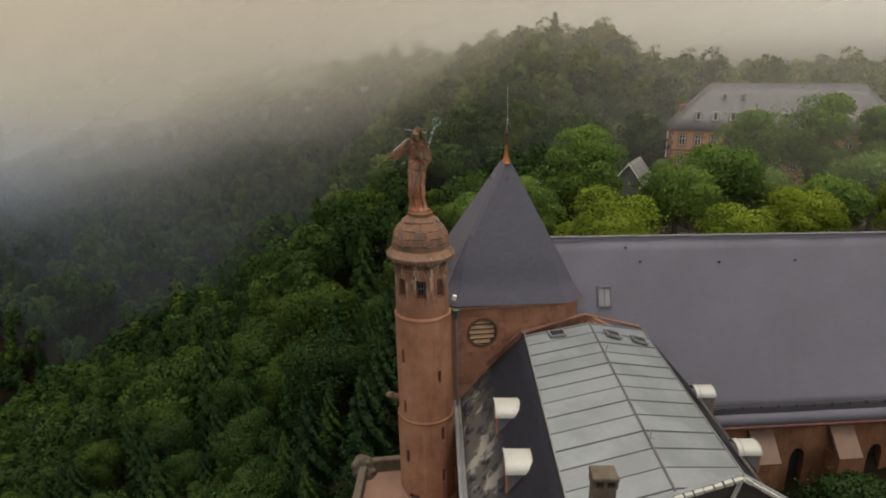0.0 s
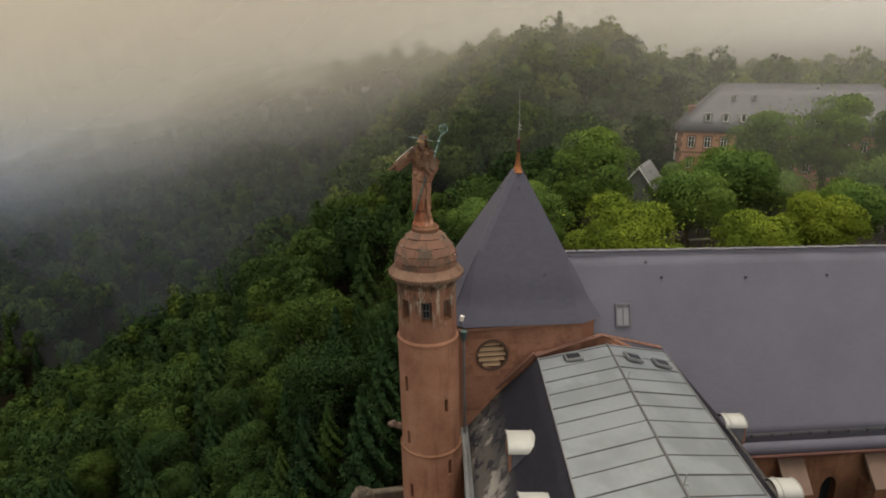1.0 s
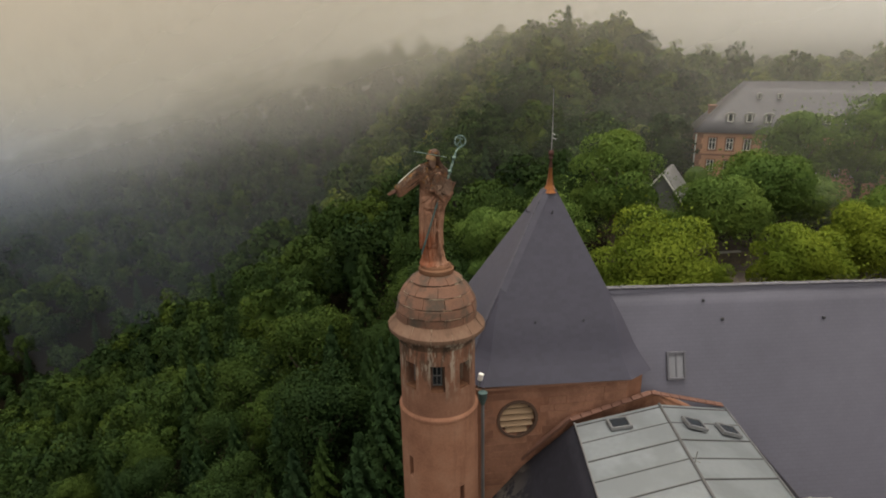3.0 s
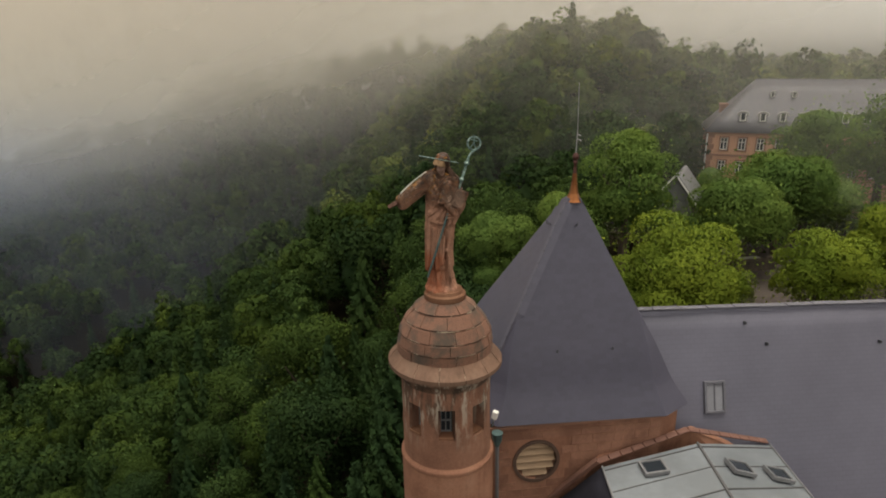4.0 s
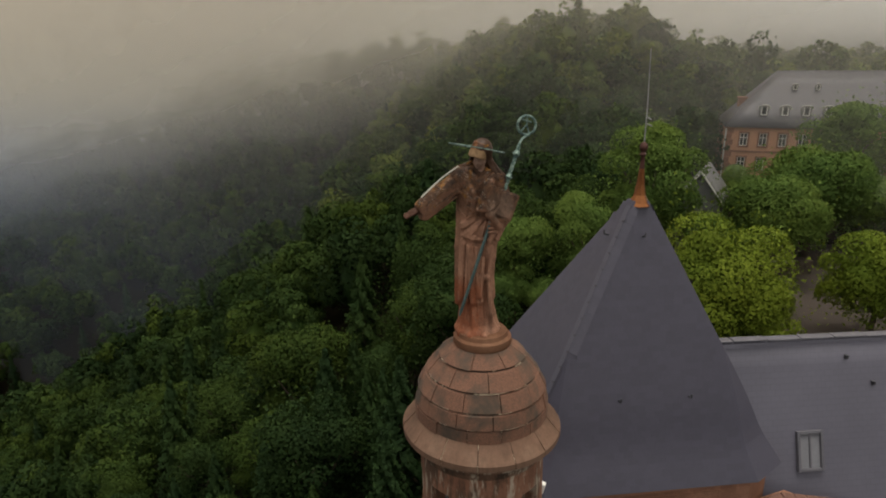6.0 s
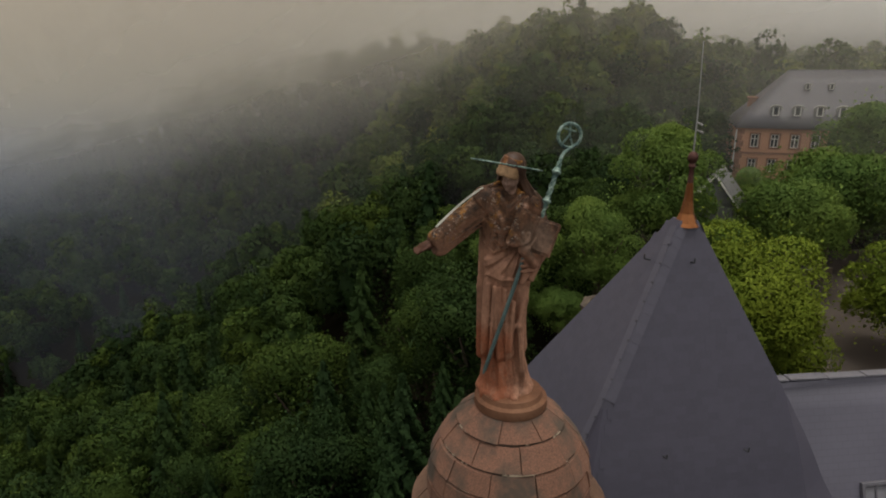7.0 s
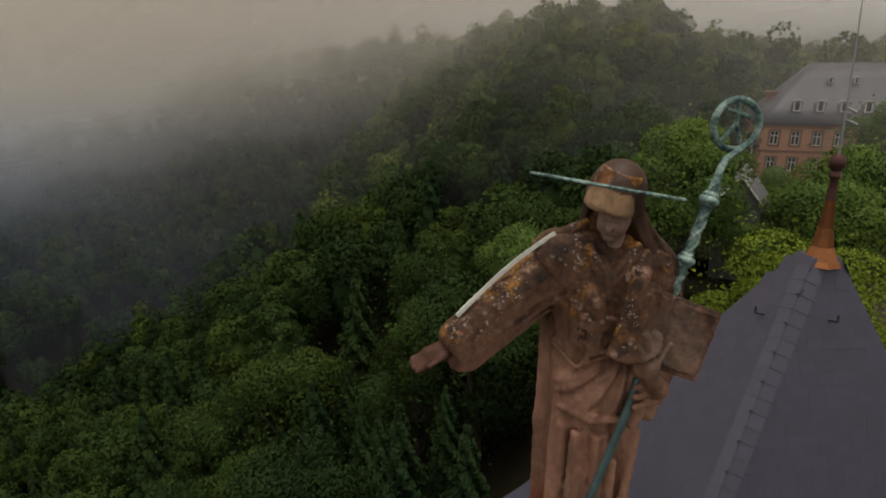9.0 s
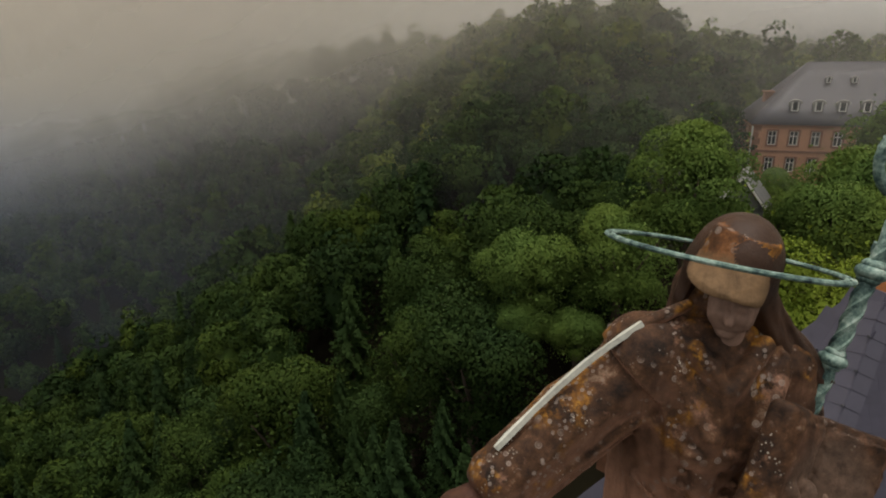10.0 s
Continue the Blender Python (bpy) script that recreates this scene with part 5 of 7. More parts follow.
def fir_points(rs, count, radius, height):
    t = rs.random(count) ** 0.75
    tier = np.clip(np.round(t * 16) / 16 + rs.normal(0, 0.012, count), 0, 1)
    a = rs.random(count) * 2 * math.pi
    arm = 0.6 + 0.4 * np.sin(a * 5 + tier * 40)
    r = radius * (1 - tier) ** 0.85 * arm * rs.uniform(0.45, 1.0, count) + 0.05
    p = np.stack([r * np.cos(a), r * np.sin(a), tier * height - r * 0.35], 1)
    d = np.stack([np.cos(a), np.sin(a), np.full(count, 0.55)], 1)
    return p, d


def leaf_mesh(rs, p, d, size, spread=0.85, round_off=0.7):
    """One pointed leaf spray at each place, facing outwards with some scatter."""
    n = len(p)
    nrm = d + rs.normal(0, spread, (n, 3)) + np.array([0, 0, 0.35])
    nrm /= np.linalg.norm(nrm, axis=1)[:, None]
    t = np.cross(nrm, rs.normal(size=(n, 3)))
    t /= np.linalg.norm(t, axis=1)[:, None] + 1e-9
    b = np.cross(nrm, t)
    s = (size * rs.uniform(0.6, 1.25, n))[:, None]
    v = np.stack([p + t * s, p - t * s * 0.7 + b * s * 0.62, p - t * s * 0.7 - b * s * 0.62], 1).reshape(-1, 3)
    f = np.arange(n * 3).reshape(n, 3)
    mid = (p.max(0) + p.min(0)) / 2
    out = (p - mid) / (np.linalg.norm(p - mid, axis=1)[:, None] + 1e-9)
    soft = 0.8 * d / (np.linalg.norm(d, axis=1)[:, None] + 1e-9) + round_off * out + 0.22 * nrm
    return np.concatenate([v, np.repeat(soft, 3, axis=0)], 1), f


def fast_mesh(name, v, f, material):
    me = bpy.data.meshes.new(name)
    me.vertices.add(len(v))
    me.vertices.foreach_set("co", np.ascontiguousarray(v[:, :3], dtype=np.float32).ravel())
    me.loops.add(len(f) * 3)
    me.loops.foreach_set("vertex_index", np.ascontiguousarray(f, dtype=np.int32).ravel())
    me.polygons.add(len(f))
    me.polygons.foreach_set("loop_start", np.arange(0, len(f) * 3, 3, dtype=np.int32))
    me.update(calc_edges=True)
    # sprays shade with the rounded clump they belong to
    nrm = v[:, 3:6] / (np.linalg.norm(v[:, 3:6], axis=1)[:, None] + 1e-9)
    me.attributes.new("custom_normal", "FLOAT_VECTOR", "POINT").data.foreach_set("vector", np.ascontiguousarray(nrm, dtype=np.float32).ravel())
    me.materials.append(material)
    return me


def core_mesh(rs, radius, height, rough=0.25, div=2):
    bm = ball(bmesh.new(), (0, 0, 0), 1.0, (radius, radius, height * 0.5), div)
    off = Vector(rs.uniform(-50, 50, 3))
    for v in bm.verts:
        v.co *= 1 + rough * noise.noise(v.co * 0.6 + off)
    bmesh.ops.triangulate(bm, faces=bm.faces)
    v = np.array([w.co[:] for w in bm.verts])
    f = np.array([[w.index for w in q.verts] for q in bm.faces])
    bm.free()
    return np.concatenate([v, v], 1), f


def joined(parts):
    vs, fs, o = [], [], 0
    for v, f in parts:
        vs.append(v), fs.append(f + o)
        o += len(v)
    return np.concatenate(vs), np.concatenate(fs)


def tree(kind, seed, radius, height, count, leaf, material, label, group, share=0.78):
    """One tree: tapered trunk with limbs, and a crown of many small leaf sprays."""
    rs = np.random.default_rng(seed)
    ob = thing("tree", pose(0, 0, 0), label, "tree", group)
    if kind == "fir":
        p, d = fir_points(rs, count, radius, height * 0.95)
        p[:, 2] += height * 0.05
        v, f = leaf_mesh(rs, p, d, leaf, 0.7)
    else:
        ch = height * share
        p, d = crown_points(rs, count, radius, ch, 44 if share > 0.9 else 34, share > 0.9)
        v, f = leaf_mesh(rs, p, d, leaf, 0.85, 1.15)
        v[:, 2] += height - ch * 0.56
        q = rs.normal(size=(count // 6, 3)) * np.array([radius, radius, ch * 0.5]) * 0.36
        q[:, 2] += height - ch * 0.54
        v, f = joined([(v, f), leaf_mesh(rs, q, rs.normal(size=q.shape), leaf * 1.25)])
    crown = new("crown", fast_mesh("crown", v, f, material))
    crown.parent = ob
    bm = bmesh.new()
    base, fork = Vector((0, 0, -2.5)), Vector((0.1, 0.05, height * (0.9 if kind == "fir" else 0.45)))
    rod(bm, base, fork, 0.035 * height, 0.02 * height if kind != "fir" else 0.03, 8)
    for k in range(5 if kind != "fir" else 0):
        a = k * 1.26 + seed
        rod(bm, fork - Vector((0, 0, 0.12 * k)), fork + Vector((math.cos(a) * radius * 0.6, math.sin(a) * radius * 0.6, height * 0.25)), 0.012 * height, 0.03, 6)
    part("trunk", bm, BARK, ob)
    return ob


def put(ob, x, y, z, scale=1.0, spin=0.0):
    c = copy_thing(ob, Matrix.Translation((x, y, z)) @ Matrix.Rotation(spin, 4, "Z"))
    c.scale = (scale, scale, scale * (0.94 + 0.12 * ((x * 7.3) % 1)))
    return c


# trees of the court, each placed on its own
ROUND = tree("leaf", 11, 4.0, 11.0, 52000, 0.092, LEAF_LIGHT, "dense rounded lime tree with bright yellow-green leaves", "trees of the court", 0.95)
ROUND.location = (13.6, 20.9, -13.2)
TALL = tree("leaf", 12, 4.2, 14.2, 36000, 0.110, LEAF_GREEN, "tall bushy tree with mid-green leaves", "trees of the court")
TALL.location = (15.2, 38.0, -13.2)
BROAD = tree("leaf", 13, 4.3, 9.6, 30000, 0.115, LEAF_GREEN, "broad leafy court tree with mid-green leaves", "trees of the court")
BROAD.location = (25.2, 38.8, -13.0)
YELLOW = tree("leaf", 14, 3.6, 7.2, 30000, 0.100, LEAF_LIGHT, "bright yellow-green leafy court tree", "trees of the court")
YELLOW.location = (25.6, 25.6, -12.8)
for src, x, y, z, s, a in ((TALL, 9.3, 32.6, -14.2, 0.72, 1.0), (BROAD, 31.5, 43.5, -13.0, 1.12, 2.0), (YELLOW, 33.0, 29.5, -12.8, 1.05, 0.6), (YELLOW, 21.4, 30.2, -13.4, 0.55, 1.7),
                           (BROAD, 39.5, 36.5, -13.0, 0.95, 4.0), (TALL, 38.5, 51.5, -13.0, 1.10, 3.0), (TALL, 46.0, 52.0, -13.5, 1.17, 5.0), (BROAD, 37.0, 45.5, -13.0, 0.9, 3.3), (BROAD, 6.6, 31.0, -13.9, 0.46, 2.2), (BROAD, 3.2, 31.2, -13.2, 0.42, 0.9), (YELLOW, 46.0, 33.0, -12.8, 1.1, 2.8), (BROAD, 48.0, 42.0, -13.0, 1.1, 1.1),
                           (BROAD, 19.4, 46.0, -13.3, 0.78, 0.3), (TALL, 57.0, 54.5, -13.0, 1.1, 2.2), (BROAD, 56.0, 50.0, -13.0, 1.1, 5.2), (TALL, 27.6, 49.0, -13.0, 0.60, 0.8), (BROAD, 4.2, 33.5, -12.6, 0.74, 2.6), (BROAD, 21.8, 40.0, -13.4, 0.68, 5.1)):
    put(src, x, y, z, s, a)
shrub = tree("leaf", 15, 2.6, 4.4, 9000, 0.095, LEAF_FIR, "dark green shrub against the nave wall", "shrubs under the nave")
shrub.location = (20.9, 0.6, -17.9)
put(shrub, 25.0, 0.6, -20.2, 1.15, 1.0)

# ---- woodland on the valley side ----
OAKS = [tree("leaf", 30 + k, 3.35, 12.6, 18000, 0.100, LEAF_WOOD, "dark green broadleaf tree in dense hillside woodland", "trees of the near woodland") for k in range(4)]
FIRS = [tree("fir", 40 + k, 3.1, 11.5, 10500, 0.13, LEAF_FIR, "slim dark conifer among broadleaf trees on the slope", "trees of the near woodland") for k in range(2)]
rs = np.random.default_rng(7)
near, distant = [], []


def wooded(x, y):
    """Whether a tree may stand there: not on the court, the guest house or the church."""
    if abs(x - 1) > 0.78 * (y + 30) + 6:
        return False
    u, v = 0.951 * (x - 33.8) - 0.309 * (y - 68.0), 0.309 * (x - 33.8) + 0.951 * (y - 68.0)
    court_side = x > max(9.5, 0.40 * y - 4) and min(v, 0.643 * (x - 33.8) + 0.766 * (y - 68.0)) < -2
    house = -3 < u < 35 and -6 < v < 15
    return not (court_side or house or (x - 8.0) ** 2 + (y - 24.5) ** 2 < 36 or (-3.5 < x < 9.5 and y < 18) or (x > 0.5 and y < 29) or (x - 4.2) ** 2 + (y - 33.5) ** 2 < 14 or (x - 9.0) ** 2 + (y - 31.0) ** 2 < 22 or (y > 185 and x > 10))


# crowns of mixed size, packed until they nearly touch
stand, cell = [], collections.defaultdict(list)
for k in range(30000):
    y = 9 + 245 * rs.random() ** 0.9
    x = rs.uniform(-0.78 * (y + 30) - 5, min(0.78 * (y + 30) + 7, 132))
    big = rs.random()
    size = (rs.uniform(1.30, 1.75) if big < 0.34 else rs.uniform(0.72, 1.2)) * (1.15 if y > 150 else 1.0)
    if not wooded(x, y):
        continue
    cx, cy = int(x // 8), int(y // 8)
    gap = 0.54 if y < 110 else 0.56 if y < 150 else 0.64
    if any((x - p) ** 2 + (y - q) ** 2 < (gap * 3.4 * (size + r)) ** 2 for i in (-1, 0, 1) for j in (-1, 0, 1) for p, q, r in cell[cx + i, cy + j]):
        continue
    cell[cx, cy].append((x, y, size))
    stand.append((x, y, size))
stand.sort(key=lambda p: p[1])
for x, y, size in stand:
    spot = (x, y, float(ground_height(x, y)) - 7.5 * max(0.0, size - 1.0) + 1.5 * max(0.0, 1.0 - size), size)
    (near if y < 46 and len(near) < 125 else distant).append(spot)
fir_share = lambda x, y: 0.62 if x < -6 and y < 60 else 0.9 if x < 1 and y < 30 else 0.0
used = set()
for x, y, g, s in near:
    pool = FIRS if rs.random() < fir_share(x, y) else OAKS
    src = pool[int(rs.integers(0, len(pool)))]
    if id(src) not in used:
        used.add(id(src))
        src.location, src.scale = (x, y, g), (s, s, s)
        continue
    put(src, x, y, g, s, rs.random() * 6.28)


def far_template(seed, fir, n, size):
    r = np.random.default_rng(seed)
    if fir:
        p, d = fir_points(r, n, 3.1, 11.5)
        v, f = leaf_mesh(r, p, d, size, 0.4)
        cv, cf = core_mesh(r, 0.6, 6.0, 0.2, 1)
        cv[:, 2] += 3.6
    else:
        p, d = crown_points(r, n, 3.45, 9.8, 26)
        v, f = leaf_mesh(r, p, d, size, 0.85, 1.2)
        v[:, 2] += 6.7
        cv, cf = core_mesh(r, 1.5, 4.6, 0.25, 1)
        cv[:, 2] += 6.9
    return joined([(v, f), (cv, cf)])


species = []
for x, y, g, s in distant:
    if rs.random() < (0.35 if x < -12 and y < 75 else 0.2 if y < 80 or x < -10 else 0.06):
        species.append(2)
    else:
        species.append(1 if rs.random() < smooth(-45, 5, x) * smooth(72, 112, y) else 0)
for turn_no, (kind, material, label) in enumerate(((False, LEAF_SLOPE, "far broadleaf woodland covering the hillside"), (False, LEAF_HILL, "olive-green trees towards the hilltop, lightened in colour for haze"), (True, LEAF_FAR_FIR, "far dark conifers scattered through the woodland"))):
    temps = [far_template(60 + k, kind, *((2600, 0.225) if k < 3 else (900, 0.40))) for k in range(6)]
    bits, tones = [], []
    for (x, y, g, s), which in zip(distant, species):
        if which != turn_no:
            continue
        v, f = temps[int(rs.integers(0, 3)) + (3 if y > 92 else 0)]
        a = rs.random() * 6.28
        c, q = math.cos(a) * s, math.sin(a) * s
        w = np.stack([v[:, 0] * c - v[:, 1] * q + x, v[:, 0] * q + v[:, 1] * c + y, v[:, 2] * s * rs.uniform(0.92, 1.1) + g, v[:, 3] * c - v[:, 4] * q, v[:, 3] * q + v[:, 4] * c, v[:, 5]], 1)
        bits.append((w, f))
        tones.append(np.full(len(w), rs.random(), np.float32))
    ob = new("far_woodland", fast_mesh("far_woodland", *joined(bits), material))
    ob.data.attributes.new("tone", "FLOAT", "POINT").data.foreach_set("value", np.concatenate(tones))
    tagged(ob, label, "woodland", kind="stuff")

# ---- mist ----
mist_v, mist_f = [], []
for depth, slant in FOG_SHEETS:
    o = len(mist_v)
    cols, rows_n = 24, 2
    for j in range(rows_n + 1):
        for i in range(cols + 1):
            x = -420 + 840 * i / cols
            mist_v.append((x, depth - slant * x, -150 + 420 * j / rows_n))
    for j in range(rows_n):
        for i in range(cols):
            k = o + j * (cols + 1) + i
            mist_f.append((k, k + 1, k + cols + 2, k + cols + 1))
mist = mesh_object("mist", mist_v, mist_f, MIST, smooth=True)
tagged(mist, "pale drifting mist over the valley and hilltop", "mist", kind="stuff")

# ---- the statue on the tower ----
def blend(a, b, k):
    h = np.clip(0.5 + 0.5 * (b - a) / k, 0, 1)
    return b * (1 - h) + a * h - k * h * (1 - h)


def carve(a, b, k):
    return -blend(-a, b, k)


class Stone:
    """A carved figure as a distance field on a grid, drawn out to one mesh."""

    def __init__(self, lo, hi, step):
        self.lo, self.step = np.array(lo), step
        n = np.ceil((np.array(hi) - self.lo) / step).astype(int)
        ax = [self.lo[i] + step * np.arange(n[i]) for i in range(3)]
        self.x, self.y, self.z = (g.astype(np.float32) for g in np.meshgrid(*ax, indexing="ij"))
        self.d = np.full(self.x.shape, 9.0, np.float32)

    def add(self, f, k=0.04):
        self.d = blend(self.d, f, k)

    def cut(self, f, k=0.03):
        self.d = carve(self.d, f, k)

    def egg(self, c, r):
        q = np.sqrt(((self.x - c[0]) / r[0]) ** 2 + ((self.y - c[1]) / r[1]) ** 2 + ((self.z - c[2]) / r[2]) ** 2)
        return (q - 1) * min(r)

    def limb(self, a, b, ra, rb):
        a, b = np.array(a, np.float32), np.array(b, np.float32)
        ba = b - a
        t = np.clip(((self.x - a[0]) * ba[0] + (self.y - a[1]) * ba[1] + (self.z - a[2]) * ba[2]) / float(ba @ ba), 0, 1)
        return np.sqrt((self.x - a[0] - t * ba[0]) ** 2 + (self.y - a[1] - t * ba[1]) ** 2 + (self.z - a[2] - t * ba[2]) ** 2) - (ra + (rb - ra) * t)

    def block(self, m, half, r=0.015):
        i = m.inverted()
        p = [i[k][0] * self.x + i[k][1] * self.y + i[k][2] * self.z + i[k][3] for k in range(3)]
        q = [np.abs(v) - (h - r) for v, h in zip(p, half)]
        return np.sqrt(sum(np.maximum(v, 0) ** 2 for v in q)) + np.minimum(np.maximum(np.maximum(q[0], q[1]), q[2]), 0) - r

    def mesh(self):
        """Surface nets: one vertex in every cell that the surface crosses."""
        d = self.d
        ins = d < 0
        c = [d[i:d.shape[0] - 1 + i, j:d.shape[1] - 1 + j, k:d.shape[2] - 1 + k] for i in (0, 1) for j in (0, 1) for k in (0, 1)]
        s = sum((v < 0).astype(np.int8) for v in c)
        cell = (s > 0) & (s < 8)
        idx = -np.ones(cell.shape, np.int64)
        at = np.argwhere(cell)
        idx[cell] = np.arange(len(at))
        vals = np.stack([v[cell] for v in c], 1)
        corner = np.array([(i, j, k) for i in (0, 1) for j in (0, 1) for k in (0, 1)], float)
        acc, cnt = np.zeros((len(at), 3)), np.zeros(len(at))
        for p in range(8):
            for q in range(p + 1, 8):
                if np.abs(corner[p] - corner[q]).sum() != 1:
                    continue
                va, vb = vals[:, p], vals[:, q]
                hit = (va < 0) != (vb < 0)
                t = np.where(hit, va / np.where(va - vb == 0, 1, va - vb), 0)
                acc += np.where(hit[:, None], corner[p] + (corner[q] - corner[p]) * t[:, None], 0)
                cnt += hit
        v = self.lo + self.step * (at + acc / cnt[:, None])
        quads = []
        for a in range(3):
            lo_, hi_ = [slice(None)] * 3, [slice(None)] * 3
            lo_[a], hi_[a] = slice(0, -1), slice(1, None)
            e0, e1 = ins[tuple(lo_)], ins[tuple(hi_)]
            cross = np.argwhere(e0 != e1)
            b, g = (a + 1) % 3, (a + 2) % 3
            cross = cross[(cross[:, b] > 0) & (cross[:, g] > 0) & (cross[:, b] < d.shape[b] - 1) & (cross[:, g] < d.shape[g] - 1)]
            db, dg = np.eye(3, dtype=int)[b], np.eye(3, dtype=int)[g]
            q = np.stack([idx[tuple((cross - o).T)] for o in (db + dg, dg, 0 * db, db)], 1)
            flip = ~e0[tuple(cross.T)]
            q[flip] = q[flip][:, ::-1]
            quads.append(q)
        return v, np.concatenate(quads)


def figure():
    st = Stone((-1.50, -0.42, 0.10), (0.86, 0.78, 3.40), 0.0128)
    x, y, z = st.x, st.y, st.z
    # robe: under-skirt, tunic with a broken hem, cape; deep hanging folds below the waist
    lev = [0.10, 0.25, 0.55, 0.70, 0.78, 1.2, 1.7, 2.1, 2.4, 2.7, 2.95, 3.08, 3.16]
    cx = np.interp(z, lev, [-0.06, -0.06, -0.08, -0.09, -0.09, -0.10, -0.11, -0.10, -0.08, -0.06, -0.06, -0.07, -0.08])
    cy = np.interp(z, lev, [0.16, 0.16, 0.17, 0.18, 0.18, 0.18, 0.18, 0.18, 0.19, 0.20, 0.20, 0.18, 0.17])
    rx = np.interp(z, lev, [0.37, 0.33, 0.275, 0.265, 0.315, 0.305, 0.295, 0.295, 0.33, 0.36, 0.33, 0.20, 0.09])
    ry = np.interp(z, lev, [0.35, 0.31, 0.26, 0.25, 0.300, 0.29, 0.27, 0.25, 0.25, 0.25, 0.18, 0.10, 0.07])
    th = np.arctan2((y - cy) / ry, (x - cx) / rx)
    low = np.clip((2.2 - z) / 0.4, 0, 1)
    sway = 0.5 * np.sin(z * 1.7 + 0.5)
    fold = (0.034 * np.sin(th * 7 + sway + 0.6 * np.sin(th * 2.3)) + 0.012 * np.sin(th * 17 + 1.2 + z * 0.9)) * low
    fold = fold + (0.052 * np.sqrt(np.abs(np.sin(th * 4.5 + z * 0.55 + 0.4))) - 0.050) * low
    high = (1 - low) * np.clip((2.95 - z) * 4, 0, 1)
    fold = fold + (0.007 * np.sin(th * 6 + z * 13.0) + 0.005 * np.sin(th * 21 - z * 5)) * high
    rad = np.sqrt(((x - cx) / rx) ** 2 + ((y - cy) / ry) ** 2)
    body = (rad - 1) * 0.85 * np.minimum(rx, ry) - fold
    st.d = np.maximum(np.maximum(body, z - 3.12), 0.12 - z).astype(np.float32)
    # hem spreading on the plinth, toes of the shoes
    st.add(st.egg((-0.06, 0.15, 0.20), (0.40, 0.36, 0.12)), 0.07)
    for xx in (-0.20, 0.06):
        st.add(st.limb((xx, -0.10, 0.22), (xx - 0.01, -0.24, 0.20), 0.065, 0.045), 0.04)
    # cloak hanging behind, its edges showing on both sides
    for pts in (((-0.38, 0.30, 2.6), (-0.40, 0.30, 1.7), (-0.41, 0.26, 0.66)), ((-0.28, 0.40, 2.7), (-0.30, 0.40, 0.5), (-0.28, 0.38, 0.3)), ((0.30, 0.28, 2.3), (0.20, 0.26, 1.5), (0.12, 0.24, 0.8)), ((0.12, 0.26, 1.0), (0.20, 0.20, 0.5), (0.30, 0.12, 0.22)), ((0.05, 0.40, 2.7), (0.0, 0.40, 1.2), (0.0, 0.38, 0.3))):
        for p, q in zip(pts, pts[1:]):
            st.add(st.limb(p, q, 0.055, 0.055), 0.05)
    # swag of cloth across the shins on her left
    for p, q in (((0.20, 0.02, 1.75), (0.10, -0.10, 1.25)), ((0.10, -0.10, 1.25), (0.16, -0.06, 0.55)), ((0.16, -0.06, 0.55), (0.27, 0.0, 0.22)), ((0.02, -0.10, 1.6), (-0.02, -0.13, 0.9)), ((-0.32, -0.02, 1.9), (-0.35, 0.0, 0.85)), ((-0.24, -0.09, 1.85), (-0.28, -0.09, 0.80))):
        st.add(st.limb(p, q, 0.028, 0.036), 0.06)
    # shoulders and breast under a cape
    st.add(st.limb((-0.08, 0.20, 3.00), (-0.36, 0.16, 2.98), 0.09, 0.15), 0.06)
    st.add(st.limb((-0.04, 0.21, 2.98), (0.24, 0.20, 2.90), 0.09, 0.15), 0.06)
    st.add(st.egg((-0.10, 0.08, 2.68), (0.27, 0.16, 0.25)), 0.08)
    # pectoral cross, pleats and braid on the breast
    st.add(st.block(pose(-0.16, -0.105, 2.60, 0, 4, 0), (0.026, 0.028, 0.13), 0.01), 0.010)
    st.add(st.block(pose(-0.16, -0.105, 2.63, 0, 4, 0), (0.085, 0.028, 0.024), 0.01), 0.010)
    for p, q in (((-0.30, 0.03, 2.98), (-0.18, -0.09, 2.74)), ((0.10, 0.05, 2.98), (-0.12, -0.09, 2.74)), ((-0.38, 0.02, 2.78), (-0.16, -0.10, 2.46)), ((0.12, 0.0, 2.80), (-0.14, -0.10, 2.44)), ((-0.02, -0.02, 2.95), (-0.04, -0.09, 2.62)), ((-0.12, 0.0, 3.00), (-0.13, -0.09, 2.74))):
        st.add(st.limb(p, q, 0.016, 0.020), 0.018)
    # lower edge of the cape drawn across to the hand
    for p, q in (((-0.40, 0.06, 2.42), (-0.26, -0.08, 2.30)), ((-0.26, -0.08, 2.30), (-0.08, -0.12, 2.40)), ((-0.08, -0.12, 2.40), (0.06, -0.12, 2.44))):
        st.add(st.limb(p, q, 0.012, 0.012), 0.03)
    # right arm held out and down in a wide sleeve
    st.add(st.limb((-0.34, 0.17, 2.94), (-0.68, 0.08, 2.72), 0.165, 0.15), 0.07)
    st.add(st.limb((-0.68, 0.08, 2.72), (-1.00, -0.03, 2.48), 0.15, 0.145), 0.04)
    st.add(st.limb((-0.62, 0.10, 2.62), (-0.98, -0.01, 2.37), 0.11, 0.125), 0.05)
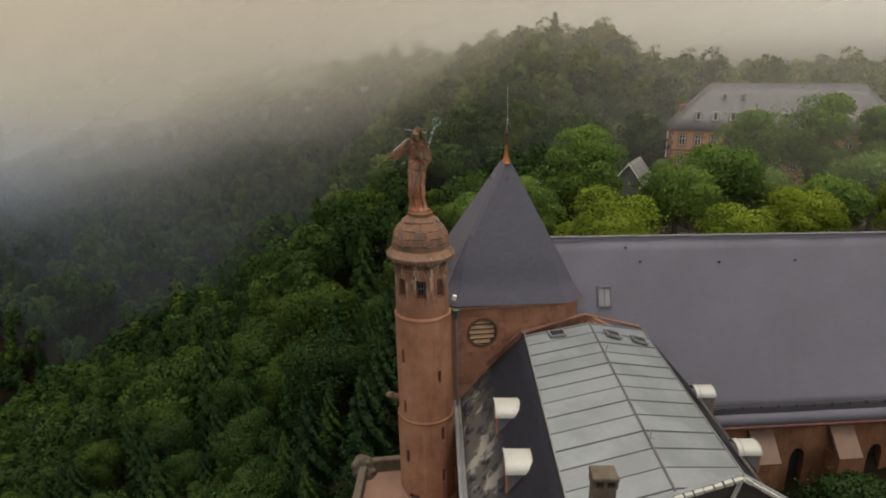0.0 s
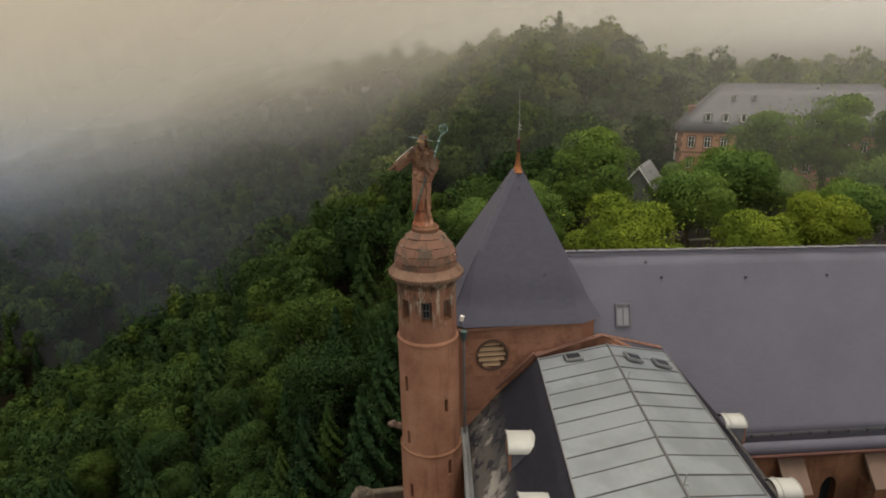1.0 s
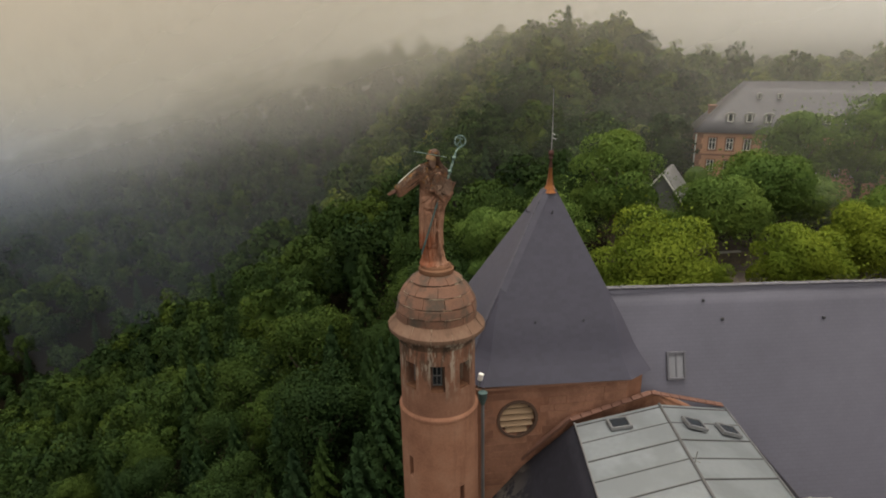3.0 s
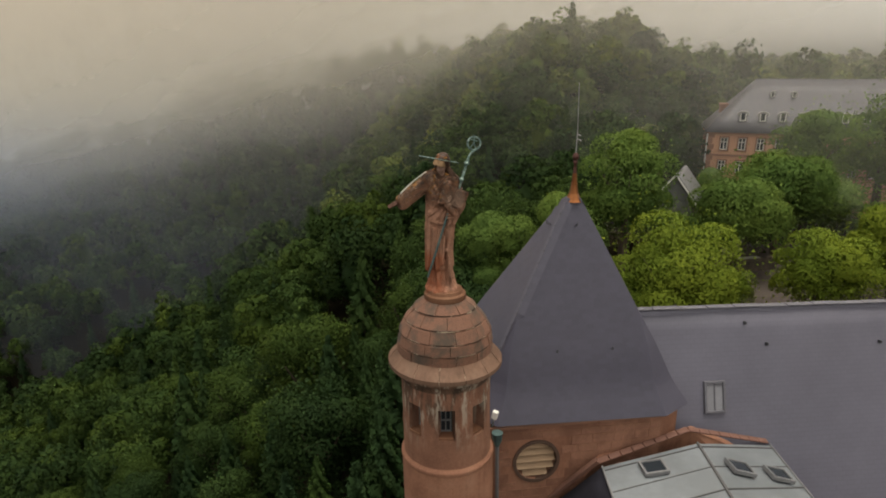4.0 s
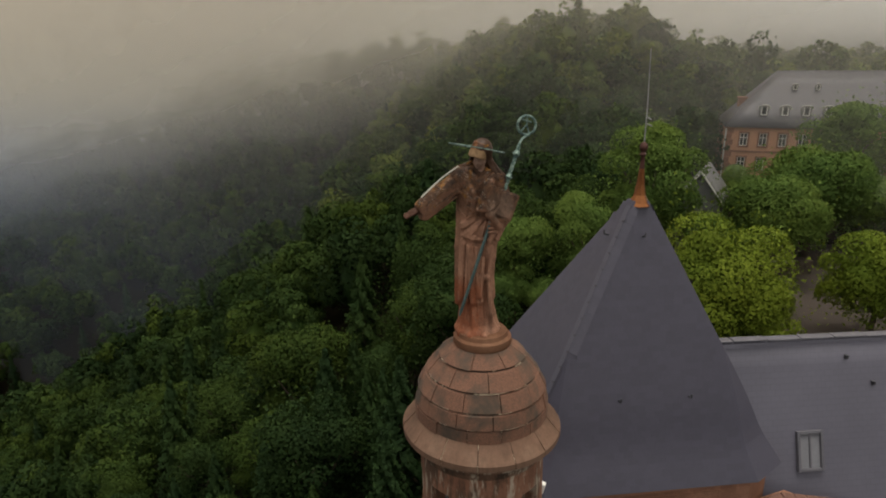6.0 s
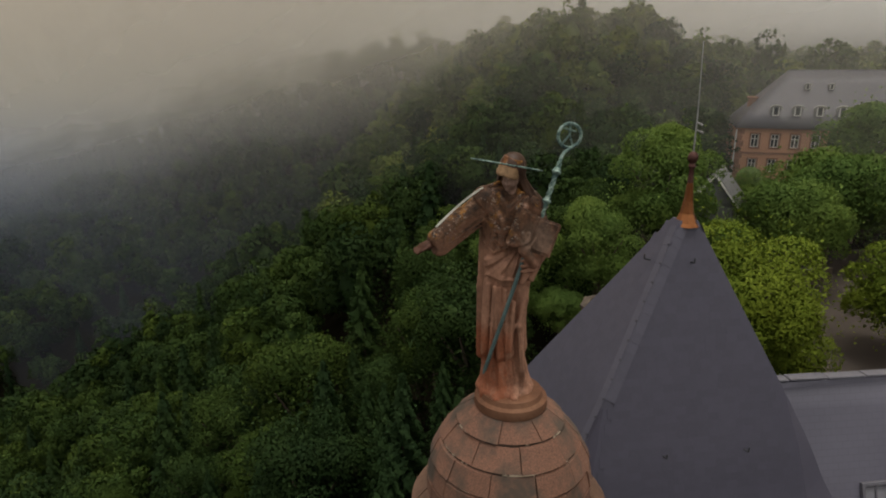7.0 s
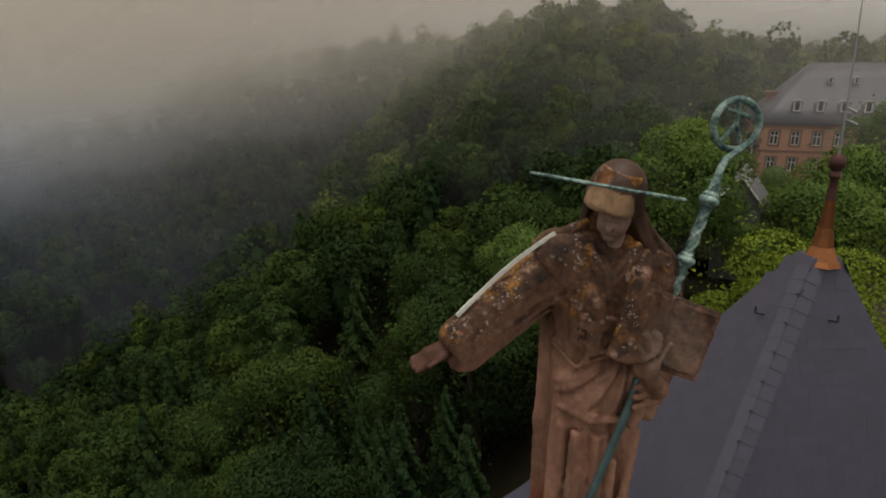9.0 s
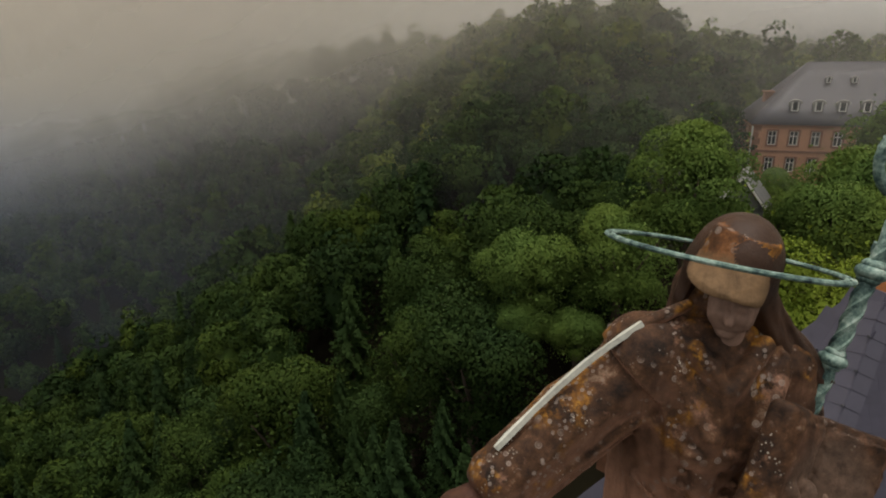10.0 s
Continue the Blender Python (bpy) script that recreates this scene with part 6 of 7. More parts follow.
    for p, q, r in (((-0.42, 0.02, 2.92), (-0.96, -0.14, 2.52), 0.022), ((-0.40, 0.02, 2.74), (-0.94, -0.11, 2.40), 0.026), ((-0.45, 0.07, 2.64), (-0.92, -0.04, 2.30), 0.030), ((-0.36, 0.06, 2.84), (-0.62, -0.06, 2.76), 0.024)):
        st.add(st.limb(p, q, r, r), 0.03)
    st.cut(st.limb((-1.22, -0.10, 2.35), (-1.00, -0.03, 2.43), 0.115, 0.095), 0.015)
    st.add(st.limb((-0.90, 0.0, 2.50), (-1.13, -0.08, 2.42), 0.066, 0.058), 0.02)
    st.add(st.egg((-1.155, -0.085, 2.405), (0.095, 0.075, 0.052)), 0.03)
    for k, (dx, dz) in enumerate(((-0.15, -0.035), (-0.155, -0.055), (-0.145, -0.07), (-0.115, -0.08))):
        st.add(st.limb((-1.17, -0.045 - 0.030 * k, 2.40 - 0.006 * k), (-1.155 + dx, -0.07 - 0.034 * k, 2.40 + dz), 0.024, 0.017), 0.030)
    st.add(st.limb((-1.10, -0.15, 2.42), (-1.20, -0.21, 2.37), 0.023, 0.016), 0.012)
    # left arm bent to hold book and staff, its sleeve hanging open
    st.add(st.limb((0.26, 0.20, 2.90), (0.40, 0.14, 2.36), 0.145, 0.14), 0.07)
    st.add(st.limb((0.40, 0.13, 2.30), (0.16, -0.06, 2.16), 0.115, 0.085), 0.05)
    st.add(st.limb((0.38, 0.12, 2.22), (0.24, 0.0, 1.92), 0.09, 0.045), 0.06)
    st.add(st.limb((0.22, -0.06, 2.14), (0.12, -0.11, 1.90), 0.060, 0.040), 0.04)
    for p, q in (((0.36, 0.02, 2.30), (0.18, -0.08, 1.96)), ((0.40, 0.06, 2.20), (0.27, -0.02, 1.90)), ((0.27, -0.04, 2.24), (0.13, -0.12, 2.02))):
        st.add(st.limb(p, q, 0.022, 0.026), 0.03)
    # gathered cloth under the hand, fanned into pleats with a turned-up edge
    fan = st.egg((-0.10, 0.02, 2.10), (0.27, 0.155, 0.22))
    ang = np.arctan2(x - 0.12, 2.42 - z)
    st.add(fan - 0.016 * np.sin(ang * 16) - 0.006 * np.sin(ang * 37), 0.035)
    st.cut(st.block(pose(-0.12, -0.12, 1.86, 0, 14, 0), (0.34, 0.10, 0.05), 0.02), 0.03)
    for p, q in (((-0.34, -0.02, 1.98), (-0.16, -0.125, 1.94)), ((-0.16, -0.125, 1.94), (0.02, -0.11, 1.93)), ((-0.30, -0.05, 1.99), (-0.13, -0.13, 1.98))):
        st.add(st.limb(p, q, 0.024, 0.028), 0.02)
    # open book against the breast: two boards with a gutter between
    ex, ez = Vector((0.89, 0.20, -0.40)).normalized(), Vector((0.365, 0.24, 0.90))
    ez = (ez - ex * ez.dot(ex)).normalized()
    ey = ez.cross(ex)
    bk = Matrix(((ex.x, ey.x, ez.x, 0.250), (ex.y, ey.y, ez.y, -0.16), (ex.z, ey.z, ez.z, 2.585), (0, 0, 0, 1)))
    for sx, tw in ((-1, 17), (1, -17)):
        st.add(st.block(bk @ pose(sx * 0.154, 0.0, 0, 0, 0, tw), (0.158, 0.034, 0.232), 0.008), 0.006)
        st.add(st.block(bk @ pose(sx * 0.147, -0.026, 0, 0, 0, tw), (0.130, 0.028, 0.202), 0.006), 0.004)
    st.cut(st.limb(tuple(bk @ Vector((0, -0.065, -0.30))), tuple(bk @ Vector((0, -0.065, 0.30))), 0.030, 0.030), 0.010)
    # left hand spread over the foot of the book
    on_book = lambda a, b, c: tuple(bk @ Vector((a, b, c)))
    st.add(st.egg(on_book(-0.09, -0.085, -0.235), (0.085, 0.050, 0.075)), 0.02)
    for k, (dx, dz) in enumerate(((-0.135, 0.075), (-0.085, 0.135), (-0.02, 0.155), (0.05, 0.145))):
        st.add(st.limb(on_book(-0.135 + 0.030 * k, -0.092, -0.21), on_book(-0.125 + 0.028 * k + dx, -0.088, -0.20 + dz), 0.023, 0.016), 0.008)
    st.add(st.limb(on_book(-0.08, -0.08, -0.26), (0.27, -0.10, 2.16), 0.052, 0.075), 0.03)
    for dz in (0.0, -0.07, -0.14):
        st.add(st.limb((0.10, -0.20, 2.22 + dz), (0.30, -0.08, 2.20 + dz), 0.020, 0.028), 0.02)
    # gathers drawn from her left shoulder across the breast to the waist
    for k in range(7):
        a, b, c = (0.20 - 0.045 * k, 0.035 - 0.006 * k, 3.00 - 0.030 * k), (0.06 - 0.035 * k, -0.075, 2.74 - 0.045 * k), (-0.10 - 0.022 * k, -0.095, 2.50 - 0.03 * k)
        st.add(st.limb(a, b, 0.017, 0.024), 0.008)
        st.add(st.limb(b, c, 0.024, 0.014), 0.008)
    # edges of the opened neck
    for a, b in (((-0.20, 0.03, 3.06), (-0.09, -0.06, 2.90)), ((0.10, 0.05, 3.06), (-0.07, -0.06, 2.90)), ((-0.09, -0.06, 2.90), (-0.13, -0.10, 2.60))):
        st.add(st.limb(a, b, 0.020, 0.018), 0.012)
    # veil spread behind the shoulders
    st.add(st.limb((-0.04, 0.30, 3.20), (-0.02, 0.34, 2.75), 0.14, 0.20), 0.02)
    st.add(st.limb((0.25, 0.21, 2.98), (0.36, 0.19, 2.70), 0.09, 0.11), 0.03)
    # short shoulder cape with a raised edge and a carved braid down the breast
    edge = np.interp(z, [2.36, 2.82, 3.13], [-0.29, -0.33, -0.62])
    yoke = np.maximum(np.maximum(st.d - 0.024, (edge - x) * 0.75), np.maximum(2.40 + 0.35 * np.abs(x + 0.16) - z, x - 0.20))
    st.d = np.minimum(st.d, yoke).astype(np.float32)
    for k in range(9):
        for sx in (-0.075, 0.075):
            zz = 3.00 - k * 0.062
            st.add(st.egg((-0.145 + sx * (1 + 0.05 * k), 0.03 - 0.018 * k, zz), (0.022, 0.030, 0.020)), 0.008)
    # worn broken edges
    st.d = (st.d + 0.002 * np.sin(x * 31 + z * 17) * np.sin(y * 37 + z * 23) + 0.0015 * np.sin(x * 67 - y * 51) * np.sin(z * 59)).astype(np.float32)
    return st.mesh()


def head():
    """Veiled head, bowed and turned to her right, on a finer grid; also which part each vertex belongs to."""
    st = Stone((-0.48, -0.26, 2.86), (0.54, 0.50, 3.66), 0.0066)
    m = pose(-0.065, 0.09, 3.36, 0, 0, -20) @ pose(0, 0, 0, 4, 0, 0) @ pose(0, 0, 0, 0, 17, 0)
    fm = pose(-0.045, 0.062, 3.250, 0, 0, -28) @ pose(0, 0, 0, 8, 0, 0) @ pose(0, 0, 0, 0, 8, 0)

    def local(k):
        i = k.inverted()
        return [i[r][0] * st.x + i[r][1] * st.y + i[r][2] * st.z + i[r][3] for r in range(3)]

    def egg(q, c, r):
        return (np.sqrt(sum(((a - b) / d) ** 2 for a, b, d in zip(q, c, r))) - 1) * min(r)

    H, F = local(m), local(fm)
    u, v, w = H
    at, on = (lambda *p: tuple(m @ Vector(p))), (lambda *p: tuple(fm @ Vector(p)))
    x, y, z = st.x, st.y, st.z
    # veil: a cap over the crown, falling behind, over her left shoulder and a little on her right
    veil = egg(H, (0.012, 0.080, 0.040), (0.180, 0.205, 0.205))
    fall = st.limb(at(0.118, 0.060, -0.02), (0.165, 0.165, 3.10), 0.072, 0.080)
    fall = blend(fall, st.limb((0.165, 0.165, 3.10), (0.285, 0.180, 2.93), 0.080, 0.105), 0.03)
    fall = blend(fall, st.limb((0.285, 0.180, 2.93), (0.40, 0.170, 2.80), 0.105, 0.11), 0.03)
    veil = blend(veil, fall, 0.05)
    veil = blend(veil, st.limb(at(0.02, 0.13, -0.02), (-0.02, 0.31, 2.86), 0.15, 0.19), 0.06)
    veil = blend(veil, st.limb(at(-0.108, 0.110, -0.02), (-0.165, 0.25, 3.08), 0.060, 0.075), 0.04)
    drop = np.clip((3.30 - z) / 0.20, 0, 1)
    veil = veil - (0.011 * np.sin(46 * (x - 0.62 * (3.1 - z)) + 1.0) + 0.004 * np.sin(95 * (x - 0.5 * (3.1 - z)) + 20 * y)) * drop
    hollow = np.maximum(egg(H, (-0.012, -0.150, -0.165), (0.140, 0.255, 0.250)), w - 0.05)
    veil = -np.minimum(-veil, hollow)
    # stiff brow band: flat-fronted, sloping back to the crown, with a sharp lower edge
    lean = np.maximum(0, w + 0.020)
    ra, rb = 0.156 - 0.14 * lean, 0.180 - 0.56 * lean
    shell = ((np.abs((u + 0.002) / ra) ** 2.4 + np.abs(v / rb) ** 2.4) ** (1 / 2.4) - 1) * 0.158
    band = np.maximum(np.maximum(shell, w - 0.19), np.maximum(-0.044 + 0.007 * np.sin(u * 22 + 0.7) - w, v - 0.03))
    band = np.maximum(band, -np.maximum(shell + 0.024, w - 0.0))
    # the face, kept plain: brow, nose, cheeks, closed mouth, chin
    face = egg(F, (0, 0.0, 0.0), (0.097, 0.110, 0.128))
    face = blend(face, st.limb(on(0, -0.098, 0.040), on(0, -0.124, -0.030), 0.012, 0.019), 0.022)
    face = blend(face, egg(F, (0, -0.066, -0.104), (0.042, 0.038, 0.030)), 0.025)
    for k in (-1, 1):
        face = blend(face, egg(F, (k * 0.048, -0.062, -0.035), (0.036, 0.034, 0.045)), 0.03)
        face = carve(face, egg(F, (k * 0.042, -0.118, 0.012), (0.028, 0.020, 0.016)), 0.016)
    face = blend(face, st.limb(on(-0.026, -0.095, -0.066), on(0.026, -0.095, -0.066), 0.009, 0.009), 0.014)
    face = carve(face, st.limb(on(-0.028, -0.108, -0.062), on(0.028, -0.108, -0.062), 0.004, 0.004), 0.006)
    face = blend(face, st.limb((-0.030, 0.095, 3.16), (-0.050, 0.150, 2.93), 0.066, 0.090), 0.015)
    # collar standing up towards the veil on her right
    stand = st.limb((-0.195, 0.150, 3.205), (-0.40, 0.115, 3.125), 0.024, 0.034)
    st.d = np.minimum(np.minimum(veil, band), np.minimum(face, stand)).astype(np.float32)
    v_out, f_out = st.mesh()
    cell = tuple(np.clip(np.round((v_out - st.lo) / st.step).astype(int), 0, np.array(st.d.shape) - 1).T)
    kind = np.argmin(np.stack([veil[cell], band[cell], face[cell], stand[cell]]), 0)
    return v_out, f_out, kind


def tube(bm, pts, radius, sides=8, closed=False):
    """A bent bar of even thickness along a line of points."""
    pts = [Vector(p) for p in pts]
    n = len(pts)
    rings, ref = [], Vector((0.13, 0.21, 0.97))
    for i, p in enumerate(pts):
        d = (pts[(i + 1) % n] - pts[i - 1]) if closed else (pts[min(i + 1, n - 1)] - pts[max(i - 1, 0)])
        d.normalize()
        u = (ref - d * ref.dot(d)).normalized()
        w = d.cross(u)
        rr = radius(i / (n - 1)) if callable(radius) else radius
        rings.append([bm.verts.new(p + (u * math.cos(a) + w * math.sin(a)) * rr) for a in [2 * math.pi * k / sides for k in range(sides)]])
    for i in range(n if closed else n - 1):
        p, q = rings[i], rings[(i + 1) % n]
        for k in range(sides):
            bm.faces.new((p[k], p[(k + 1) % sides], q[(k + 1) % sides], q[k]))
    if not closed:
        bm.faces.new(rings[0][::-1]), bm.faces.new(rings[-1])


def bronze_rods():
    """Staff with its crook, halo and the metal strip on the sleeve, as vertex and face arrays."""
    bm = bmesh.new()
    tube(bm, [(-0.385, -0.20, 0.58), (-0.36, -0.19, 0.66), (-0.15, -0.185, 1.33), (0.06, -0.175, 2.02), (0.13, -0.12, 2.24)], lambda t: 0.014 + 0.014 * min(1, t * 4), 12)
    n_dark = len(bm.faces)
    lo, hi = Vector((0.30, 0.06, 2.52)), Vector((0.60, 0.165, 3.46))
    axis = (hi - lo).normalized()
    side = axis.orthogonal().normalized()
    tube(bm, [lo, (lo + hi) / 2, hi], 0.030, 12)
    for turn in (0, 2.094, 4.189):
        tube(bm, [lo + (hi - lo) * (k / 47) + (Matrix.Rotation(turn + k * 0.40, 3, axis) @ side) * 0.028 for k in range(48)], 0.011, 5)
    for t, r in ((0.468, 0.060), (0.44, 0.043), (0.50, 0.043), (0.872, 0.064), (0.845, 0.047), (0.905, 0.050)):
        bmesh.ops.create_icosphere(bm, subdivisions=3, radius=r, matrix=Matrix.Translation(lo + (hi - lo) * t) @ axis.to_track_quat("Z", "Y").to_matrix().to_4x4() @ Matrix.Diagonal((1, 1, 0.62, 1)))
    # crook: short stem, a bend, then a ring with a cross inside
    c, r = Vector((0.735, 0.29, 3.79)), 0.155
    ex, ez = Vector((0.97, 0.16, -0.06)).normalized(), Vector((0.05, 0.05, 1.0)).normalized()
    path = [hi - axis * 0.03, hi, Vector((0.625, 0.19, 3.53)), Vector((0.665, 0.22, 3.585)), Vector((0.73, 0.25, 3.62)), Vector((0.80, 0.28, 3.66))]
    path += [c + ex * (r * math.cos(t)) + ez * (r * math.sin(t)) for t in np.linspace(-0.75, 5.2, 44)]
    tube(bm, path, 0.023, 8)
    for k in range(0, 44, 2):
        t = -0.75 + 5.95 * k / 43
        bmesh.ops.create_icosphere(bm, subdivisions=1, radius=0.026, matrix=Matrix.Translation(c + ex * (r * math.cos(t)) + ez * (r * math.sin(t))))
    for t in (4.0, 5.1):
        tube(bm, [c + ez * 0.01, c + ex * (r * math.cos(t)) + ez * (r * math.sin(t))], 0.014, 6)
    tube(bm, [c - ez * 0.01, c + ez * 0.135], 0.015, 6)
    tube(bm, [c + ex * 0.085 + ez * 0.055, c - ex * 0.085 + ez * 0.095], 0.014, 6)
    # halo: a thin double hoop, tipped down towards her left and the front raised
    hc = Vector((-0.10, 0.10, 3.445))
    hx, hy = Vector((0.983, 0.0, -0.180)), Vector((0.0, 0.988, -0.150))
    for rr, w in ((0.468, 0.010), (0.443, 0.009)):
        tube(bm, [hc + hx * rr * math.cos(t) + hy * rr * math.sin(t) for t in np.linspace(0, 2 * math.pi, 72, endpoint=False)], w, 8, True)
    for k in range(8):
        t = k * math.pi / 4 + 0.3
        tube(bm, [hc + hx * 0.44 * math.cos(t) + hy * 0.44 * math.sin(t), hc + hx * 0.47 * math.cos(t) + hy * 0.47 * math.sin(t)], 0.008, 5)
    n_green = len(bm.faces)
    strip = [Vector(p) for p in ((-0.40, 0.09, 3.145), (-0.47, 0.08, 3.10), (-0.55, 0.06, 3.05), (-0.64, 0.045, 2.985), (-0.75, 0.02, 2.895), (-0.86, -0.015, 2.80), (-0.97, -0.05, 2.70), (-1.02, -0.065, 2.65))]
    prev = None
    for i, p in enumerate(strip):
        d = (strip[min(i + 1, 7)] - strip[max(i - 1, 0)]).normalized()
        u = d.cross(Vector((0.3, 0.2, 1))).normalized()
        w = u.cross(d)
        q = [bm.verts.new(p + u * su * (0.010 + 0.004 * math.sin(i * 2.3)) + w * (sw * 0.012 + 0.004)) for su, sw in ((-1, -1), (1, -1), (1, 1), (-1, 1))]
        if prev:
            for k in range(4):
                bm.faces.new((prev[k], prev[(k + 1) % 4], q[(k + 1) % 4], q[k]))
        prev = q
    bm.verts.index_update()
    bmesh.ops.recalc_face_normals(bm, faces=bm.faces)
    v = np.array([w.co[:] for w in bm.verts])
    f = [[w.index for w in q.verts] for q in bm.faces]
    bm.free()
    return v, f, n_green, n_dark


sv, sf = figure()
hv, hf, head_kind = head()
body_faces = len(sf)
sf = np.concatenate([sf, hf + len(sv)])
sv = np.concatenate([sv, hv])
rv, rf, n_green, n_dark = bronze_rods()
allf = [tuple(q) for q in sf.tolist()] + [tuple(i + len(sv) for i in q) for q in rf]
me = bpy.data.meshes.new("statue")
me.from_pydata(np.concatenate([sv, rv]).tolist(), [], allf)
for mt in (STATUE_STONE, VERDIGRIS, LIMED, DARK_BRONZE, VEIL_STONE, BAND_STONE, FACE_STONE):
    me.materials.append(mt)
slots = np.zeros(len(allf), np.int32)
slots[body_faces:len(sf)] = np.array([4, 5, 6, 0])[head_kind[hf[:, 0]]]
slots[len(sf):] = 1
slots[len(sf):len(sf) + n_dark] = 3
slots[len(sf) + n_green:] = 2
me.polygons.foreach_set("material_index", slots)
me.shade_smooth()
me.set_sharp_from_angle(angle=radians(42))
statue = new("statue", me)
tagged(statue, "weathered red sandstone robed statue with lichen, bronze halo and crozier", "statue")


# ---- slates of the spire ----
def slate_rows():
    """Place, turn and width of every slate, course by course, face by face."""
    out = []
    rng = random.Random(21)
    for face, (c0, c1) in enumerate(((5, 0), (1, 2), (3, 4), (4, 5))):
        t, row = 0.004, 0
        while t < (0.925 if face < 4 else PROUD_TOP - 0.03):
            a, b = spire_edge(c0, t), spire_edge(c1, t)
            dt = 0.0215
            a2, b2 = spire_edge(c0, min(t + dt, 0.94)), spire_edge(c1, min(t + dt, 0.94))
            along = (b - a).normalized()
            up = ((a2 + b2) / 2 - (a + b) / 2)
            up = (up - along * up.dot(along)).normalized()
            nrm = along.cross(up).normalized()
            n = max(1, round((b - a).length / 0.235))
            for k in range(n):
                s = (k + (1.0 if row % 2 else 0.5)) / n
                if not 0.13 < s * (b - a).length < (b - a).length - 0.13:
                    continue
                p = a.lerp(b, s) + nrm * (0.010 + rng.uniform(-0.001, 0.001)) + up * rng.uniform(-0.003, 0.003)
                out.append((face, t, p, along * ((b - a).length / n / 0.2345), up, nrm))
            t += dt
            row += 1
    return out


def slate_shape():
    w, h, lo, hi = 0.1165, 0.205, 0.0005, -0.0030
    v = [(-w, -0.02, lo), (w, -0.02, lo), (w, h, hi), (-w, h, hi), (-w, -0.02, lo - 0.007), (w, -0.02, lo - 0.007), (w, h, hi - 0.006), (-w, h, hi - 0.006)]
    f = [(0, 1, 2, 3), (4, 5, 1, 0), (5, 6, 2, 1), (7, 4, 0, 3)]
    return v, f


shape_v, shape_f = slate_shape()
slate_mesh = bpy.data.meshes.new("slate")
slate_mesh.from_pydata(shape_v, [], shape_f)
slate_mesh.materials.append(SLATE)
rest_v, rest_f, single = [], [], 0
for face, t, p, along, up, nrm in slate_rows():
    m = Matrix(((along.x, up.x, nrm.x, p.x), (along.y, up.y, nrm.y, p.y), (along.z, up.z, nrm.z, p.z), (0, 0, 0, 1)))
    if face in (0, 1) and t > 0.52 and single < 300:
        single += 1
        o = new("slate", slate_mesh)
        o.parent = spire_roof
        o.matrix_local = m
    else:
        k = len(rest_v)
        rest_v += [m @ Vector(q) for q in shape_v]
        rest_f += [tuple(i + k for i in q) for q in shape_f]
SLATE_JOINED = piece_material("slate_courses", (0.052, 0.049, 0.069), 0.55, 0.12, 3.0, bump=0.2, random_from="Island")
field = mesh_object("slate_field", rest_v, rest_f, SLATE_JOINED, spire_roof)
field["kind"] = "stuff"
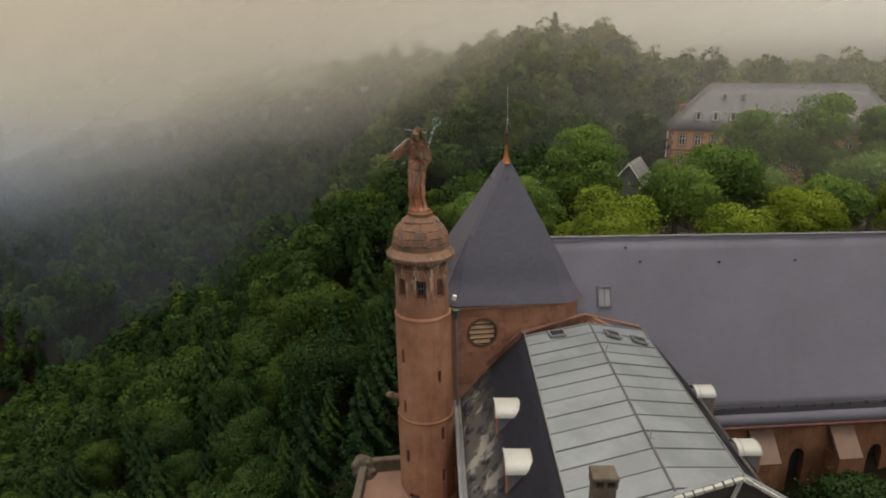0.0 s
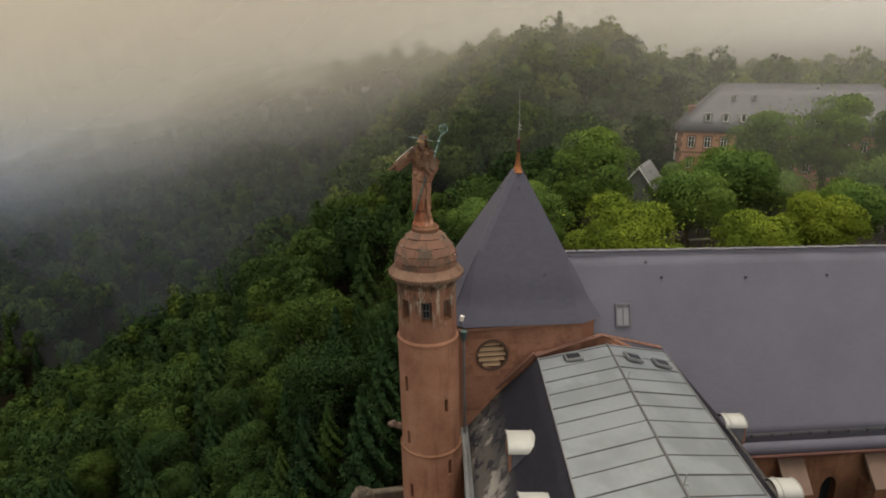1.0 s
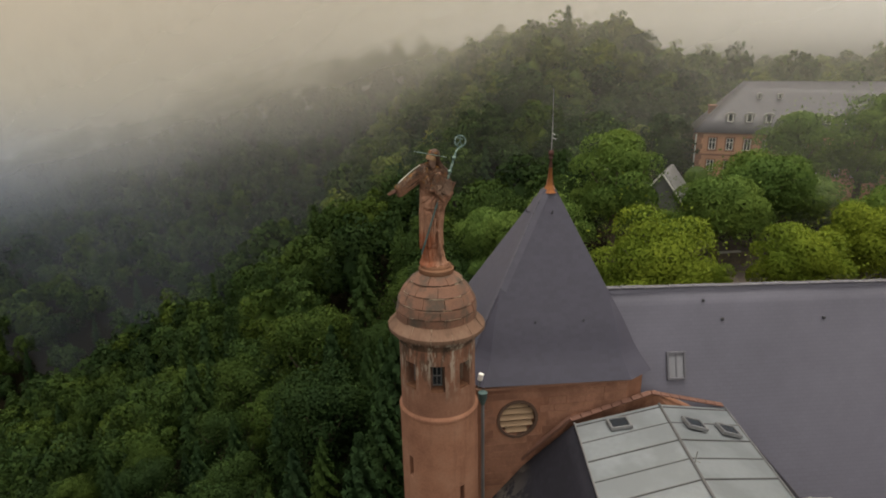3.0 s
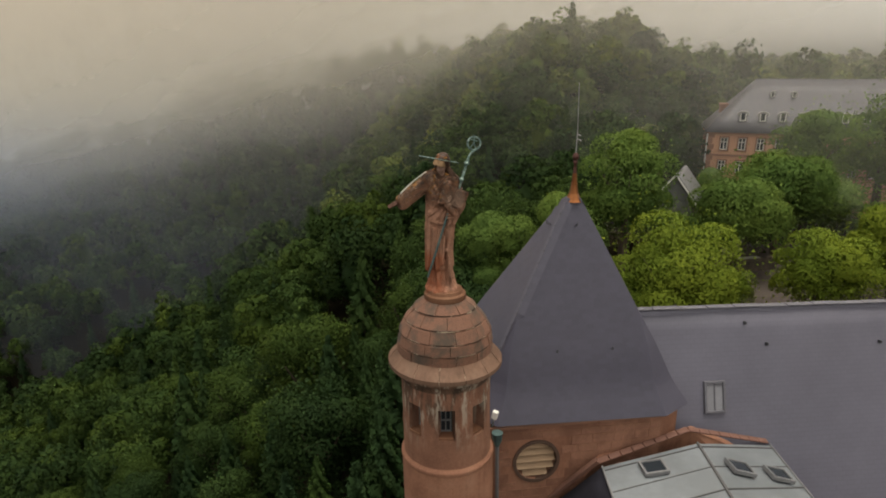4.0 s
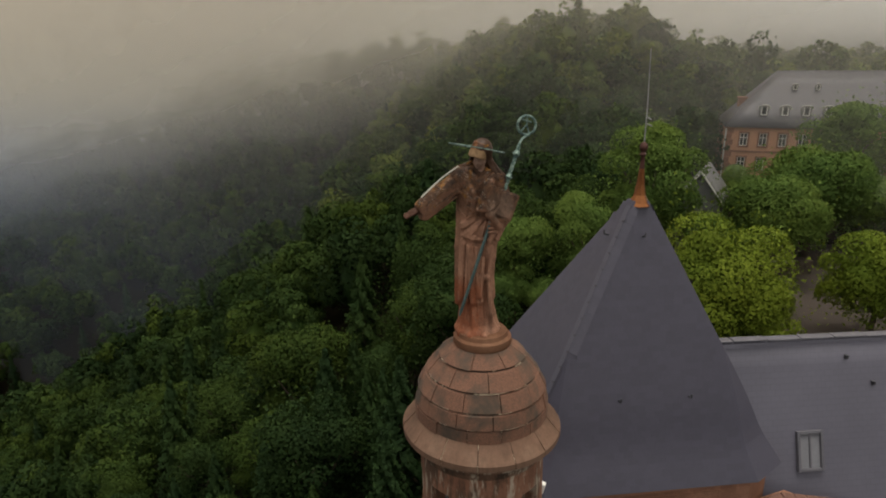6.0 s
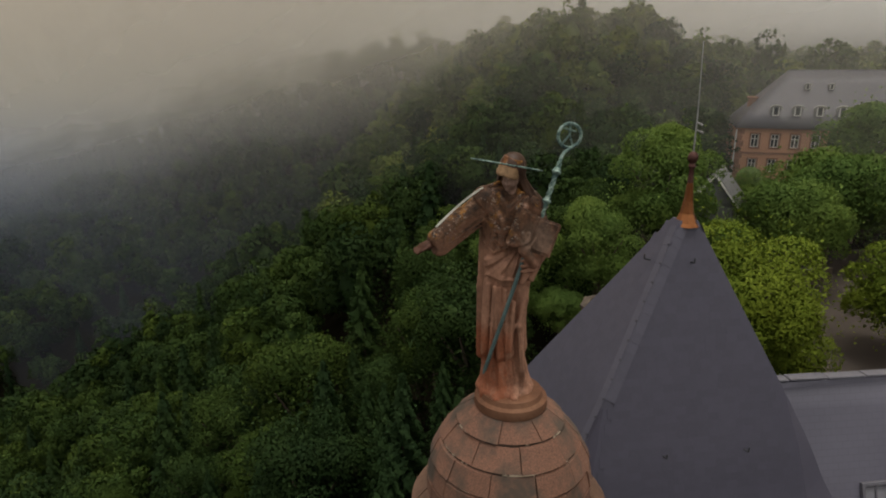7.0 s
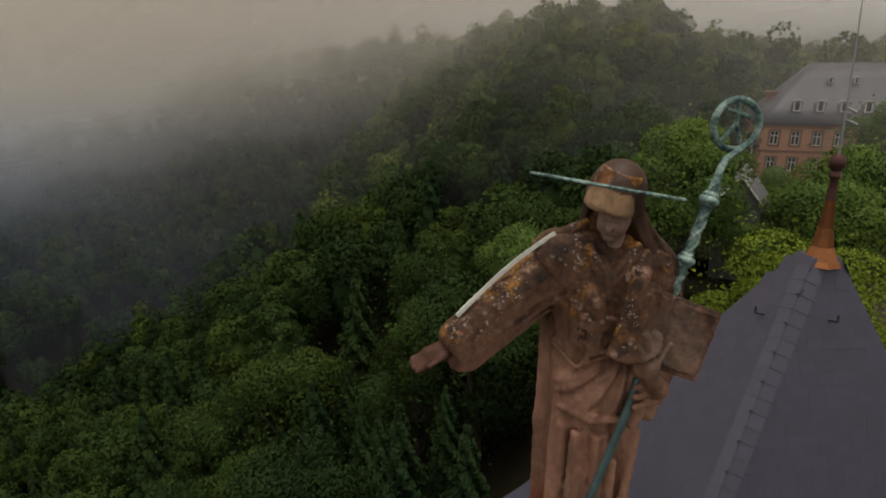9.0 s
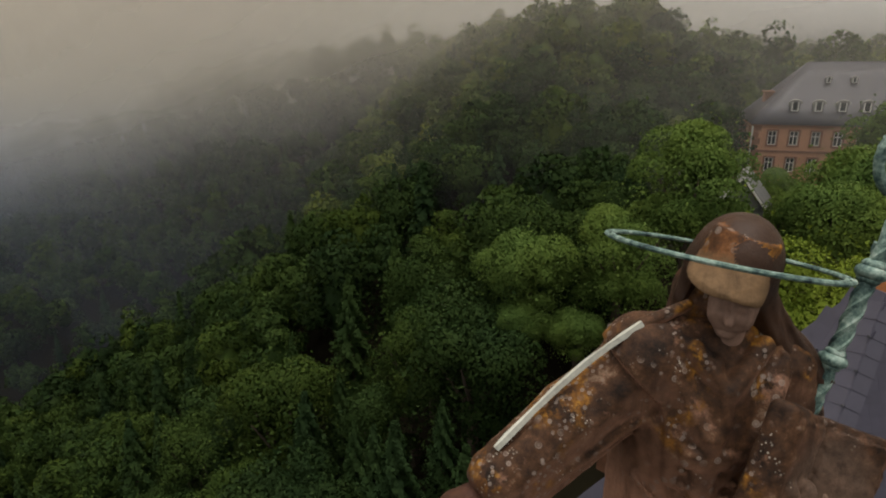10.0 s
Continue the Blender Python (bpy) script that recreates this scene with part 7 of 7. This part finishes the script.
# hips: overlapping strips on both sides of the edge, held by dark studs
for hip, fa, fb in ((0, 5, 2),):
    for k in range(0, 36):
        t0, t1 = 0.93 * k / 36, 0.93 * (k + 1.06) / 36
        p, q = spire_edge(hip, t0), spire_edge(hip, min(t1, 0.95))
        for other in (fa, fb):
            o0 = (spire_edge(other, t0) - p)
            run = (q - p).normalized()
            o0 = (o0 - run * o0.dot(run)).normalized()
            out_n = run.cross(o0) if run.cross(o0).dot(p - Vector((TIP.x, TIP.y, p.z))) > 0 else o0.cross(run)
            lift = out_n * 0.032
            wide = 0.20
            bm = bmesh.new()
            vs = [bm.verts.new(w) for w in (p + lift + o0 * -0.035, q + lift * 0.8 + o0 * -0.035, q + lift * 0.8 + o0 * wide, p + lift + o0 * wide, p + lift * 0.4, q + lift * 0.4, q + lift * 0.3 + o0 * wide, p + lift * 0.3 + o0 * wide)]
            for f in ((0, 1, 2, 3), (3, 2, 6, 7), (0, 3, 7, 4)):
                bm.faces.new([vs[i] for i in f])
            part("hip_slate", bm, HIP_SLATE, spire_roof)
        if k % 2 == 0:
            stud = bmesh.new()
            rod(stud, p + Vector((0, 0, 0.02)) + (p - Vector((TIP.x, TIP.y, p.z))).normalized() * 0.02, p + (p - Vector((TIP.x, TIP.y, p.z))).normalized() * 0.07 + Vector((0, 0, 0.035)), 0.017, 0.017, 6)
            part("hip_stud", stud, IRON, spire_roof)
for corner_a, corner_b, s, t in ((CFL, CFR, 0.50, 0.83), (BL, CFL, 0.55, 0.82), (CFL, CFR, 0.35, 0.30), (CFL, CFR, 0.70, 0.30)):
    p = spire_point(corner_a, t).lerp(spire_point(corner_b, t), s)
    nn = (spire_point(corner_b, t) - spire_point(corner_a, t)).cross(Vector((0, 0, 1))).normalized()
    hook = bmesh.new()
    rod(hook, p, p + nn * 0.14 + Vector((0, 0, 0.03)), 0.02, 0.02, 6)
    rod(hook, p + nn * 0.14 + Vector((0, 0, 0.03)), p + nn * 0.14 + Vector((0, 0, 0.13)), 0.02, 0.015, 6)
    part("ladder_hook", hook, IRON, spire_roof)


# ---- ashlar of the bell tower's front ----
def ashlar_blocks():
    """Blocks in courses on the front wall, as (place, width, height), leaving the round louvre free."""
    rng = random.Random(31)
    width = (WFR - WFL).length
    z, row = -5.05, 0
    while z > -9.0:
        h = (0.30, 0.26, 0.34, 0.28)[row % 4]
        s = -rng.uniform(0.0, 0.4)
        while s < width:
            w = rng.uniform(0.42, 0.74)
            s0, s1 = max(s, 0.01), min(s + w, width - 0.01)
            mid, zm = (s0 + s1) / 2, z - h / 2
            clear = max(abs(mid - OC) - (s1 - s0) / 2, 0) ** 2 + max(abs(zm + 6.42) - h / 2, 0) ** 2 > 0.77 ** 2
            if s1 - s0 > 0.1 and clear:
                yield mid, zm, s1 - s0, h, rng.uniform(0.008, 0.020)
            s += w
        z -= h
        row += 1


yaw = math.degrees(math.atan2(U.y, U.x))
for mid, zm, w, h, proud in ashlar_blocks():
    c = WFL + U * mid + NF * (proud - 0.05)
    part("stone", box(bmesh.new(), Matrix.Translation((c.x, c.y, zm)) @ pose(0, 0, 0, 0, 0, yaw), (w - 0.014, 0.10, h - 0.014), 0.006), ASHLAR, front_wall)
